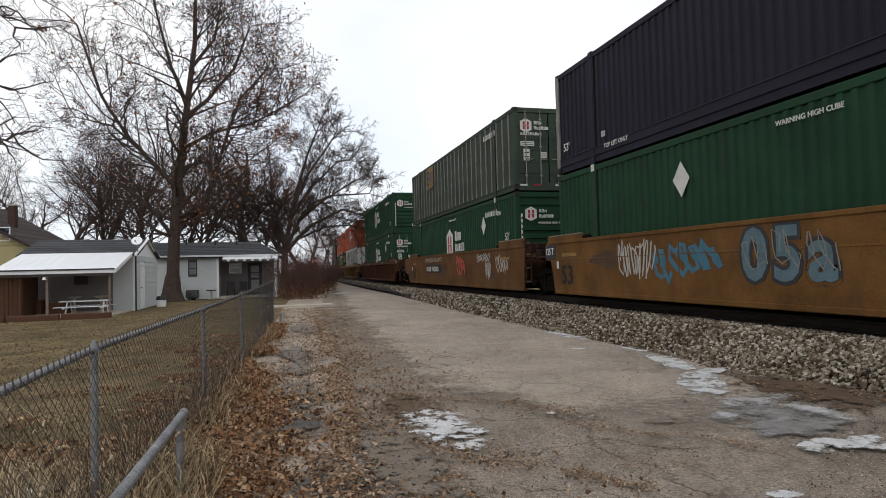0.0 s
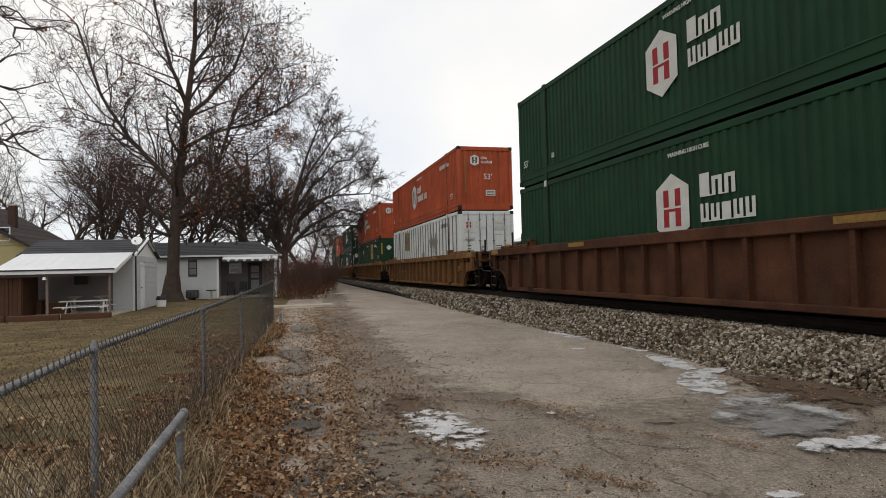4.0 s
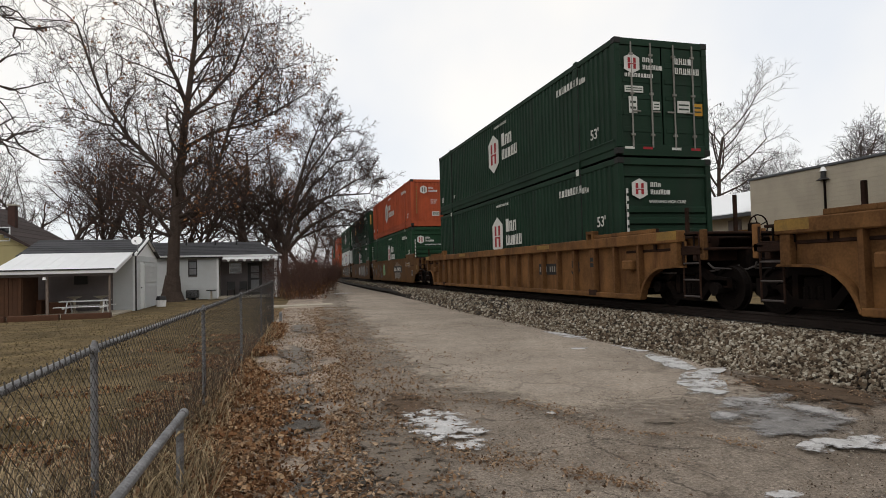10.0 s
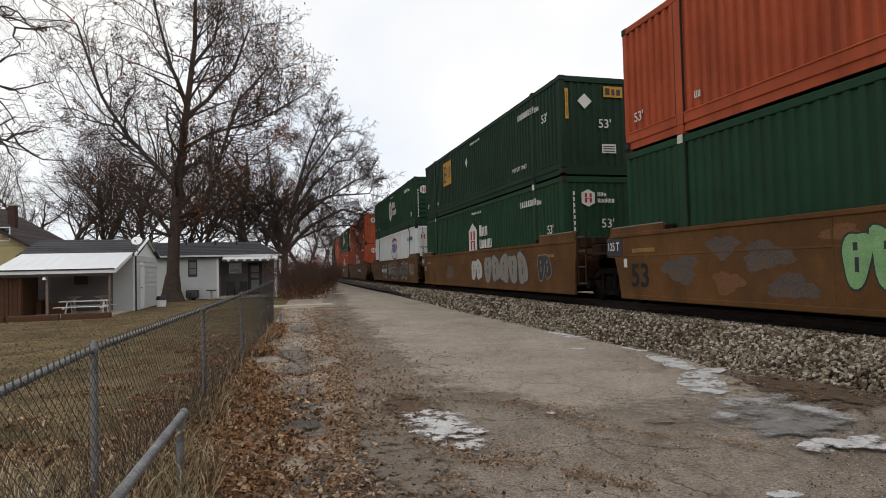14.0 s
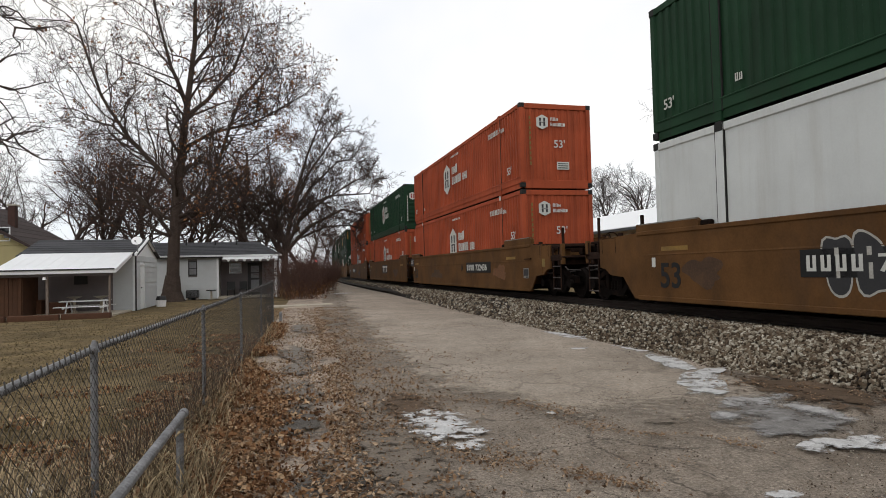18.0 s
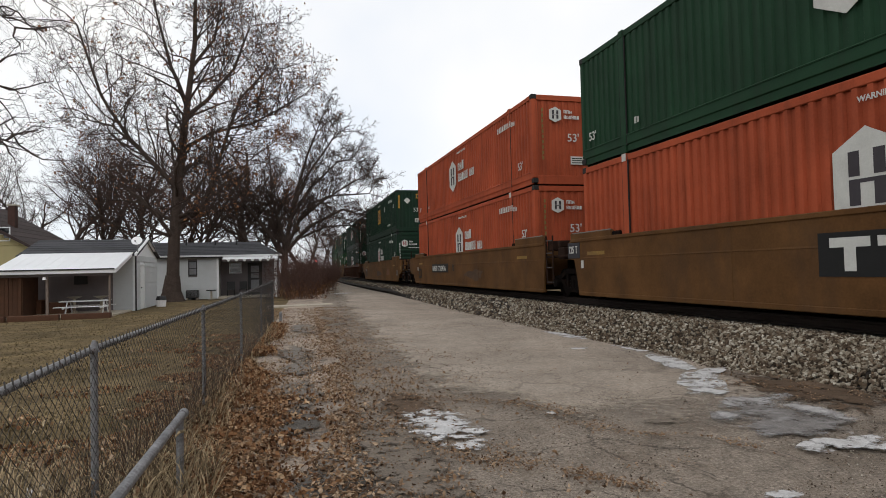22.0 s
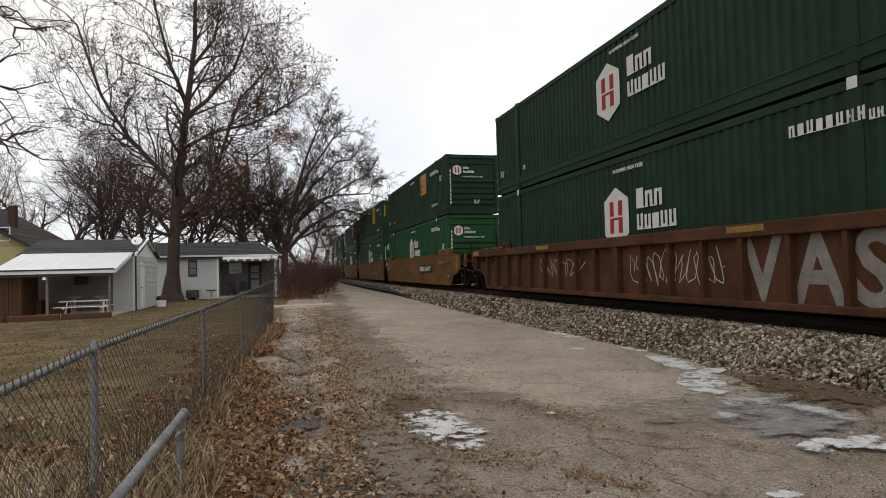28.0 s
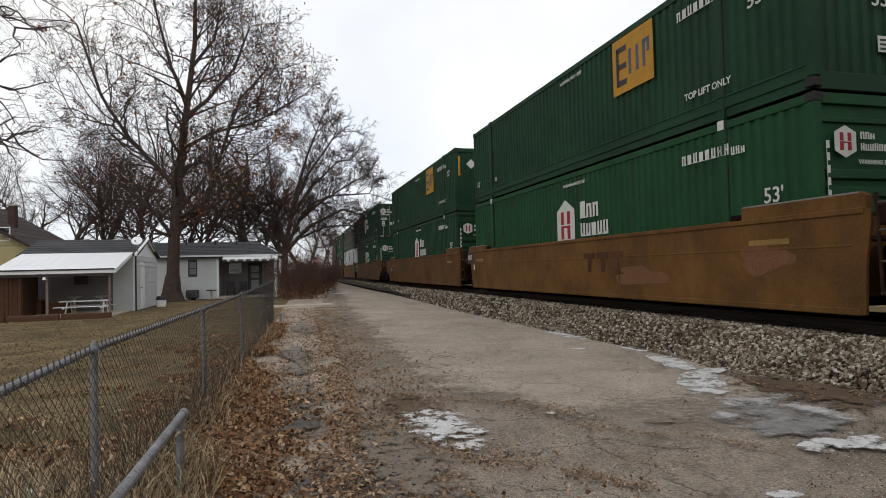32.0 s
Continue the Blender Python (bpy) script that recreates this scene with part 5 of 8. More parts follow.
M_TWIG_GREY = mat("grey_brown_twigs", (0.085, 0.075, 0.072), 0.95, 0, 0.3, 1, 20, 0, spec=0.1)
M_DEADLEAF = mat("clinging_brown_leaves", (0.17, 0.082, 0.038), 0.9, 0, 0.6, 2, 30, 0, island=0.6, spec=0.1)


TWIG_R = [0.006]


def limb(g, pts, radii, n):
    for (p, q), (r0, r1) in zip(zip(pts, pts[1:]), zip(radii, radii[1:])):
        g.tube(p, q, r0, r1, n, caps=False)


def grow(parts, tips, p, d, length, r, depth, last, rng, droop, kids, wander):
    """A branch in short bent pieces, with side branches; the finest go into the crown."""
    n = 5 if depth < 2 else 3
    pts, radii = [Vector(p)], [r]
    d = Vector(d).normalized()
    taper = 0.25 if depth == last else 0.45
    for i in range(n):
        d = (d + Vector((rng.gauss(0, wander), rng.gauss(0, wander), rng.gauss(0, wander) + droop))).normalized()
        pts.append(pts[-1] + d * length / n)
        radii.append(r * (1 - (1 - taper) * (i + 1) / n))
    limb(parts[0] if depth < 2 else parts[1], pts, radii, (9, 6, 4, 3, 3)[min(depth, 4)])
    if depth == last:
        tips.append(pts[-1])
        return
    for k in range(kids[depth]):
        t = (k + 0.6 + 0.4 * rng.random()) / kids[depth]
        t = 0.25 + 0.75 * t if depth else 0.3 + 0.7 * t
        i = min(int(t * n), n - 1)
        f = t * n - i
        q = pts[i].lerp(pts[i + 1], min(f, 1))
        axis_ = (pts[i + 1] - pts[i]).normalized()
        side = axis_.cross(Vector((rng.gauss(0, 1), rng.gauss(0, 1), rng.gauss(0, 1)))).normalized()
        ang = radians(rng.uniform(28, 62))
        nd = axis_ * math.cos(ang) + side * math.sin(ang)
        grow(parts, tips, q, nd, length * rng.uniform(0.42, 0.68) * (1.05 - 0.35 * t), max(radii[i] * rng.uniform(0.4, 0.6), TWIG_R[0]), depth + 1, last, rng, droop, kids, wander)


def tree(label, h, r, seed, kids=(9, 6, 5, 4), last=4, droop=0.03, wander=0.16, twig=None, lean=(0, 0), guides=(), leaves=0, min_r=0.012, m=None, group="bare trees", reps=2):
    """A bare tree at the origin. guides: main limbs as (list of points, start radius, end radius)."""
    TWIG_R[0] = min_r
    rng = random.Random(seed)
    t = root("tree", label, "tree", group, m)
    wood, crown, tips = G(), G(), []
    if guides:
        for pts, r0, r1 in guides:
            fine = [Vector(p) for p in pts]
            path = []
            for a, b in zip(fine, fine[1:]):
                for k in range(3):
                    path.append(a.lerp(b, k / 3) + Vector((rng.gauss(0, r1 * 0.3), rng.gauss(0, r1 * 0.3), 0)) * (0.4 if r0 > 0.3 else 1.0))
            path.append(fine[-1])
            radii = [r0 + (r1 - r0) * k / (len(path) - 1) for k in range(len(path))]
            limb(wood, path, radii, 10)
            for k in range(2, len(path)):
                if path[k].z < h * 0.16:
                    continue
                for rep in range(reps):
                    ax = (path[k] - path[k - 1]).normalized()
                    side = ax.cross(Vector((rng.gauss(0, 1), rng.gauss(0, 1), rng.gauss(0, 1)))).normalized()
                    ang = radians(rng.uniform(35, 65))
                    grow((wood, crown), tips, path[k], ax * math.cos(ang) + side * math.sin(ang) + Vector((0, 0, 0.2)), h * rng.uniform(0.10, 0.24), max(radii[k] * 0.42, 0.036), 1, last, rng, droop, kids, wander)
    else:
        grow((wood, crown), tips, (0, 0, -0.2), (lean[0], lean[1], 1), h * 0.8, r, 0, last, rng, droop, kids, wander)
        # root flare
        wood.tube((0, 0, -0.2), (lean[0] * 0.4, lean[1] * 0.4, 0.5), r * 1.45, r * 0.98, 9, caps=False)
    if guides:
        r0 = guides[0][1]
        for z0, z1, a, b in ((-0.3, 0.15, 2.3, 1.75), (0.15, 0.6, 1.75, 1.35), (0.6, 1.6, 1.35, 1.02)):
            wood.tube((0, 0, z0), (0.04 * z1, 0, z1), r0 * a, r0 * b, 10, caps=False)
    part("trunk", wood, M_BARK, t)
    part("crown", crown, twig or M_TWIG, t)
    if leaves and tips:
        right = [p for p in tips if p.x > 1.0] or tips
        base = [(tips if rng.random() < 0.28 else right)[rng.randrange(len(right))] for _ in range(leaves)]
        pts = [(p.x + rng.gauss(0, 0.25), p.y + rng.gauss(0, 0.25), p.z + rng.gauss(0, 0.25)) for p in base]
        scatter("leaves", LEAF_V, LEAF_F, pts, [rng.uniform(0.06, 0.13) for _ in pts], M_DEADLEAF, "sparse brown leaves that still cling", parent=t)
    return t
# the large tree before the bungalow
BX, BY = -6.2, 41.0
main = [
    ([(0, 0, -0.3), (0.1, 0, 2.5), (0.35, 0, 6.5), (0.6, 0, 9.0), (1.0, 0.2, 12.5), (1.45, 0.3, 16.5), (1.6, 0.3, 21.0)], 0.42, 0.08),
    ([(0.45, 0, 7.0), (-0.8, -0.4, 8.4), (-2.2, -0.8, 10.0), (-3.6, -1.2, 12.4), (-4.8, -1.4, 16.5)], 0.17, 0.05),
    ([(-1.6, -0.6, 9.3), (-3.4, 0.6, 11.0), (-5.6, 1.2, 11.6)], 0.1, 0.03),
    ([(0.1, 0, 5.0), (-1.8, 0.4, 6.2), (-3.6, 0.6, 6.4)], 0.12, 0.04),
    ([(1.0, 0.1, 12.4), (0.2, -0.8, 14.5), (-0.7, -1.4, 18.5)], 0.15, 0.05),
    ([(0.95, 0.1, 11.6), (2.2, 0.6, 13.0), (3.8, 1.0, 15.2), (4.8, 1.0, 18.0)], 0.15, 0.05),
    ([(0.35, 0, 4.9), (1.8, -0.6, 5.6), (2.6, -1.0, 7.6), (3.4, -1.2, 10.2), (4.3, -1.4, 12.6), (6.0, -1.4, 14.6)], 0.17, 0.05),
    ([(1.4, 0.2, 15.0), (2.6, 0.8, 17.0), (3.2, 1.0, 20.5)], 0.12, 0.04),
    ([(0.7, 0.1, 9.6), (2.6, -0.4, 10.6), (5.0, -0.6, 11.2), (7.2, -0.6, 12.6)], 0.12, 0.04),
]
big = tree("tall bare sycamore with a few brown leaves clinging", 20, 0.6, 21, kids=(6, 6, 5, 3), last=4, guides=main, leaves=5200, wander=0.2, min_r=0.014, m=pose(BX, BY, GROUND))
bare = tree("bare winter tree with a dense brown crown", 15, 0.26, 31, kids=(14, 8, 6, 2), leaves=160, min_r=0.011, twig=M_TWIG_RED, m=pose(-16.0, 64, GROUND))
bare_b = tree("bare winter tree with a spreading crown", 14, 0.24, 32, kids=(14, 8, 6, 2), leaves=120, min_r=0.011, wander=0.2, twig=M_TWIG_RED, m=pose(-11.0, 62, GROUND))
bare_c = tree("slender bare winter tree", 13, 0.2, 33, kids=(14, 7, 5, 3), min_r=0.012, wander=0.14, twig=M_TWIG, m=pose(-21.0, 68, GROUND))
spread_main = [
    ([(0, 0, -0.3), (0.1, 0, 2.0), (0.2, 0, 4.2)], 0.40, 0.30),
    ([(0.1, 0, 3.6), (1.6, 0, 6.8), (4.4, 0, 9.0), (8.4, 0.2, 9.3)], 0.22, 0.05),
    ([(0.2, 0, 4.0), (0.9, 0.4, 8.0), (2.4, 0.6, 13.0), (3.8, 0.6, 16.6)], 0.22, 0.05),
    ([(0.1, 0, 3.4), (2.4, -0.4, 6.0), (5.6, -0.8, 7.6), (8.2, -0.8, 6.8)], 0.2, 0.05),
    ([(0.2, 0, 4.0), (-0.9, 0.3, 8.5), (-1.2, 0.4, 13.5)], 0.22, 0.05),
    ([(1.6, 0, 4.9), (4.0, 0.6, 6.0), (6.4, 0.8, 6.2), (8.4, 0.8, 5.6)], 0.13, 0.04),
    ([(0.5, 0, 6.4), (2.6, 1.0, 9.8), (5.4, 1.4, 12.6), (6.8, 1.4, 12.9)], 0.18, 0.04),
    ([(0.7, 0, 7.4), (2.4, -0.6, 11.0), (4.4, -0.8, 13.8), (5.2, -0.8, 15.2)], 0.16, 0.04),
    ([(1.2, 0, 6.2), (3.6, 0.3, 8.4), (7.0, 0.4, 10.6), (8.2, 0.4, 10.9)], 0.14, 0.04),
    ([(0.1, 0, 3.0), (-1.2, -0.4, 5.2), (-3.4, -0.6, 8.0), (-4.6, -0.6, 10.4)], 0.24, 0.06),
]
spread = tree("bare tree with wide spreading branches over the lane", 13.5, 0.34, 34, kids=(5, 6, 5, 3), guides=spread_main, wander=0.2, min_r=0.018, leaves=700, reps=3, m=pose(0.8, 60, GROUND))
for src, x, y, turn in ((bare_c, -6.8, 60, 80), (bare_c, -1.6, 66, 200), (bare_b, -10.0, 58, 260), (bare, -12.6, 65, 70), (bare_c, -18.5, 60, 130), (bare_c, -27, 74, 40), (bare, -9.4, 70, 300), (bare_c, -13.5, 72, 20),
                        (bare, 1.5, 80, 170), (bare_b, 4.6, 92, 60), (bare_c, -4.6, 76, 210), (bare_c, 9, 118, 60),
                        (bare_b, 11.5, 140, 90), (bare, 16, 170, 30)):
    copy_thing(src, pose(x, y, GROUND, 0, 0, turn))
leafy = tree("bare tree with many brown leaves still on", 19, 0.28, 36, kids=(12, 6, 5, 3), leaves=4200, min_r=0.013, twig=M_TWIG_RED, wander=0.18, m=pose(-1.2, 57, GROUND))
for src, x, y, turn in ((bare_b, 3.0, 72, 200), (bare_c, -8.6, 63, 170), (bare_c, -4.8, 62, 110), (bare_c, -14.0, 60, 40)):
    copy_thing(src, pose(x, y, GROUND, 0, 0, turn))
frosty = tree("tall bare grey-brown tree behind the store building", 22, 0.34, 41, kids=(14, 8, 6, 3), twig=M_TWIG_GREY, wander=0.15, min_r=0.02, m=pose(53, 65, GROUND), group="trees across the track")
frosty_b = tree("bare spreading tree behind the block building", 18.5, 0.32, 42, kids=(14, 8, 6, 3), twig=M_TWIG_GREY, wander=0.2, min_r=0.02, m=pose(67, 58, GROUND), group="trees across the track")
for src, x, y, turn, k in ((frosty_b, 60, 60, 90, 0.78), (frosty, 60, 66, 50, 0.66), (frosty_b, 53, 78, 140, 0.85), (frosty_b, 56, 92, 200, 0.9), (frosty_b, 75, 55, 80, 0.95), (frosty, 45, 90, 100, 0.62)):
    copy_thing(src, pose(x, y, GROUND, 0, 0, turn) @ Matrix.Diagonal((k, k, k, 1)))
# a nearer tree whose boughs reach in from the side
side_main = [
    ([(0, 0, -0.3), (0.1, 0, 3.0), (0.2, 0, 7.0), (0.1, 0, 12.0)], 0.4, 0.12),
    ([(0.2, 0, 5.2), (1.6, 0, 6.6), (2.9, 0.1, 6.9), (4.0, 0.2, 6.5)], 0.045, 0.012),
    ([(0.2, 0, 8.6), (1.6, 0, 11.4), (2.8, 0.1, 11.8), (3.9, 0.2, 10.8)], 0.06, 0.015),
    ([(0.2, 0, 7.0), (1.8, 0, 8.8), (3.4, 0.1, 8.6)], 0.04, 0.012),
]
tree("bare tree with drooping boughs at the yard's edge", 10, 0.4, 51, kids=(6, 4, 4, 3), guides=side_main, droop=-0.03, wander=0.25, min_r=0.0042, twig=M_TWIG_GREY, m=pose(-12.9, 25, GROUND))
# brush by the end of the bungalow
TWIG_R[0] = 0.007
bush = root("leafless_shrub", "dense leafless reddish-brown shrub beside the lane", "shrub", m=pose(1.75, 37.5, GROUND))
rb, wood, crown, tips = random.Random(61), G(), G(), []
for i in range(46):
    a = rb.random() * 6.28
    grow((wood, crown), tips, (rb.gauss(0, 0.5), rb.gauss(0, 0.5), 0), (math.cos(a) * 0.3, math.sin(a) * 0.3, 1), rb.uniform(1.4, 2.7), 0.018, 2, 4, rb, 0.02, (0, 0, 6, 4), 0.18)
part("crown", crown, M_TWIG_RED, bush)
scatter("leaves", LEAF_V, LEAF_F, [(rb.gauss(0, 0.7), rb.gauss(0, 0.6), abs(rb.gauss(0, 0.5)) + 0.03) for _ in range(900)], [rb.uniform(0.03, 0.06) for _ in range(900)], M_DEADLEAF, "dead brown leaves caught in the stems", parent=bush)
for x, y, turn in ((2.6, 44, 70), (0.9, 41, 150), (3.4, 50, 200), (4.6, 60, 20), (6.4, 74, 120), (8.4, 90, 10), (11, 110, 10), (-1, 53, 20), (15, 140, 20), (-12.5, 53, 20), (-9, 54, 90), (2.2, 47, 300)):
    copy_thing(bush, pose(x, y, GROUND, 0, 0, turn))
# ---------------------------------------------------------------- the train
CL, CW, CH = 16.15, 1.295, 2.9
MOVERS = []
FACE_NEAR = pose(0, 0, 0, 0, 0, -90)


def corrugated(y0, y1, z0, z1, x, depth, period, out):
    """A folded steel sheet along y; out is -1 or 1, the side that it faces."""
    g, n = G(), int((y1 - y0) / period)
    step, ring = (y1 - y0) / n, []
    for i in range(n):
        y = y0 + i * step
        ring += [(y, 0), (y + step * 0.38, 0), (y + step * 0.5, depth), (y + step * 0.88, depth)]
    ring.append((y1, 0))
    for (ya, da), (yb, db) in zip(ring, ring[1:]):
        p = [(x - out * da, ya, z0), (x - out * db, yb, z0), (x - out * db, yb, z1), (x - out * da, ya, z1)]
        g.face(p if out > 0 else p[::-1])
    # closing strips at the foot and the head of the sheet
    for z in (z0, z1):
        g.face([(x - out * depth, y0, z), (x - out * depth, y1, z), (x, y1, z), (x, y0, z)])
    return g


def end_wave(z0, z1, y, depth, period):
    g, x0, x1 = G(), -CW + 0.12, CW - 0.12
    n = int((x1 - x0) / period)
    step, ring = (x1 - x0) / n, []
    for i in range(n):
        x = x0 + i * step
        ring += [(x, 0), (x + step * 0.38, 0), (x + step * 0.5, depth), (x + step * 0.88, depth)]
    ring.append((x1, 0))
    for (xa, da), (xb, db) in zip(ring, ring[1:]):
        g.face([(xa, y + da, z0), (xb, y + db, z0), (xb, y + db, z1), (xa, y + da, z1)])
    return g


M_OLIVE = mat("faded_olive_yellow_vinyl", (0.17, 0.115, 0.03), 0.7, 0, 0.25, 3, 40, 0.0)
M_SLATE = mat("slate_blue_vinyl", (0.06, 0.06, 0.11), 0.6, 0, 0.15, 3, 40, 0.0)
CONTAINERS = {}
COLOUR = {"green": (M_GREEN, "dark green"), "bright": (M_GREEN_LIT, "bright green"), "deep": (M_GREEN_DARK, "weathered dark green"),
          "orange": (M_ORANGE, "faded orange-red"), "navy": (M_NAVY, "dark navy blue"), "white": (M_WHITE, "dirty white"),
          "grey": (M_GREYGREEN, "faded grey-green")}


def container(style, colour, end, m):
    """A 53-foot container at m: near end at y = 0, length along +y. style: corr, rib or sheet; end: wave, ridge or doors."""
    key = (style, colour, end)
    if key in CONTAINERS:
        return copy_thing(CONTAINERS[key], m)
    paint, words = COLOUR[colour]
    look_of = {"corr": "corrugated steel", "rib": "aluminium with grey vertical posts", "sheet": "smooth-sided plate"}[style]
    c = root("container", f"{words} 53-foot {look_of} freight container", "container", "containers on the train", m)
    for s in (-1, 1):
        x = s * CW
        if style == "corr":
            part("side_panel", corrugated(0.14, CL - 0.14, 0.40, 2.72, x - s * 0.012, 0.05 if colour == "orange" else 0.034, 0.24, s), paint, c)
        else:
            part("side_panel", G().box(*sorted((x - s * 0.03, x - s * 0.06)), 0.14, CL - 0.14, 0.24, 2.74), paint, c)
        if style == "rib":
            post = G().box(*sorted((x - s * 0.03, x)), -0.045, 0.045, 0.22, 2.74, 0.006).mesh("post", M_POST)
            for i in range(26):
                part("post", post, None, c, at=pose(0, 0.5 + i * (CL - 1.0) / 25, 0))
        low = 0.40 if style == "corr" else 0.24
        part("bottom_rail", G().prism([(x - s * 0.07, 0.04), (x - s * 0.028, 0.04), (x - s * 0.028, 0.19), (x, 0.21), (x, low), (x - s * 0.07, low)], "y", 0.1, CL - 0.1), paint, c)
        if style == "corr":
            part("rail_lip", G().prism([(x - s * 0.02, 0.40), (x + s * 0.016, 0.40), (x + s * 0.016, 0.415), (x - s * 0.02, 0.44)], "y", 0.16, CL - 0.16), paint, c)
        part("top_rail", G().box(*sorted((x, x - s * 0.07)), 0.1, CL - 0.1, 2.72, 2.87, 0.015), paint, c)
        for y in (8.075 - 6.096, 8.075 + 6.096):
            part("stacking_post", G().box(*sorted((x + s * 0.016, x - s * 0.05)), y - 0.1, y + 0.1, 0.18, 2.72, 0.012), paint, c)
            part("post_seam", G().box(*sorted((x + s * 0.003, x - s * 0.03)), y - 0.125, y - 0.1, 0.18, 2.86).box(*sorted((x + s * 0.003, x - s * 0.03)), y + 0.1, y + 0.118, 0.18, 2.86), M_CASTING, c)
            for z in (0.0, 2.72):
                part("corner_casting", G().box(*sorted((x + s * 0.02, x - s * 0.16)), y - 0.09, y + 0.09, z, z + 0.18, 0.012), M_CASTING if style == "sheet" else paint, c)
        for y in (0.0, CL - 0.15):
            part("corner_post", G().box(*sorted((x, x - s * 0.15)), y, y + 0.15, 0.22, 2.74, 0.018), paint, c)
            for z in (0.06, 2.73):
                part("corner_casting", G().box(*sorted((x + s * 0.006, x - s * 0.17)), y - 0.006, y + 0.172, z, z + 0.15, 0.012), M_CASTING, c)
    roof = G()
    for i in range(40):
        y = 0.1 + i * (CL - 0.2) / 40
        roof.box(-CW + 0.05, CW - 0.05, y, y + (CL - 0.2) / 40 * 0.6, 2.80, 2.85)
    roof.box(-CW + 0.05, CW - 0.05, 0.1, CL - 0.1, 2.78, 2.83)
    part("roof", roof, paint, c)
    under = G().box(-CW + 0.05, CW - 0.05, 0.1, CL - 0.1, 0.18, 0.24)
    for i in range(30):
        under.box(-CW + 0.08, CW - 0.08, 0.4 + i * 0.53, 0.46 + i * 0.53, 0.10, 0.18)
    part("floor_frame", under, M_CASTING, c)
    part("rear_wall", G().box(-CW + 0.1, CW - 0.1, CL - 0.06, CL - 0.03, 0.2, 2.8), paint, c)
    part("end_sill", G().box(-CW + 0.14, CW - 0.14, 0.0, 0.08, 0.02, 0.30, 0.01), paint, c)
    part("end_sill", G().box(-CW + 0.14, CW - 0.14, CL - 0.08, CL, 0.02, 0.30, 0.01), paint, c)
    part("end_header", G().box(-CW + 0.14, CW - 0.14, 0.0, 0.08, 2.70, 2.87, 0.01), paint, c)
    if end == "wave":
        part("end_wall", end_wave(0.28, 2.72, 0.03, 0.03, 0.22), paint, c)
    elif end == "ridge":
        part("end_wall", G().box(-CW + 0.12, CW - 0.12, 0.06, 0.09, 0.28, 2.72), paint, c)
        for z in (0.45, 0.72, 0.99, 1.26, 1.53):
            part("end_ridge", G().prism([(0.06, z), (0.0, z + 0.03), (0.0, z + 0.15), (0.06, z + 0.18)], "x", -CW + 0.2, CW - 0.2), paint, c)
        part("end_beam", G().box(-CW + 0.14, CW - 0.14, 0.015, 0.06, 2.42, 2.5, 0.01), paint, c)
    else:
        for s in (-1, 1):
            leaf = part("door", G().box(*sorted((s * 0.02, s * (CW - 0.13))), 0.03, 0.07, 0.30, 2.70, 0.008), paint, c)
            for z in (0.6, 1.0, 1.4, 1.8, 2.2):
                part("door_rib", G().box(*sorted((s * 0.08, s * (CW - 0.2))), 0.016, 0.03, z, z + 0.12, 0.004), paint, leaf)
            for x in (0.32, 0.86):
                part("locking_bar", G().tube((s * x, 0.0, 0.22), (s * x, 0.0, 2.78), 0.022, n=8), M_POST, leaf, "galvanised locking bar")
                for z in (0.5, 1.5, 2.45):
                    part("bar_bracket", G().box(s * x - 0.05, s * x + 0.05, -0.03, 0.03, z, z + 0.06, 0.006), M_POST, leaf)
                part("handle", G().box(*sorted((s * x, s * (x - 0.22))), -0.03, -0.012, 1.08, 1.12, 0.004), M_POST, leaf)
            for z in (0.4, 1.0, 1.6, 2.2, 2.55):
                part("hinge", G().box(*sorted((s * (CW - 0.16), s * (CW - 0.04))), -0.005, 0.03, z, z + 0.1, 0.006), paint, leaf)
    CONTAINERS[key] = c
    return c


def letter_bars(count, height, width, rng, gap=0.25, ascend=0.0):
    """A row of plain strokes the size of a word, in the xz plane facing -y, from x = 0."""
    w, foot = width / count, height * 0.05
    under, over = [], []
    for i in range(count):
        h = height * (1 - ascend * rng.random())
        a, z = i * w, w * (1 - gap)
        st, kind = z * 0.36, rng.randrange(4)
        under.append((a, 0))
        if kind in (1, 2):
            under += [(a + st, 0), (a + st, h * (0.8 if kind == 1 else 0.4)), (a + z - st, h * (0.8 if kind == 1 else 0.4)), (a + z - st, 0)]
        under.append((a + z, 0))
        top = [(a, h)]
        if kind in (0, 2):
            top += [(a + st, h), (a + st, h * (0.2 if kind == 0 else 0.6)), (a + z - st, h * (0.2 if kind == 0 else 0.6)), (a + z - st, h)]
        top.append((a + z, h))
        over += ([(a, foot)] if i else []) + top + ([(a + z, foot)] if i < count - 1 else [])
    return G().prism(under + over[::-1], "y", -0.004, 0.0)


BARS = {}


def bars(parent, name, count, height, width, y, z, material, gap=0.25, ascend=0.0, on_end=False, x=None):
    key = (count, height, width, gap, ascend, material.name)
    if key not in BARS:
        BARS[key] = letter_bars(count, height, width, random.Random(count * 7 + int(width * 100)), gap, ascend).mesh(name, material)
    at = pose(x, -0.012, z) if on_end else pose(-CW - 0.012, y, z, 0, 0, -90)
    return part(name, BARS[key], None, parent, at=at)


def decal(parent, name, g, material, y, z, label="", proud=0.012):
    return part(name, g, material, parent, label, at=pose(-CW - proud, y, z, 0, 0, -90))


def hexagon(w, h, t=0.006):
    a, b = w / 2, h / 2
    return G().prism([(-a, -b * 0.58), (0, -b), (a, -b * 0.58), (a, b * 0.58), (0, b), (-a, b * 0.58)], "y", -t, 0)


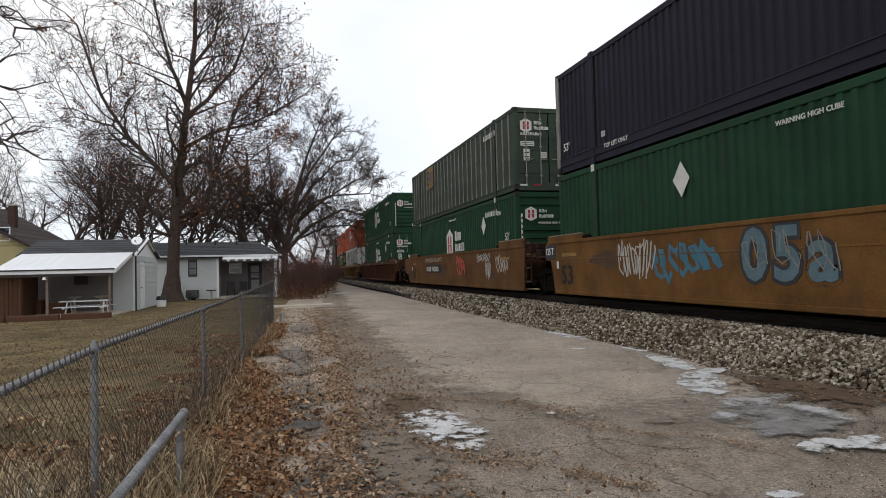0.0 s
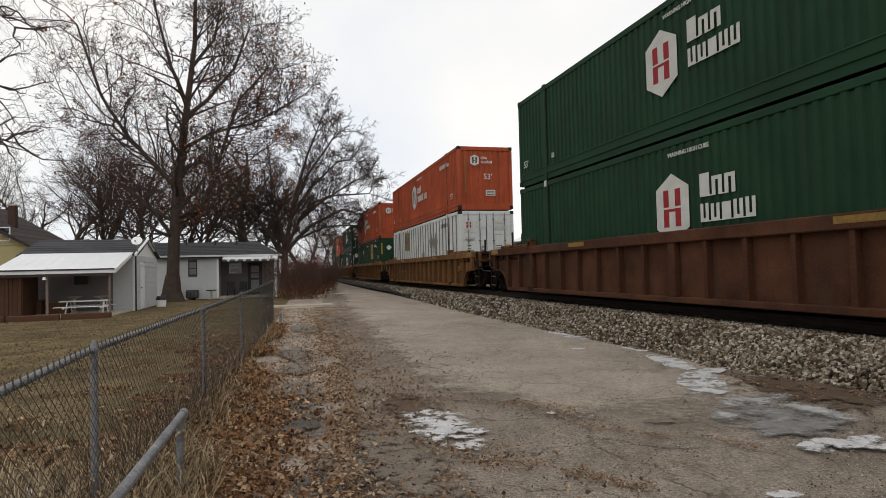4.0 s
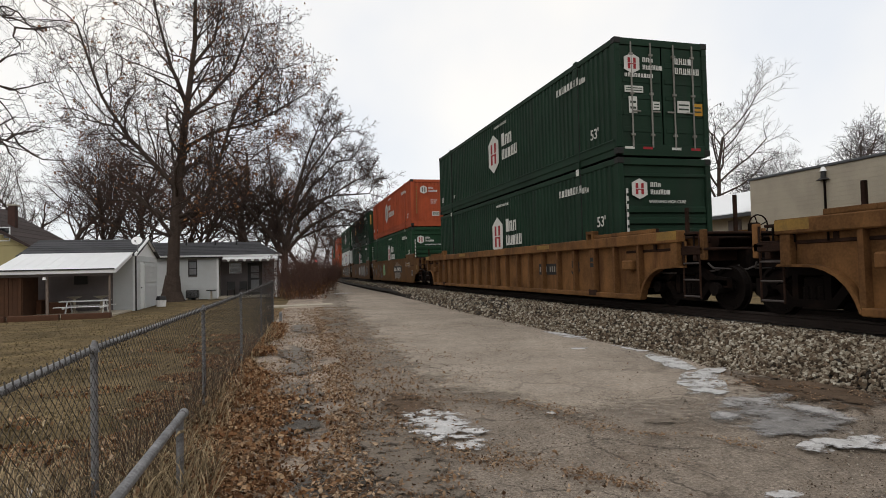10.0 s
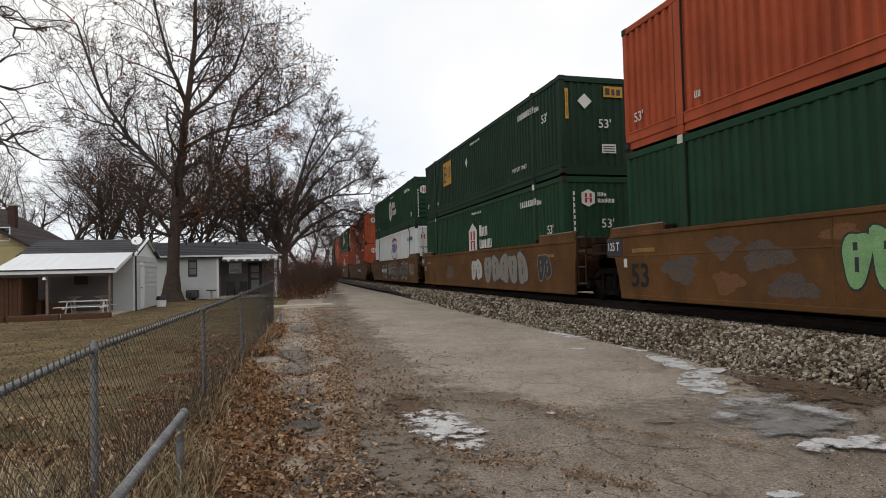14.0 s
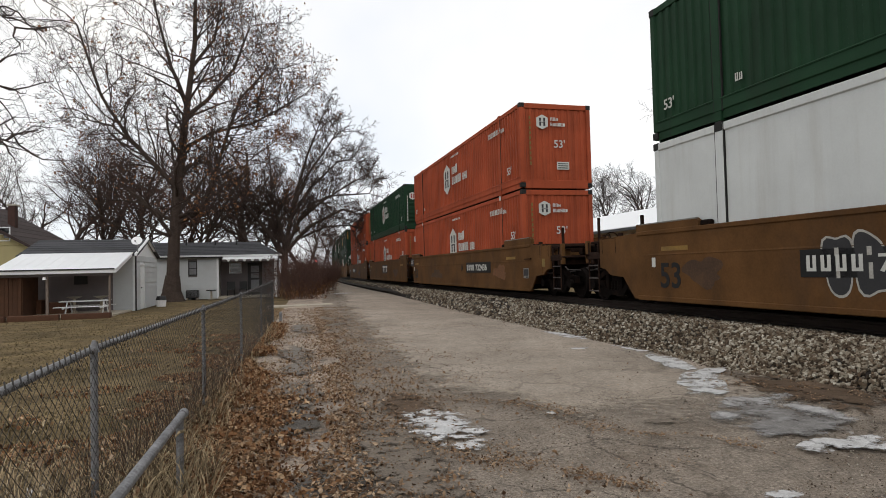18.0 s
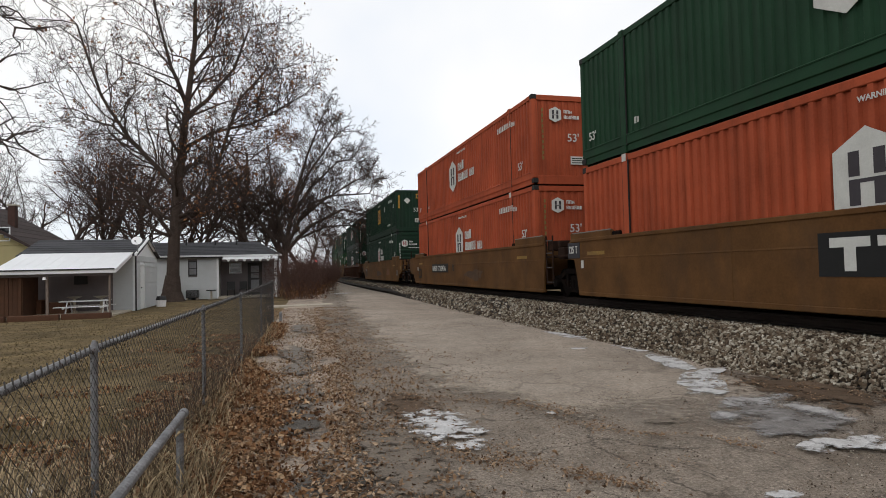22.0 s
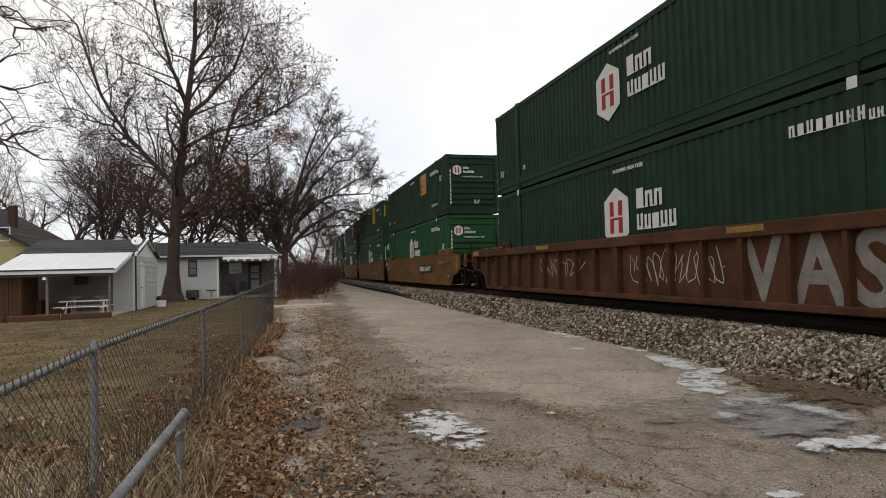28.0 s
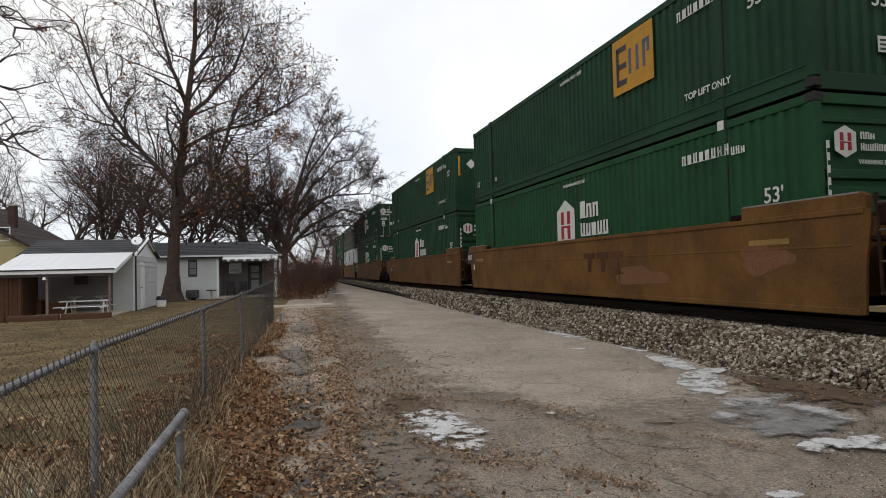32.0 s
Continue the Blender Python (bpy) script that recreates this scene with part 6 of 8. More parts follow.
def logo_h(w, h, t=0.012):
    """Two facing angle shapes inside the hexagon."""
    g = G()
    for s in (-1, 1):
        g.box(*sorted((s * w * 0.10, s * w * 0.26)), -t, -0.006, -h * 0.27, -h * 0.05)
        g.box(*sorted((s * w * 0.10, s * w * 0.26)), -t, -0.006, h * 0.02, h * 0.27)
    g.box(-w * 0.26, w * 0.26, -t, -0.006, -h * 0.05, -h * 0.01)
    return g


HEX, HEXH, HEXS, HEXHS = hexagon(1.05, 1.42), logo_h(1.05, 1.42), hexagon(0.42, 0.5), logo_h(0.42, 0.5)
SHARED = {}


def shared(name, g, material):
    key = (name, id(g), material.name)
    if key not in SHARED:
        SHARED[key] = g.mesh(name, material)
    return SHARED[key]


def hub_logo(c, y, z, hmat, one_line=False):
    """White hexagon badge with a coloured mark and a two-line word drawn as bars."""
    badge = part("badge", shared("badge", HEX, M_LETTER), None, c, "white hexagon badge", at=pose(-CW - 0.012, y, z, 0, 0, -90))
    part("badge_mark", shared("badge_mark", HEXH, hmat), None, badge)
    bars(c, "wordmark", 3, 0.46, 1.0 if not one_line else 0.9, y - 0.85, z + 0.12, M_LETTER, 0.2, 0.35)
    bars(c, "wordmark", 5, 0.36, 1.45, y - 0.85, z - 0.36, M_LETTER, 0.22, 0.15)
    if one_line:
        bars(c, "wordmark", 3, 0.36, 0.65, y - 2.5, z - 0.36, M_LETTER, 0.25, 0.2)


def end_logo(c, x, z, hmat):
    badge = part("badge", shared("badge", HEXS, M_LETTER), None, c, "small white hexagon badge", at=pose(x, -0.012, z))
    part("badge_mark", shared("badge_mark", HEXHS, hmat), None, badge)
    bars(c, "wordmark", 3, 0.12, 0.3, 0, z + 0.05, M_LETTER, 0.2, 0.3, True, x + 0.3)
    bars(c, "wordmark", 6, 0.12, 0.55, 0, z - 0.13, M_LETTER, 0.2, 0.2, True, x + 0.3)


def size_mark(c, y, z, size=0.42):
    part("size_mark", text_mesh("53'", size, M_LETTER, 0.004), None, c, "white 53 foot mark", at=pose(-CW - 0.012, y, z, 0, 0, -90))


def plate(c, y, z, w=1.6, h=1.3, faded=False):
    """A square company plate with plain dark strokes."""
    p = decal(c, "company_plate", G().box(-w / 2, w / 2, -0.006, 0, -h / 2, h / 2), M_OLIVE if faded else M_YELLOW, y, z, "orange square plate with dark marks", 0.02)
    e = G()
    for k in (0.0, 0.42, 0.86):
        e.box(-0.40 * w, -0.14 * w, -0.012, -0.006, -0.36 * h + k * 0.7 * h, -0.26 * h + k * 0.7 * h)
    e.box(-0.40 * w, -0.33 * w, -0.012, -0.006, -0.36 * h, 0.34 * h)
    part("plate_mark", e, M_DARKLOGO, p)
    n = G()
    for x in (-0.08, 0.1, 0.26):
        n.box(x * w, (x + 0.06) * w, -0.012, -0.006, -0.22 * h, 0.22 * h)
    n.box(0.26 * w, 0.42 * w, -0.012, -0.006, 0.16 * h, 0.24 * h).box(0.36 * w, 0.42 * w, -0.012, -0.006, 0.0, 0.16 * h)
    part("plate_mark", n, M_SLATE, p)


def diamond(c, y, z, k=1.0):
    decal(c, "hazard_diamond", G().prism([(-0.26 * k, 0), (0, -0.36 * k), (0.26 * k, 0), (0, 0.36 * k)], "y", -0.004, 0), M_LETTER, y, z, "pale grey diamond placard", 0.02)


def marks(c, kind, hmat, upper, i):
    """The lettering of one container; i is its car in the train."""
    if kind in ("hub", "hubline"):
        hub_logo(c, (9.0 if kind == "hubline" else 8.4) if upper else 8.2, 1.62 if upper else 1.45, hmat, kind == "hubline")
    if kind in ("emp", "emprib"):
        y0, z0 = {1: (11.7, 2.2), 3: (11.4, 2.05), 4: (4.5, 1.95), 7: (11.8, 1.9), 12: (7.7, 1.68)}.get(i, (4.7, 2.05))
        plate(c, y0, z0, *((1.6, 1.3) if kind == "emp" and i not in (7, 12, 14) else (1.35, 1.1)), faded=kind == "emprib")
    if kind == "nfi":
        for a0, a1, width, top in ((35, 150, 0.16, 1), (170, 335, 0.08, 0)):
            arc = G()
            for k in range(16):
                p = []
                for q in (k, k + 1):
                    a, w = radians(a0 + (a1 - a0) * q / 16), 0.015 + width * math.sin(math.pi * (q + 0.4) / 17)
                    p.append(((math.cos(a) * 1.35, math.sin(a) * 0.75), (math.cos(a) * (1.35 - w), math.sin(a) * (0.75 - w))))
                arc.prism([p[0][0], p[1][0], p[1][1], p[0][1]], "y", -0.004, 0)
            decal(c, "red_arc", arc, M_RED, 7.1, 1.78, "red curved stroke", 0.0)
        bars(c, "wordmark", 3, 0.56, 1.3, 7.95, 1.55, M_REDBLUE, 0.22, 0.0)
        decal(c, "red_emblem", G().prism([(-0.15, 0.3), (0, 0.1), (0.15, 0.3), (0.05, -0.2), (-0.05, -0.2)], "y", -0.004, 0), M_RED, 6.35, 1.85, "small red emblem", 0.0)
        bars(c, "serial_number", 10, 0.22, 1.5, 2.4, 2.1, M_DARKLOGO, 0.3, 0.1)
        part("lettering", text_mesh("INTERMODAL", 0.26, M_DARKLOGO, 0.004), None, c, "dark word below the emblem", at=pose(-CW - 0.002, 8.0, 0.86, 0, 0, -90))
    if kind not in ("nfi", "emprib"):
        if upper:
            size_mark(c, 1.25, 1.75 if kind == "emp" else 0.62, 0.36)
        else:
            size_mark(c, 1.05, 1.28, 0.36)
        size_mark(c, 15.75, 0.62, 0.3)
        bars(c, "serial_number", 8, 0.2, 1.35, 3.1, 2.25 if kind != "emp" or upper else 2.3, M_LETTER, 0.35, 0.1)
        part("lettering", text_mesh("WARNING HIGH CUBE", 0.12, M_LETTER, 0.002), None, c, "small white warning notice", at=pose(-CW - 0.012, 8.3, 2.5, 0, 0, -90))
        bars(c, "notice", 3, 0.15, 0.36, 1.75, 2.22, M_LETTER, 0.3, 0.2)
        bars(c, "notice", 2, 0.16, 0.2, 13.7, 0.6, M_LETTER, 0.3, 0.2)
    if kind == "diamond":
        diamond(c, 10.7, 2.0)
    if i in (1, 2) and not upper:
        diamond(c, 3.3, 1.95)
    if i == 4 and not upper:
        diamond(c, 10.73, 2.08, 0.8)
    if kind == "emprib":
        bars(c, "serial_number", 8, 0.2, 1.35, 3.1, 2.3, M_DARKLOGO if i == 3 else M_LETTER, 0.35, 0.1)
        if i == 3:
            for y, z, w, h in ((5.3, 1.6, 0.5, 0.65), (4.4, 1.55, 0.5, 0.65), (7.2, 1.0, 0.35, 0.5)):
                decal(c, "scuff", G().prism([(math.cos(a) * w * (0.7 + 0.3 * math.sin(a * 3)), math.sin(a) * h * (0.8 + 0.2 * math.cos(a * 4))) for a in [k * 0.5236 for k in range(12)]], "y", -0.003, 0), M_POST, y, z, "worn grey scuff", -0.028)
    if kind == "emp" and upper:
        diamond(c, 8.8 if i == 7 else 4.9, 1.9 if i == 7 else 2.0, 0.6) if i in (7, 12) else None
        part("lettering", text_mesh("TOP LIFT ONLY", 0.18, M_LETTER, 0.004), None, c, "white lifting notice", at=pose(-CW - 0.014, 3.7 if i in (7, 12) else 2.95, 0.62, 0, 0, -90))
    if kind == "blank":
        part("corner_trim", G().box(-CW - 0.012, -CW + 0.03, CL - 0.16, CL + 0.012, 0.2, 2.8, 0.004), M_POST, c, "bare metal corner trim")
        part("lettering", text_mesh("TOP LIFT ONLY", 0.15, M_LETTER, 0.003), None, c, "white lifting notice", at=pose(-CW - 0.014, 13.6, 0.3, 0, 0, -90))
    if not upper and kind in ("hub", "hubline", "emp", "diamond"):
        for y in (8.075 - 6.096, 8.075 + 6.096):
            part("casting_plate", G().box(-CW - 0.026, -CW - 0.018, y - 0.08, y + 0.08, 2.72, 2.89).box(-CW - 0.03, -CW - 0.026, y - 0.03, y + 0.03, 2.77, 2.85), M_LETTER, c, "white-painted casting face")


def column(c, count, x, z0, z1, material, w=0.07):
    h = (z1 - z0) / count
    poly = [(x, z0), (x + w, z0)]
    for k in range(count):
        poly += [(x + w, z0 + k * h + h * 0.62), (x + w * 0.15, z0 + k * h + h * 0.62)]
        if k < count - 1:
            poly += [(x + w * 0.15, z0 + (k + 1) * h), (x + w, z0 + (k + 1) * h)]
    poly.append((x, z0 + (count - 1) * h + h * 0.62))
    part("serial_number", G().prism(poly, "y", -0.016, -0.012), material, c)


def end_marks(c, end, kind, hmat):
    if end == "wave":
        if kind == "emp":
            p = part("company_plate", G().box(0.1, 0.72, -0.012, -0.004, 2.3, 2.62), M_YELLOW, c, "small orange plate with dark marks")
            part("plate_mark", G().box(0.16, 0.3, -0.016, -0.012, 2.36, 2.56).box(0.36, 0.46, -0.016, -0.012, 2.36, 2.54).box(0.52, 0.64, -0.016, -0.012, 2.36, 2.54), M_DARKLOGO, p)
            part("hazard_diamond", G().prism([(-0.75, 2.15), (-0.52, 1.93), (-0.29, 2.15), (-0.52, 2.37)], "y", -0.012, -0.004), M_LETTER, c, "pale diamond placard")
            for x in (-1.14, 1.04):
                part("corner_strip", G().box(x, x + 0.1, -0.016, -0.008, 1.62, 2.5), M_YELLOW, c, "yellow corner stripe with dark marks")
                part("strip_mark", G().box(x + 0.03, x + 0.07, -0.019, -0.016, 1.7, 2.0).box(x + 0.03, x + 0.07, -0.019, -0.016, 2.08, 2.4), M_OLIVE, c)
            column(c, 12, 0.84, 0.9, 2.4, M_LETTER, 0.05)
        else:
            end_logo(c, -0.5, 2.25, hmat)
            column(c, 10, -0.98, 0.8, 2.5, M_OLIVE if hmat is M_DARKLOGO else M_LETTER, 0.06)
        part("size_mark", text_mesh("53'", 0.36, M_LETTER, 0.003), None, c, at=pose(-0.1, -0.006, 1.4))
        part("data_plate", G().box(0.0, 0.45, -0.012, -0.004, 0.66, 0.92), M_LETTER, c, "pale data plate with faint lines")
        for k in range(3):
            part("plate_line", G().box(0.04, 0.41, -0.016, -0.012, 0.70 + 0.07 * k, 0.73 + 0.07 * k), M_GREYGREEN, c)
    elif end == "ridge":
        end_logo(c, -0.75, 2.12, hmat)
        part("lettering", text_mesh("WARNING HIGH CUBE", 0.1, M_LETTER, 0.002), None, c, "small white warning notice", at=pose(-0.5, -0.012, 1.78))
        column(c, 9, -1.12, 0.5, 2.2, M_LETTER, 0.06)
        part("size_mark", text_mesh("53'", 0.26, M_LETTER, 0.003), None, c, at=pose(0.05, -0.012, 0.52))
    else:
        end_logo(c, -0.85, 2.25, hmat)
        bars(c, "serial_number", 4, 0.16, 0.5, 0, 2.3, M_LETTER, 0.3, 0.1, True, 0.35)
        bars(c, "serial_number", 6, 0.16, 0.72, 0, 2.06, M_LETTER, 0.3, 0.1, True, 0.35)
        bars(c, "notice", 9, 0.1, 0.8, 0, 1.92, M_LETTER, 0.3, 0.1, True, -1.05)
        for x, w, z, h, mm in ((-1.05, 0.5, 1.55, 0.16, M_LETTER), (-0.95, 0.22, 1.05, 0.4, M_LETTER), (-0.3, 0.2, 1.15, 0.2, M_LETTER), (0.4, 0.35, 1.1, 0.3, M_LETTER), (0.85, 0.26, 1.05, 0.3, M_YELLOW)):
            p = part("data_plate", G().box(x, x + w, -0.004, 0.012, z, z + h), mm, c)
            for k in range(2):
                part("plate_line", G().box(x + 0.03, x + w - 0.03, -0.008, -0.004, z + h * (0.25 + 0.35 * k), z + h * (0.38 + 0.35 * k)), M_GREYGREEN, p)
        for x in (-1.1, -0.6, 0.2, 0.75):
            part("reflector_strip", G().box(x, x + 0.26, -0.006, 0.0, 0.18, 0.24), M_RED if x in (-0.6, 0.75) else M_LETTER, c)


# --------------------------------------------------------------- well cars
SIDE = 1.395
M_STRIPE = mat("dull_yellow_marking", (0.20, 0.115, 0.022), 0.75, 0, 0.3, 3, 30, 0.05, 0.003, GRIME, 0.5, 2.0)
AXLE_R = 0.42
M_RUNG = mat("worn_rung_steel", (0.05, 0.04, 0.037), 0.7, 0.1, 0.3, 6, 40, 0.05, 0.003)
M_POSTDARK = mat("dark_grey_panel_paint", (0.022, 0.021, 0.026), 0.7, 0, 0.25, 3, 30, 0.08, 0.004)
WHEELSETS = []


def build_wheel():
    g = G()
    prof = [(0.0, 0.10), (0.16, 0.10), (0.20, 0.055), (0.34, 0.055), (0.37, 0.0), (0.42, 0.0), (0.42, 0.11), (0.445, 0.12), (0.445, 0.145), (0.36, 0.145), (0.2, 0.12), (0.0, 0.13)]
    n = 24
    for (r0, x0), (r1, x1) in zip(prof, prof[1:]):
        for i in range(n):
            a, b = 2 * math.pi * i / n, 2 * math.pi * (i + 1) / n
            p = [(x0, r0 * math.cos(a), r0 * math.sin(a)), (x1, r1 * math.cos(a), r1 * math.sin(a)),
                 (x1, r1 * math.cos(b), r1 * math.sin(b)), (x0, r0 * math.cos(b), r0 * math.sin(b))]
            g.face(p if r0 > 0.001 else p[:1] + p[1:3])
    return g


TRUCK = {}


def truck(car, y):
    """A two-axle truck under the car's end, centred at y."""
    t = part("truck", G().box(-1.05, 1.05, -0.2, 0.2, 0.05, 0.4, 0.03).box(-0.35, 0.35, -0.35, 0.35, 0.35, 0.55, 0.03), M_RUNNING, car, at=pose(0, y, 0))
    zc = RAIL + AXLE_R
    if not TRUCK:
        w = build_wheel()
        ws = G()
        base = len(ws.v)
        for s in (-1, 1):
            off = len(ws.v)
            ws.v += [(s * (0.86 - v[0]), v[1], v[2]) for v in w.v]
            ws.f += [tuple(off + i for i in (f if s < 0 else f[::-1])) for f in w.f]
        ws.tube((-0.8, 0, 0), (0.8, 0, 0), 0.08, n=10)
        for s in (-1, 1):
            ws.tube((s * 0.86, 0, 0), (s * 1.02, 0, 0), 0.1, n=10)
            for k in range(3):
                a = k * 2.094
                ws.box(*sorted((s * 1.02, s * 1.045)), math.cos(a) * 0.055 - 0.02, math.cos(a) * 0.055 + 0.02, math.sin(a) * 0.055 - 0.02, math.sin(a) * 0.055 + 0.02)
        TRUCK["wheelset"] = ws.mesh("wheelset", M_WHEEL)
        fr = G()
        poly = [(-1.12, zc + 0.02), (-1.12, zc + 0.2), (-0.7, zc + 0.24), (-0.35, zc + 0.42), (0.35, zc + 0.42), (0.7, zc + 0.24), (1.12, zc + 0.2), (1.12, zc + 0.02),
                (0.72, zc + 0.0), (0.42, zc - 0.22), (-0.42, zc - 0.22), (-0.72, zc + 0.0)]
        for a, c2 in zip(poly[1:6], poly[2:7]):
            fr.prism([a, c2, (c2[0], c2[1] - 0.15), (a[0], a[1] - 0.15)], "x", -0.06, 0.06)
        fr.prism([(-0.72, zc + 0.08), (-0.42, zc - 0.25), (0.42, zc - 0.25), (0.72, zc + 0.08), (0.56, zc + 0.12), (0.34, zc - 0.12), (-0.34, zc - 0.12), (-0.56, zc + 0.12)], "x", -0.06, 0.06)
        for k in (-1, 1):
            fr.box(-0.06, 0.06, *sorted((k * 0.24, k * 0.36)), zc - 0.14, zc + 0.3)
            fr.box(-0.06, 0.06, *sorted((k * 0.68, k * 1.12)), zc + 0.02, zc + 0.16)
        TRUCK["frame"] = fr.mesh("side_frame", M_RUNNING)
        TRUCK["cap"] = G().tube((-0.1, 0, 0), (0.1, 0, 0), 0.13, 0.11, 10).mesh("bearing_cap", M_WHEEL)
        TRUCK["spring"] = G().tube((0, 0, 0), (0, 0, 0.22), 0.06, n=8).tube((0, 0, 0.03), (0, 0, 0.06), 0.07, n=8).tube((0, 0, 0.1), (0, 0, 0.13), 0.07, n=8).tube((0, 0, 0.17), (0, 0, 0.2), 0.07, n=8).mesh("spring", M_WHEEL)
        TRUCK["shoe"] = G().box(-0.05, 0.05, -0.05, 0.05, -0.16, 0.16, 0.02).mesh("brake_shoe", M_RUNNING)
    for yy in (-0.89, 0.89):
        ws = part("wheelset", TRUCK["wheelset"], None, t, "worn steel wheels on an axle", at=pose(0, yy, zc))
        WHEELSETS.append((ws, car, y + yy, yy, zc))
        for s in (-1, 1):
            part("bearing_cap", TRUCK["cap"], None, t, at=pose(s * 1.1, yy, zc))
            part("brake_shoe", TRUCK["shoe"], None, t, at=pose(s * 0.8, yy + (0.47 if yy < 0 else -0.47), zc))
    for s in (-1, 1):
        part("side_frame", TRUCK["frame"], None, t, at=pose(s * 1.04, 0, 0))
        for k in (-0.14, 0.0, 0.14):
            part("spring", TRUCK["spring"], None, t, at=pose(s * 1.02, k, zc - 0.13))
    return t


def end_gear(car, y_end, d, paint, standalone, seed, ribbed=False):
    """Platform, sill, coupler, rails and brake gear past the well; d is -1 at the near end, 1 at the far end."""
    rng = random.Random(seed)
    reach = 3.0 if standalone else 1.5
    lad = 2.35

    def Y(v):
        return y_end + d * v

    def b(name, x0, x1, v0, v1, z0, z1, mm=paint, c=0.012, label=""):
        return part(name, G().box(x0, x1, *sorted((Y(v0), Y(v1))), z0, z1, c), mm, car, label)
    b("bulkhead", -1.2, 1.2, 0.12, 0.2, 0.1, 1.3)
    b("centre_sill", -0.32, 0.32, 0.15, reach, 0.42, 0.86, M_RUNNING, 0.02)
    b("end_platform", -1.36, 1.36, 0.3, min(reach, 2.2), 0.92, 0.98, M_GEAR)
    if standalone:
        b("cross_beam", -1.34, 1.34, 0.75, 0.95, 1.20, 1.38, M_GEAR, 0.02)
        b("cross_beam", -1.34, 1.34, 1.55, 1.72, 1.08, 1.24, M_GEAR, 0.02)
        b("walkway_grating", -1.34, 1.34, 2.0, 2.75, 1.22, 1.27, M_GEAR, 0.01)
        b("brake_cylinder_box", 0.2, 0.95, 1.0, 1.5, 0.98, 1.3, M_GEAR, 0.03)
        b("valve_box", -1.3, -0.92, 1.0, 1.42, 0.98, 1.2, M_GEAR, 0.03)
        b("valve_box", -1.18, -0.8, 2.05, 2.42, 0.92, 1.16, paint, 0.03)
        b("end_sill", -1.36, 1.36, 2.62, 2.74, 0.70, 0.92, M_GEAR)
        b("coupler", -0.14, 0.14, 2.95, 3.55, 0.5, 0.74, M_RUNNING, 0.03)
        b("draft_box", -0.42, 0.42, 2.3, 3.0, 0.36, 0.95, M_RUNNING, 0.03)
        b("crossover_step", -1.38, 1.38, 2.72, 3.0, 0.9, 0.95, M_GEAR)
        for s in (-1, 1):
            b("rail_post", *sorted((s * 1.26, s * 1.36)), 1.35, 1.45, 0.95, 1.42, M_GEAR, 0.012)
            b("rail_post", *sorted((s * 1.28, s * 1.38)), 2.86, 2.98, 0.72, 1.3, paint, 0.012)
            b("side_channel", *sorted((s * 1.3, s * 1.38)), 2.1, 2.95, 0.82, 0.98, M_GEAR, 0.015)
            b("side_apron", *sorted((s * 1.2, s * 1.24)), 0.3, 2.1, 0.62, 0.94, M_GEAR, 0.01)
            part("brake_rod", G().pipe([(s * 1.12, Y(0.4), 0.52), (s * 1.12, Y(1.6), 0.46), (s * 0.9, Y(2.6), 0.5), (s * 0.6, Y(3.0), 0.6)], 0.022), M_RUNG, car)
            part("uncoupling_lever", G().pipe([(s * 1.3, Y(2.98), 0.66), (s * 1.25, Y(3.06), 0.56), (s * 0.5, Y(3.06), 0.52), (s * 0.2, Y(3.1), 0.62)], 0.018), M_RUNG, car)
        for s in (-1, 1):
            ladder = part("ladder", G().tube((s * 1.36, Y(lad), -0.02), (s * 1.36, Y(lad), 1.25), 0.02, n=6).tube((s * 1.36, Y(lad + 0.48), -0.02), (s * 1.36, Y(lad + 0.48), 1.25), 0.02, n=6), M_GEAR, car)
            for z in (0.02, 0.34, 0.66, 0.98):
                part("rung", G().tube((s * 1.36, Y(lad), z), (s * 1.36, Y(lad + 0.48), z), 0.02, n=6), M_RUNG if z < 0.7 else M_GEAR, ladder)
            part("stanchion", G().box(s * 0.62 - 0.035, s * 0.62 + 0.035, *sorted((Y(1.5), Y(1.57))), 0.95, 2.0 + 0.15 * s, 0.006), M_GEAR, car)
            part("grab_iron", G().pipe([(s * 1.38, Y(1.5), 0.95), (s * 1.38, Y(1.5), 1.3), (s * 1.38, Y(2.1), 1.3), (s * 1.38, Y(2.1), 0.95)], 0.018), M_RUNNING, car)
        part("handrail", G().pipe([(-1.3, Y(2.6), 0.9), (-1.3, Y(2.6), 1.2), (1.3, Y(2.6), 1.2), (1.3, Y(2.6), 0.9)], 0.02), M_RUNNING, car)
        part("air_reservoir", G().tube((-0.2, Y(1.85), 1.12), (1.1, Y(1.85), 1.12), 0.14, n=14), M_GEAR, car, "dirty brown air tank on the end platform")
        part("air_hose", G().pipe([(0.4, Y(2.9), 0.62), (0.42, Y(3.2), 0.4), (0.4, Y(3.35), 0.18), (0.36, Y(3.42), 0.3)], 0.028), M_BLACK, car)
        if d < 0:
            wheel = G()
            for k in range(16):
                a, c2 = 2 * math.pi * k / 16, 2 * math.pi * (k + 1) / 16
                wheel.tube((0.75 + 0.24 * math.cos(a), Y(2.05), 1.42 + 0.24 * math.sin(a)), (0.75 + 0.24 * math.cos(c2), Y(2.05), 1.42 + 0.24 * math.sin(c2)), 0.016, n=5)
            for k in range(4):
                a = k * math.pi / 2 + 0.4
                wheel.tube((0.75, Y(2.05), 1.42), (0.75 + 0.24 * math.cos(a), Y(2.05), 1.42 + 0.24 * math.sin(a)), 0.012, n=5)
            stand = b("brake_stand", 0.62, 0.88, 1.86, 2.0, 0.95, 1.5, M_RUNNING, 0.03)
            part("brake_wheel", wheel, M_RUNNING, stand)
    else:
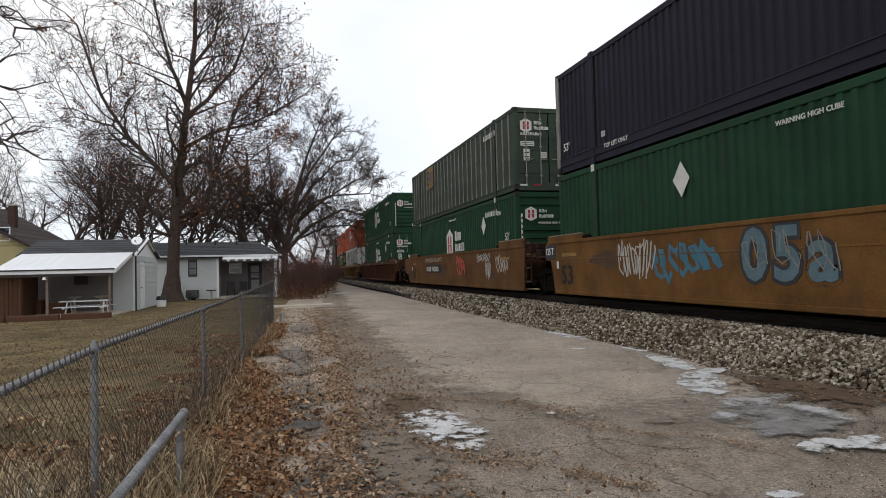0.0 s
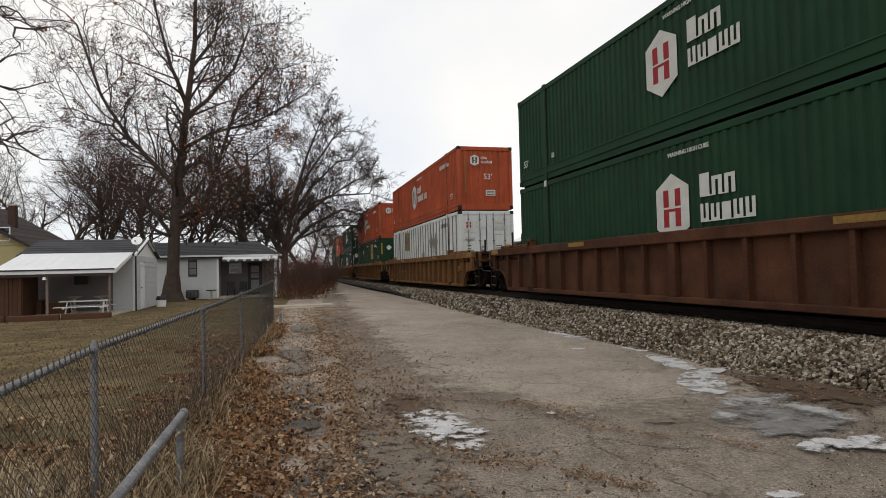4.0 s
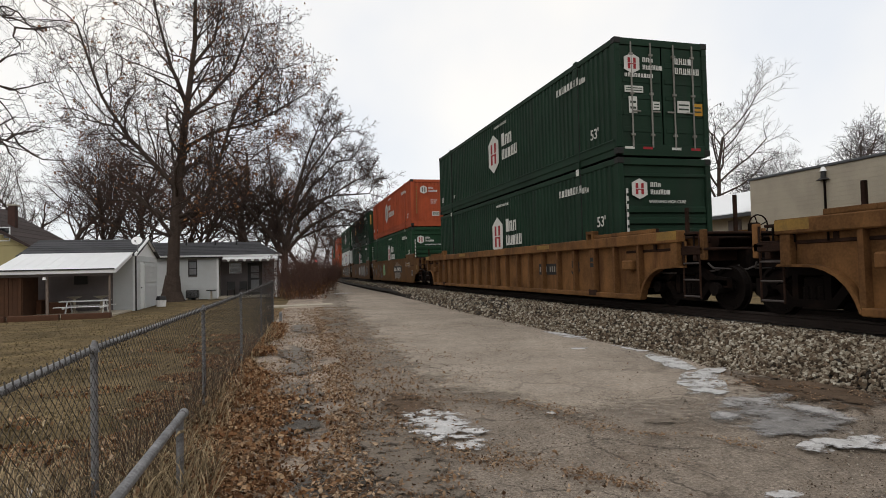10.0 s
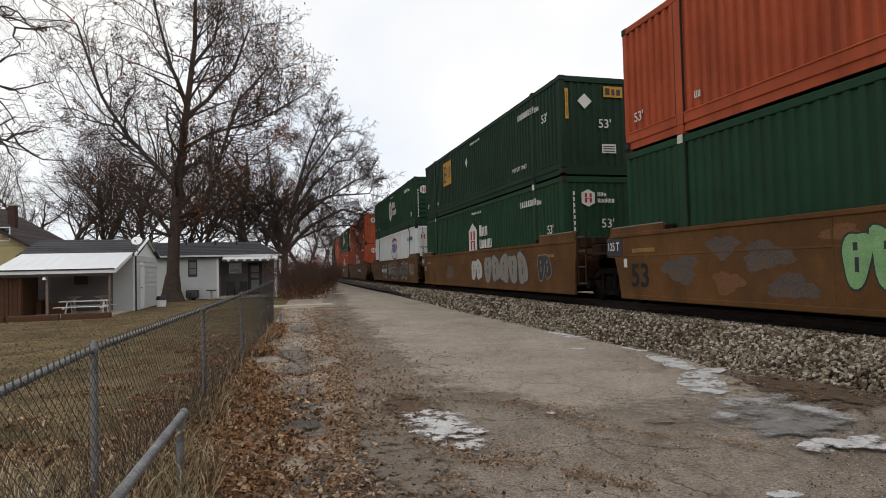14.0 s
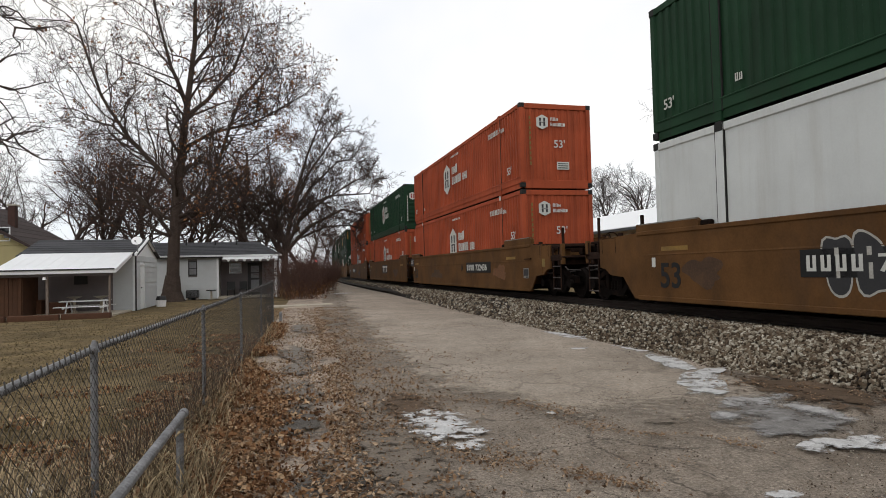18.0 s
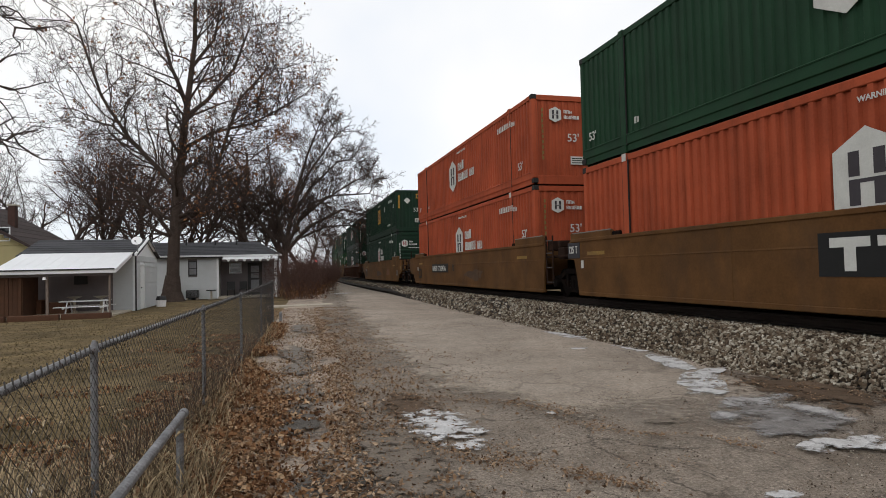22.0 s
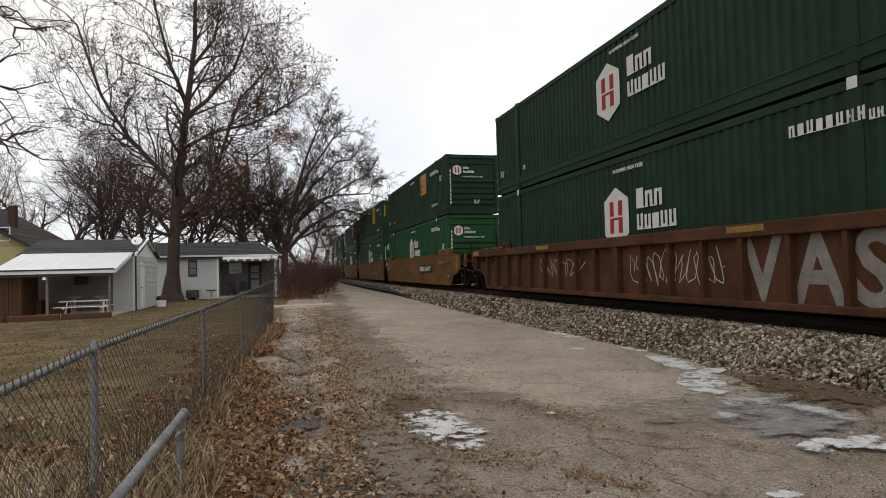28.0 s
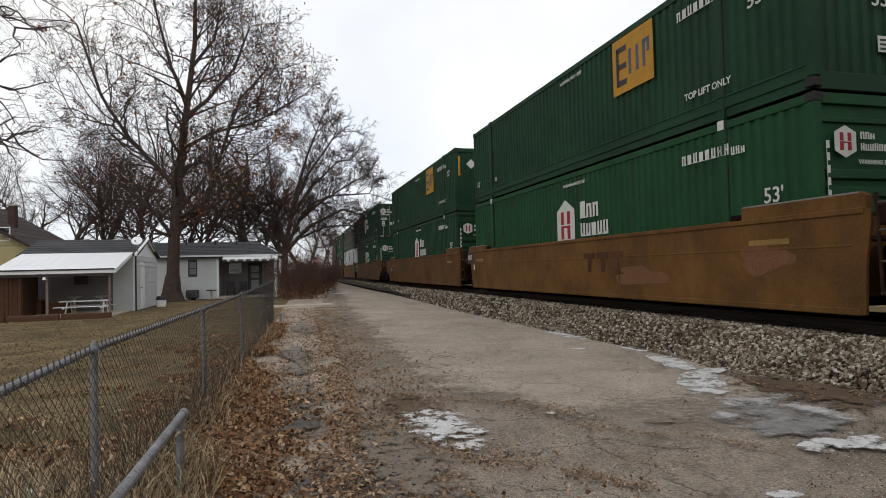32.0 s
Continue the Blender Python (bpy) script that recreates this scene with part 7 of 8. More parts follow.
        for s in (-1, 1) if d < 0 else ():
            ladder = part("ladder", G().pipe([(s * 1.4, Y(0.99), 1.56), (s * 1.4, Y(1.02), 0.24), (s * 1.4, Y(1.08), 0.18), (s * 1.4, Y(1.36), 0.18), (s * 1.4, Y(1.42), 0.24), (s * 1.4, Y(1.44), 1.56)], 0.024), M_GEAR, car)
            for z in (0.2, 0.63, 1.05, 1.42):
                part("rung", G().tube((s * 1.4, Y(1.0), z), (s * 1.4, Y(1.43), z), 0.018, n=6), M_RUNG, ladder)
        if d < 0:
            b("end_beam", -1.32, 1.32, 0.9, 1.15, 1.12, 1.42, M_GEAR, 0.03)
            b("end_beam", -1.28, 1.28, 1.5, 1.7, 1.2, 1.4, M_GEAR, 0.03)
            b("valve_box", -1.3, -0.95, 1.55, 1.95, 0.86, 1.2, M_GEAR, 0.03)
        if d > 0:
            for s in (-1, 1):
                pl = part("load_panel", G().box(*sorted((s * 1.36, s * 1.41)), Y(0.12), Y(0.78), 0.86, 1.28, 0.008), M_POSTDARK, car, "grey load-limit panel")
                if s < 0:
                    part("load_limit", text_mesh("125 T", 0.26, M_LETTER, 0.004), None, pl, at=pose(-1.415, Y(0.73), 1.0, 0, 0, -90) @ Matrix.Diagonal((0.82, 1, 1.05, 1)))
        b("spring_box", -1.05, 1.05, 1.1, 1.5, 0.86, 1.02, M_GEAR, 0.02)
        b("articulation_block", -0.5, 0.5, 1.2, 1.75, 0.3, 0.75, M_RUNNING, 0.03)
        b("air_box", -0.9, -0.3, 0.9, 1.3, 0.98, 1.4, M_GEAR, 0.03)


def side_poly(near_alone, far_alone, top):
    def end(alone):
        return [(-0.74, -0.1), (-1.2, 0.38), (-1.75, 0.42), (-1.98, 0.57), (-2.22, 0.6), (-2.22, 1.3), (-0.95, 1.35)] if alone else [(-0.76, -0.1), (-0.80, 0.62), (-0.90, 1.2), (-0.9, 1.3), (-0.88, 1.34)]
    near = end(near_alone) + [(-0.85, top)]
    far = ([(CL - y, z) for y, z in end(True)] if far_alone else [(CL + 0.22, -0.1), (CL + 0.32, 0.4), (CL + 0.45, 0.82), (CL + 0.76, 0.85), (CL + 0.76, 1.28), (CL + 0.66, 1.34)]) + [(CL + 0.6, top)]
    return near + far[::-1]


def well_car(style, near_alone, far_alone, paint, words, m, seed):
    """One platform of a double-stack well car. style: smooth or ribbed."""
    car = root("well_car", f"{words} double-stack railway well car with {style} sides", "railcar", "cars of the train", m)
    top = 1.36
    for s in (-1, 1):
        x = s * SIDE
        if style == "smooth":
            g = G().prism(side_poly(near_alone, far_alone, top), "x", *sorted((x, x - s * 0.05)))
            side = part("side_sheet", g, paint, car)
            part("top_chord", G().box(*sorted((x + s * 0.025, x - s * 0.09)), -0.8, CL + 0.6, top - 0.07, top + 0.02, 0.012), paint, car)
            part("bottom_chord", G().box(*sorted((x + s * 0.02, x - s * 0.12)), -0.7, CL + (0.6 if far_alone else 0.2), -0.12, -0.02, 0.012), paint, car)
            for y0, y1, zz in ((-0.85, 1.45, 1.60), (CL - 1.45, CL + 0.6, 1.54)):
                part("raised_guide", G().prism([(y0, top), (y0, zz - 0.06), (y0 + 0.1, zz), (y1 - 0.02, zz), (y1, zz - 0.04), (y1, top)], "x", *sorted((x + s * 0.012, x - s * 0.1))), paint, car)
            for y in (1.62, CL - 1.62):
                part("stacking_latch", G().box(*sorted((x + s * 0.01, x - s * 0.14)), y - 0.13, y + 0.13, top, top + 0.12, 0.03), M_RUNNING, car)
            part("fold_ledge", G().prism([(x - s * 0.01, 0.84), (x + s * 0.008, 0.85), (x - s * 0.01, 0.92)], "y", -0.6, CL + 0.4), paint, side)
            if s > 0:
                continue
            # pale strips stand in for sky light caught along the guides' top edges
            for y0, y1, zz in ((-0.75, 1.42, 1.60), (CL - 1.42, CL + 0.5, 1.54)):
                part("worn_edge", G().box(x - 0.016, x + 0.02, y0, y1, zz - 0.022, zz + 0.003), M_POST, side, "pale strip painted as sky light on the top edge")
            for y in (0.9, CL - 0.7):
                part("reflective_strip", G().box(x - 0.006, x + 0.01, y - 0.42, y + 0.42, 0.93, 1.02), M_STRIPE, side, "dull yellow reflective strip")
            part("label_plate", G().box(x - 0.008, x + 0.01, CL - 0.06, CL + 0.06, 0.60, 0.8), M_LETTER, side)
            for y in (5.4, 10.75):
                part("weld_seam", G().box(x - 0.006, x + 0.01, y - 0.02, y + 0.02, -0.02, top - 0.07), paint, side)
            if near_alone:
                part("tag_frame", G().box(x - 0.008, x + 0.01, -0.62, -0.2, 0.30, 0.62), M_POST, side, "pale-framed dark notice board")
                part("tag_board", G().box(x - 0.012, x, -0.59, -0.23, 0.38, 0.59).box(x - 0.012, x, -0.59, -0.4, 0.32, 0.36), M_POSTDARK, car)
                part("pin_bracket", G().box(x - 0.05, x, -0.86, -0.38, 0.90, 0.93), M_GEAR, side)
                part("label_plate", G().box(x - 0.008, x + 0.01, -1.84, -1.66, 0.66, 0.9), M_OLIVE, side, "pale yellow label")
                part("end_seam", G().box(x - 0.012, x + 0.01, -1.66, -1.6, 0.45, 1.34, 0.005), paint, side)
        else:
            x = s * (SIDE + 0.075)

            def end(alone):
                return [(-0.98, -0.1), (-1.06, 0.1), (-1.18, 0.28), (-1.34, 0.42), (-1.52, 0.51), (-1.72, 0.56), (-2.4, 0.58), (-2.4, 1.1)]
            poly = end(near_alone) + [(CL - y, z) for y, z in end(far_alone)][::-1]
            side = part("side_sheet", G().prism(poly, "x", *sorted((x - s * 0.13, x - s * 0.155))), paint, car)
            part("top_chord", G().box(*sorted((x + s * 0.04, x - s * 0.165)), -2.37, CL + 2.37, 1.08, 1.32, 0.02), paint, car)
            part("bottom_chord", G().box(*sorted((x + s * 0.02, x - s * 0.165)), -0.95, CL + 0.95, -0.12, 0.0, 0.015), paint, car)
            rib = G().prism([(-0.05, 0.0), (0.05, 0.0), (0.045, 1.08), (-0.045, 1.08)], "x", *sorted((x, x - s * 0.132))).mesh("side_rib", paint)
            heavy = G().box(*sorted((x + s * 0.012, x - s * 0.132)), -0.11, 0.11, 0.0, 1.08, 0.015).mesh("heavy_rib", paint)
            at_y = [CL / 2 + s2 * k for s2 in (-1, 1) for k in (1, 2, 3, 4, 5, 6, 8, 9)]
            for y in at_y:
                part("side_rib", rib, None, car, at=pose(0, y, 0))
            part("heavy_rib", heavy, None, car, at=pose(0, CL / 2, 0))
            for y in (CL / 2 - 7, CL / 2 + 7):
                part("heavy_rib", heavy, None, car, at=pose(0, y, 0))
                part("stacking_bracket", G().box(*sorted((x + s * 0.06, x - s * 0.12)), y - 0.16, y - 0.1, 1.2, 1.5, 0.012).box(*sorted((x + s * 0.06, x - s * 0.12)), y + 0.1, y + 0.16, 1.2, 1.5, 0.012).box(*sorted((x + s * 0.06, x - s * 0.12)), y - 0.16, y + 0.16, 1.44, 1.52, 0.012), paint, car)
            for e, k in ((0.0, 1), (CL, -1)):
                part("arch_flange", G().prism([(e + k * p[0], p[1]) for p in end(True)[:7]] + [(e + k * (p[0] + 0.045), p[1] + 0.04) for p in end(True)[:7]][::-1], "x", *sorted((x, x - s * 0.135))), paint, car)
                part("end_post", G().box(*sorted((x + s * 0.01, x - s * 0.12)), *sorted((e - k * 2.3, e - k * 2.1)), 0.58, 1.08, 0.012), paint, car)
                if s < 0 and paint is M_MUSTARD:
                    part("jack_pad", G().box(*sorted((x + s * 0.05, x - s * 0.132)), *sorted((e + k * -0.72, e + k * -0.34)), 0.53, 0.76, 0.03), paint, car)
                if s < 0:
                    part("chord_end_mark", G().box(*sorted((x + s * 0.044, x + s * 0.036)), *sorted((e - k * 2.35, e - k * 1.7)), 1.14, 1.31), M_STRIPE, car, "dull yellow paint mark")
                part("raised_guide", G().box(*sorted((x + s * 0.0, x - s * 0.1)), *sorted((e - k * 1.5, e + k * 1.0)), 1.32, 1.41, 0.012), paint, car)
                if s < 0:
                    for v in (-1.2, -0.3, 0.4):
                        part("guide_plate", G().box(*sorted((x + s * 0.006, x - s * 0.0)), *sorted((e + k * v, e + k * (v + 0.55))), 1.345, 1.405), M_MUSTARD, car)
                    part("stencil", G().box(*sorted((x + s * 0.014, x + s * 0.010)), *sorted((e + k * 0.99, e + k * 1.15)), 0.62, 0.72).box(*sorted((x + s * 0.014, x + s * 0.010)), *sorted((e + k * 0.99, e + k * 1.15)), 0.76, 0.86), M_BLACK, car, "small dark stencilled notice")
                    part("rust_stain_plate", G().box(*sorted((x + s * 0.024, x - s * 0.02)), *sorted((e + k * 0.87, e + k * 1.27)), -0.1, 0.06, 0.02), M_GEAR, car)
            if s < 0:
                for y in (3.9, 12.0):
                    part("reflective_strip", G().box(*sorted((x + s * 0.046, x + s * 0.036)), y - 0.42, y + 0.42, 1.17, 1.28), M_STRIPE, car, "dull yellow reflective strip")
    cross = G()
    for i in range(7):
        y = 0.4 + i * (CL - 0.8) / 6
        cross.box(-SIDE + 0.24, SIDE - 0.24, y - 0.15, y + 0.15, -0.08, 0.16)
    cross.box(-SIDE + 0.24, SIDE - 0.24, 0.0, CL, 0.20, 0.34)
    part("well_floor", cross, M_RUNNING, car)
    ribbed = style == "ribbed"
    end_gear(car, 0.0, -1, paint, near_alone, seed, ribbed)
    end_gear(car, CL, 1, paint, far_alone, seed + 1, ribbed)
    truck(car, -2.1 if near_alone else -2.0)
    if far_alone:
        truck(car, CL + 2.1)
    return car


def car_marks(car, number, y, z, rng, boxed=True):
    plate_ = part("number_panel", G().box(0, 3.05, -0.004, 0, -0.09, 0.33), M_BLACK, car, "black panel with pale lettering", at=pose(-SIDE - 0.004, y, z, 0, 0, -90))
    for i in range(4):
        part("reporting_mark", shared("reporting_mark", MARKBAR, M_LETTER), None, car, at=pose(-SIDE - 0.012, y - 0.12 - i * 0.25, z, 0, 0, -90))
    part("car_number", text_mesh(number, 0.34, M_LETTER, 0.006), None, car, "pale stencilled car number", at=pose(-SIDE - 0.012, y - 1.25, z, 0, 0, -90) @ Matrix.Diagonal((1.35, 1, 1, 1)))


MARKBAR = G().prism([(0, 0), (0.17, 0), (0.17, 0.24), (0.11, 0.24), (0.11, 0.05), (0.06, 0.05), (0.06, 0.24), (0, 0.24)], "y", -0.004, 0)


def side_text(car, words, size, y, z, material, proud=0.006, bold=0.0, label="", name="lettering", stretch=1.0):
    return part(name, text_mesh(words, size, material, bold), None, car, label, at=pose(-SIDE - proud, y, z, 0, 0, -90) @ Matrix.Diagonal((stretch, 1, 1, 1)))


M_TAG_W = mat("white_spray_paint", (0.33, 0.32, 0.29), 0.7, 0, 0.25, 4, 40, 0.0)
M_TAG_B = mat("pale_blue_spray_paint", (0.07, 0.115, 0.135), 0.7, 0, 0.3, 4, 40, 0.0)
M_TAG_T = mat("teal_spray_paint", (0.035, 0.11, 0.16), 0.7, 0, 0.3, 4, 40, 0.0)
M_TAG_R = mat("red_spray_paint", (0.30, 0.04, 0.025), 0.7, 0, 0.3, 4, 40, 0.0)
M_TAG_G = mat("green_spray_paint", (0.16, 0.30, 0.13), 0.7, 0, 0.3, 4, 40, 0.0)
M_TAG_GREY = mat("grey_spray_paint", (0.17, 0.155, 0.135), 0.7, 0, 0.35, 4, 40, 0.0)
M_TAG_OL = mat("olive_spray_paint", (0.14, 0.12, 0.04), 0.7, 0, 0.3, 4, 40, 0.0)
M_TAG_K = mat("black_spray_paint", (0.02, 0.02, 0.022), 0.7, 0, 0.3, 4, 40, 0.0)


def scribble(car, y, z, w, h, material, seed, strokes=5, r=0.02, proud=0.004, name="graffiti_tag"):
    """One long sprayed stroke that loops along the side like an unreadable tag."""
    rng, pts = random.Random(seed), []
    n = strokes * 7
    for k in range(n):
        t = k / (n - 1)
        a = k * 0.95 + rng.uniform(-0.5, 0.5)
        pts.append((w * t + math.cos(a * 1.1) * w / strokes * 0.55, h * (0.5 + 0.42 * math.sin(a) + rng.uniform(-0.15, 0.15))))
    g = G()
    for k, (x, zz) in enumerate(pts):
        xa, za = pts[max(k - 1, 0)]
        xb, zb = pts[min(k + 1, n - 1)]
        d = math.hypot(xb - xa, zb - za) or 1
        nx, nz = -(zb - za) / d * r, (xb - xa) / d * r
        lift = 0.00004 * k
        g.v += [(x + nx, -lift, zz + nz), (x - nx, -lift, zz - nz)]
    g.f = [(2 * k, 2 * k + 1, 2 * k + 3, 2 * k + 2) for k in range(n - 1)]
    part(name, g, material, car, "sprayed graffiti strokes", at=pose(-SIDE - proud, y, z, 0, 0, -90))


def bubble(car, y, z, w, h, count, outline, fill, seed, proud=0.004):
    """Fat rounded sprayed shapes side by side, with an outline."""
    rng = random.Random(seed)
    for k in range(count):
        cx, ww = (k + 0.5) * w / count, w / count * rng.uniform(0.5, 0.62)
        hh, tilt, e = h * rng.uniform(0.42, 0.54), rng.uniform(-0.25, 0.25), rng.uniform(2.4, 4.0)
        for name, grow_by, mm, lift in (("graffiti_outline", 1.0, outline, 0.0), ("graffiti_fill", 0.88, fill, 0.003)):
            pts = []
            for j in range(26):
                a = 2 * math.pi * j / 26
                ca, sa = math.cos(a), math.sin(a)
                r = (abs(ca) ** e + abs(sa) ** e) ** (-1 / e) * (1 + 0.12 * math.sin(a * 3 + k * 2.1))
                px, pz = ca * r * ww * grow_by, sa * r * hh * (grow_by if grow_by == 1 else 0.92)
                pts.append((cx + px + tilt * pz, h / 2 + pz))
            part(name, G().prism(pts, "y", -0.001 - lift, 0.0), mm, car, "sprayed rounded letter shape", at=pose(-SIDE - proud - 0.0006 * (k % 2), y, z, 0, 0, -90))
        slot = G().box(cx - 0.03, cx + 0.03, -0.0062, -0.0045, h * 0.3, h * 0.52).box(cx - 0.05, cx + 0.02, -0.0062, -0.0045, h * 0.62, h * 0.74)
        part("graffiti_stroke", slot, outline, car, at=pose(-SIDE - proud, y, z, 0, 0, -90))


# near end of each platform at the start, car style, single ends, paint; then lower and upper container (style, colour, end, lettering)
PAINT = {"brown": (M_BROWN, "weathered brown"), "ochre": (M_OCHRE, "ochre yellow"), "mustard": (M_MUSTARD, "faded mustard"), "rust": (M_RUSTCAR, "rust-brown")}
CONSIST = [
    (-0.3, "smooth", 0, 0, "ochre", ("corr", "green", "ridge", "diamond"), ("corr", "navy", "wave", "plain")),
    (19.1, "smooth", 0, 1, "brown", ("corr", "green", "ridge", "hub"), ("rib", "grey", "doors", "emprib")),
    (42.0, "ribbed", 1, 1, "rust", ("corr", "green", "doors", "hub"), ("corr", "green", "ridge", "hub")),
    (65.2, "ribbed", 1, 1, "mustard", ("rib", "white", "doors", "emprib"), ("corr", "orange", "wave", "hubline")),
    (88.1, "ribbed", 1, 1, "mustard", ("corr", "green", "wave", "emp"), ("corr", "orange", "wave", "hubline")),
    (111.4, "ribbed", 1, 1, "mustard", ("corr", "deep", "ridge", "hub"), ("corr", "deep", "doors", "hub")),
    (134.4, "smooth", 1, 0, "brown", ("corr", "green", "ridge", "hub"), ("corr", "orange", "wave", "hubline")),
    (153.8, "smooth", 0, 0, "brown", ("corr", "green", "wave", "hub"), ("corr", "deep", "wave", "emp")),
    (172.8, "smooth", 0, 1, "brown", ("sheet", "white", "doors", "nfi"), ("corr", "green", "ridge", "hub")),
    (196.2, "smooth", 1, 0, "brown", ("corr", "orange", "wave", "hubline"), ("corr", "orange", "wave", "hubline")),
    (215.4, "smooth", 0, 0, "brown", ("corr", "orange", "wave", "hubline"), ("corr", "green", "ridge", "hub")),
    (234.7, "smooth", 0, 1, "brown", ("corr", "orange", "wave", "hubline"), ("corr", "orange", "wave", "hubline")),
    (257.8, "smooth", 1, 1, "ochre", ("corr", "deep", "ridge", "hub"), ("corr", "deep", "wave", "emp")),
    (281.0, "ribbed", 1, 1, "rust", ("corr", "deep", "ridge", "hub"), ("corr", "deep", "ridge", "hub")),
    (304.0, "smooth", 1, 0, "ochre", ("corr", "bright", "ridge", "hub"), ("corr", "deep", "ridge", "emp")),
    (323.1, "smooth", 0, 0, "ochre", ("corr", "bright", "ridge", "hub"), ("corr", "green", "wave", "emp")),
    (342.0, "smooth", 0, 1, "brown", ("corr", "green", "ridge", "hub"), ("corr", "green", "wave", "emp")),
    (365.0, "smooth", 1, 0, "brown", ("corr", "green", "ridge", "hub"), ("corr", "deep", "doors", "hub")),
    (384.2, "smooth", 0, 0, "ochre", ("sheet", "white", "doors", "nfi"), ("rib", "grey", "doors", "emprib")),
    (403.4, "smooth", 0, 1, "ochre", ("corr", "green", "ridge", "hub"), ("corr", "bright", "ridge", "hub")),
    (426.4, "ribbed", 1, 1, "mustard", ("corr", "deep", "ridge", "hub"), ("corr", "green", "doors", "hub")),
    (449.4, "smooth", 1, 0, "brown", ("corr", "orange", "wave", "hubline"), ("corr", "orange", "wave", "hubline")),
    (468.6, "smooth", 0, 0, "brown", ("corr", "green", "ridge", "hub"), ("corr", "orange", "wave", "hubline")),
]
SPEED = 9.87


def train_pose(s, z):
    x0, x1 = track_x(s), track_x(s + CL)
    return pose(x0, s, z, 0, 0, -math.degrees(math.atan2(x1 - x0, CL)))


CARS = []
for i, (s0, style, na, fa, paint, low, up) in enumerate(CONSIST):
    pm, pw = PAINT[paint]
    rng = random.Random(100 + i)
    car = well_car(style, bool(na), bool(fa), pm, pw, train_pose(s0, 0.0), 40 + 2 * i)
    CARS.append(car)
    MOVERS.append((car, s0, 0.0))
    for (cs, cc, ce, ck), z, upper in ((low, 0.35, False), (up, 3.25, True)):
        c = container(cs, cc, ce, train_pose(s0, z))
        if ck == "plain":
            ck = "blank"
        MOVERS.append((c, s0, z))
        CONSIST[i] = CONSIST[i] + ((c, cc, ce, ck, upper, rng),)
# lettering comes after all the copies are made, so that each container keeps its own
for i, row in enumerate(CONSIST):
    for c, cc, ce, ck, upper, rng in row[7:]:
        hmat = M_DARKLOGO if cc == "orange" else M_RED
        marks(c, ck, hmat, upper, i)
        end_marks(c, ce, ck, hmat)

NUMBERED = {1: ("765083", 12.65, 0.55), 6: ("724722", 5.9, 0.58), 8: ("724722", 12.4, 0.5), 9: ("732436", 6.0, 0.57), 11: ("732436", 12.85, 0.58), 14: ("765497", 5.75, 0.57)}
for i, (number, y, z) in NUMBERED.items():
    car_marks(CARS[i], number, y, z, random.Random(i))
for i, w, y in ((1, "A", 8.9), (9, "A", 6.75), (11, "B", 9.1)):
    side_text(CARS[i], w, 0.42, y, 0.56, M_BLACK, 0.006, 0.006, "black stencilled letter", "stencil")
for i in (0, 1, 6, 8, 9, 11, 12, 14, 16):
    side_text(CARS[i], "53", 0.72, 15.95, 0.18, M_BLACK, 0.006, 0.012, "black stencilled 53", "size_mark")
for i in (3, 4, 5):
    side_text(CARS[i], "53", 0.5, 2.45, 0.45, M_BLACK, -0.05, 0.01, "black stencilled 53", "size_mark")
part("number_panel", G().box(-0.1, 2.25, -0.004, 0, -0.08, 0.56), M_BLACK, CARS[10], "black panel with pale marks", at=pose(-SIDE - 0.004, 8.85, 0.5, 0, 0, -90))
for i in (10, 15):
    for k in range(3):
        part("reporting_mark", G().box(k * 0.64, k * 0.64 + 0.55, -0.004, 0, 0.34, 0.48).box(k * 0.64 + 0.2, k * 0.64 + 0.36, -0.004, 0, 0, 0.34), M_LETTER if i == 10 else M_RUSTCAR, CARS[i], at=pose(-SIDE - 0.012, 7.05 if i == 15 else 8.75, 0.5, 0, 0, -90) @ Matrix.Diagonal((1.0 if i == 15 else 1.15, 1, 1, 1)))
for i in (3, 4, 5):
    part("number_panel", G().box(0, 1.5, -0.004, 0, -0.06, 0.26), M_BLACK, CARS[i], "black panel with worn pale marks", at=pose(-SIDE + 0.05, 13.25 if i == 3 else 4.55, 0.48, 0, 0, -90))
    for k in range(10):
        if k != 4:
            part("number_stroke", G().box(k * 0.14, k * 0.14 + 0.075, -0.004, 0, 0.02, 0.18), M_TAG_GREY, CARS[i], at=pose(-SIDE + 0.042, (13.25 if i == 3 else 4.55) - 0.06, 0.48, 0, 0, -90))


def blotch(car, y, z, w, h, material, seed, proud=0.0025):
    """A ragged patch of faded or oversprayed paint on the car's side."""
    rng = random.Random(seed)
    pts = []
    for k in range(30):
        a = 2 * math.pi * k / 30
        r = 0.8 + 0.16 * math.sin(3 * a + seed) + 0.07 * math.sin(7 * a + seed * 2) + rng.uniform(-0.07, 0.07)
        pts.append((math.cos(a) * r * w / 2, math.sin(a) * r * h / 2))
    part("paint_blotch", G().prism(pts, "y", -0.001, 0), material, car, "ragged patch of faded paint", at=pose(-SIDE - proud - 0.0002 * (seed % 7), y, z, 0, 0, -90))


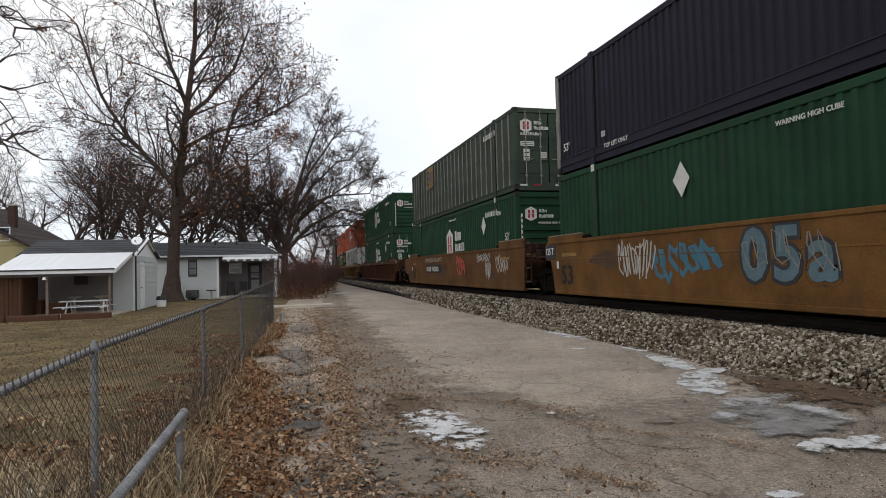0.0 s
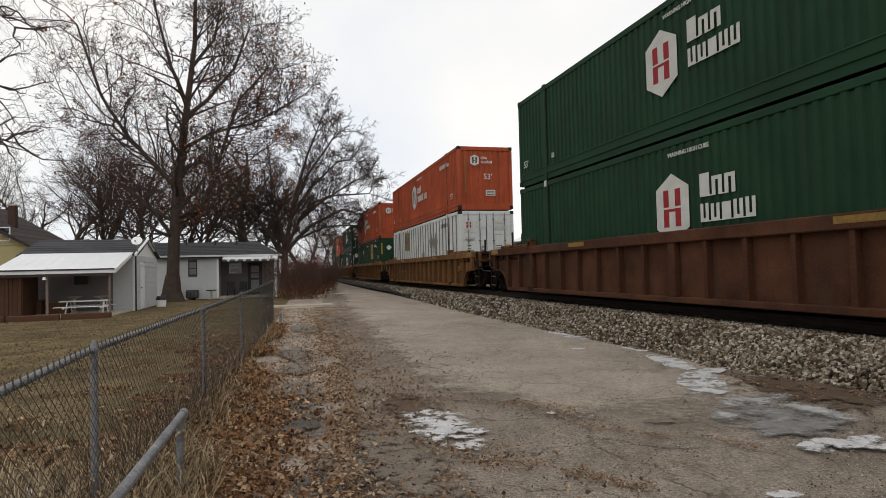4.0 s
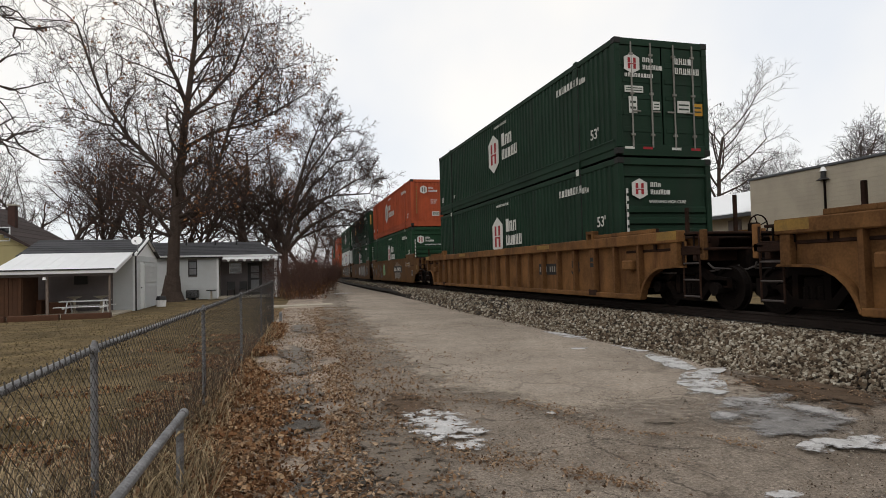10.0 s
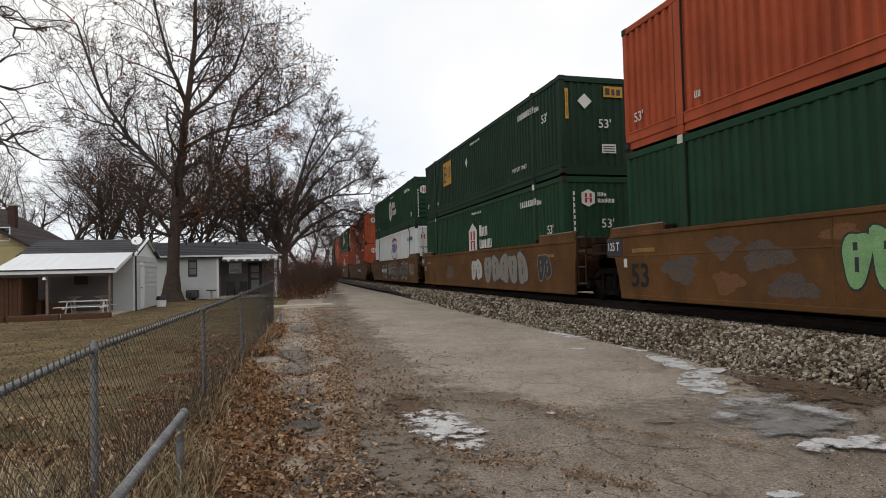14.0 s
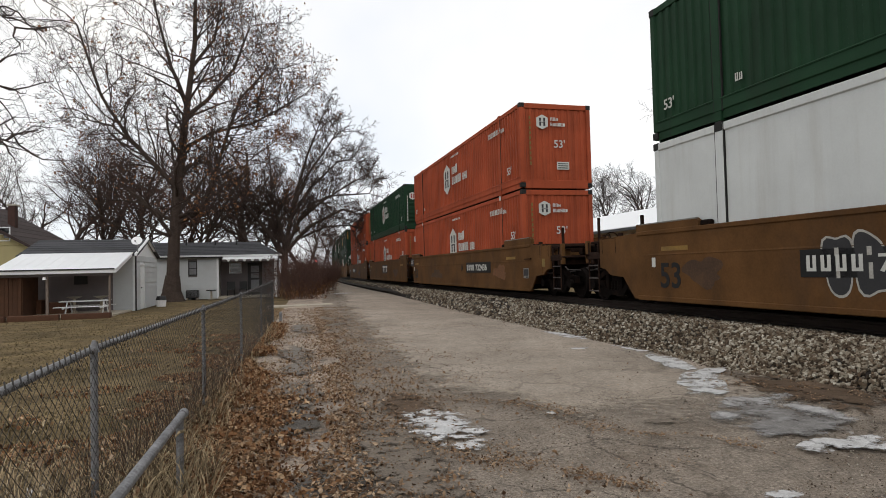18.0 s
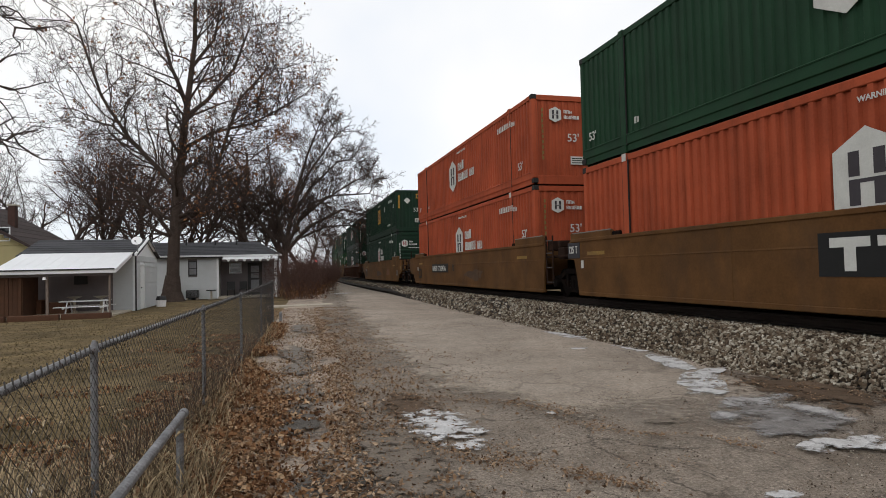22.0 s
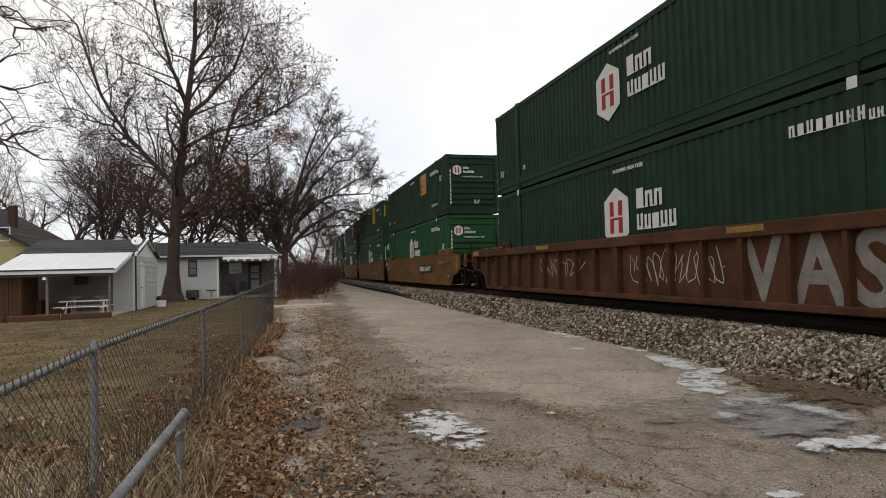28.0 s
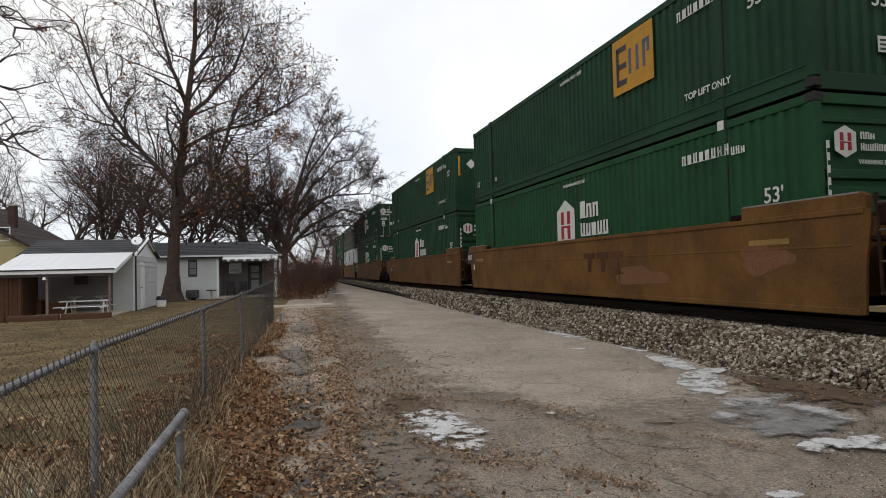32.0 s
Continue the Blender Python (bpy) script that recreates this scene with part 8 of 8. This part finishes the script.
M_FADEBLUE = mat("faded_blue_grey_overspray", (0.072, 0.053, 0.044), 0.85, 0, 0.5, 2, 26, 0.05, 0.004, (0.09, 0.048, 0.02), 0.7, 2.5)
M_FADERUST = mat("faded_orange_rust_paint", (0.13, 0.055, 0.02), 0.85, 0, 0.4, 2, 26, 0.05, 0.004, (0.07, 0.035, 0.016), 0.7, 2.5)
M_FADEDARK = mat("dark_weathered_paint", (0.052, 0.026, 0.012), 0.85, 0, 0.4, 2, 26, 0.05, 0.004, (0.09, 0.045, 0.018), 0.6, 2.5)
for k, (i, y, z, w, h, mm) in enumerate((
        (6, 14.2, 0.55, 1.3, 0.7, M_FADEBLUE), (6, 13.0, 0.95, 1.0, 0.5, M_FADEBLUE), (6, 12.9, 0.3, 0.9, 0.5, M_FADERUST), (6, 12.0, 0.75, 1.3, 0.6, M_FADEBLUE), (6, 11.5, 0.25, 1.2, 0.5, M_FADEBLUE), (6, 10.6, 1.05, 0.8, 0.3, M_FADERUST),
        (1, 1.1, 0.75, 1.1, 0.7, M_FADERUST), (1, 2.2, 0.35, 1.4, 0.5, M_FADEDARK), (1, 9.5, 0.5, 2.0, 0.6, M_FADEDARK), (7, 4.0, 0.6, 1.6, 0.8, M_FADERUST), (7, 11.5, 0.5, 1.4, 0.7, M_FADEBLUE),
        (0, 4.2, 0.6, 1.6, 0.8, M_FADERUST), (0, 13.6, 0.8, 1.6, 0.5, M_FADEDARK), (8, 14.6, 0.5, 1.3, 0.7, M_FADEDARK), (8, 10.4, 0.6, 1.5, 0.7, M_FADERUST), (15, 1.0, 0.7, 1.4, 0.6, M_FADERUST), (15, 4.6, 0.4, 2.4, 0.5, M_FADERUST),
        (9, 11.0, 0.4, 2.6, 0.5, M_FADEDARK), (9, 2.0, 0.5, 1.6, 0.6, M_FADERUST), (11, 6.0, 0.4, 2.8, 0.5, M_FADEDARK), (10, 3.2, 0.5, 2.2, 0.6, M_FADEDARK), (14, 9.0, 0.45, 2.4, 0.5, M_FADEDARK), (12, 8.0, 0.4, 3.0, 0.5, M_FADEDARK), (12, 3.4, 0.5, 1.6, 0.6, M_FADERUST))):
    blotch(CARS[i], y, z, w, h, mm, 200 + k)
# sprayed graffiti
for i, w in enumerate("05a"):
    side_text(CARS[0], w, 1.2, 9.05 - i * 0.68, 0.38, M_TAG_K, 0.005, 0.10, "sprayed black letter outline", "graffiti_letter", 0.95)
    side_text(CARS[0], w, 1.2, 9.05 - i * 0.68, 0.38, M_TAG_B, 0.010, 0.035, "pale blue sprayed letter", "graffiti_letter", 0.95)
    scribble(CARS[0], 9.0 - i * 0.66, 0.5, 0.45, 0.7, M_TAG_GREY, 70 + i, 2, 0.012, 0.016)
scribble(CARS[0], 12.95, 0.35, 1.4, 0.9, M_TAG_W, 1, 9, 0.022)
scribble(CARS[0], 11.6, 0.3, 0.5, 0.7, M_TAG_T, 12, 2, 0.05)
scribble(CARS[0], 11.0, 0.45, 1.4, 0.65, M_TAG_T, 2, 4, 0.06)
scribble(CARS[1], 12.9, 1.02, 3.4, 0.22, M_TAG_W, 3, 14, 0.014)
scribble(CARS[1], 4.0, 0.9, 1.5, 0.32, M_TAG_W, 4, 9, 0.018)
scribble(CARS[1], 6.9, 0.4, 1.2, 0.8, M_TAG_R, 5, 4, 0.05)
scribble(CARS[1], 3.0, 0.25, 0.6, 0.7, M_TAG_W, 6, 8, 0.014)
scribble(CARS[1], 1.8, 0.5, 1.2, 0.6, M_TAG_W, 16, 5, 0.025)
bubble(CARS[6], 10.6, 0.2, 0.9, 0.95, 2, M_TAG_K, M_TAG_G, 7)
bubble(CARS[6], 5.5, 0.08, 2.0, 0.42, 5, M_TAG_K, M_TAG_GREY, 8)
scribble(CARS[6], 5.2, 0.05, 1.9, 1.15, M_TAG_W, 8, 10, 0.014)
scribble(CARS[6], 1.6, 0.8, 1.4, 0.35, M_TAG_W, 9, 6, 0.02)
bubble(CARS[7], 8.2, 0.18, 1.3, 0.85, 2, M_TAG_K, M_TAG_W, 11)
bubble(CARS[7], 6.6, 0.1, 4.2, 1.05, 5, M_TAG_K, M_TAG_GREY, 12)
bubble(CARS[7], 1.6, 0.25, 0.9, 0.8, 2, M_TAG_GREY, M_TAG_K, 13)
bubble(CARS[8], 12.0, 0.1, 2.0, 1.0, 4, M_TAG_W, M_TAG_K, 31)
scribble(CARS[8], 9.2, 0.3, 0.9, 0.85, M_TAG_W, 34, 8, 0.016)
bubble(CARS[8], 8.1, 0.02, 2.5, 1.2, 6, M_TAG_W, M_TAG_K, 32)
scribble(CARS[8], 5.3, 0.2, 0.9, 0.8, M_TAG_OL, 35, 8, 0.018)
bubble(CARS[8], 4.3, 0.1, 2.1, 1.05, 4, M_TAG_W, M_TAG_K, 33)
scribble(CARS[8], 1.7, 0.3, 1.6, 0.7, M_TAG_W, 36, 8, 0.016)
for i, w in enumerate("VASTE"):
    side_text(CARS[13], w, 1.5, 4.12 - i * 1.04, 0.04, M_TAG_GREY, -0.052, 0.04, "large white sprayed letter", "graffiti_letter", 0.88)
scribble(CARS[13], 12.5, 0.3, 2.6, 0.6, M_TAG_W, 41, 7, 0.012, -0.052)
scribble(CARS[13], 7.6, 0.2, 3.0, 0.75, M_TAG_W, 42, 12, 0.012, -0.052)


def motions():
    """The train rolls past at a steady speed; wheels turn while they are near."""
    for thing, s0, z in MOVERS:
        walk(thing, [(float(t), train_pose(s0 - SPEED * t, z)) for t in range(0, 33, 2)])
    start = {car.name: s for car, (s, *_) in zip(CARS, CONSIST)}
    for ws, car, along, y, zc in WHEELSETS:
        s = start[car.name] + along
        t0, t1 = max(0.0, (s - 45.0) / SPEED), min(32.0, (s + 2.0) / SPEED)
        rows, t, turn = [(0.0, pose(0, y, zc))], t0, 0.0
        if t1 > t0 + 0.2:
            if t0 > 0.05:
                rows.append((t0, pose(0, y, zc)))
            while t + 2 / 30 < t1:
                t += 2 / 30
                turn += math.degrees(SPEED * (2 / 30) / AXLE_R)
                rows.append((t, pose(0, y, zc, turn, 0, 0)))
        if rows[-1][0] < 31.95:
            rows.append((32.0, pose(0, y, zc, turn, 0, 0)))
        walk(ws, rows)


motions()
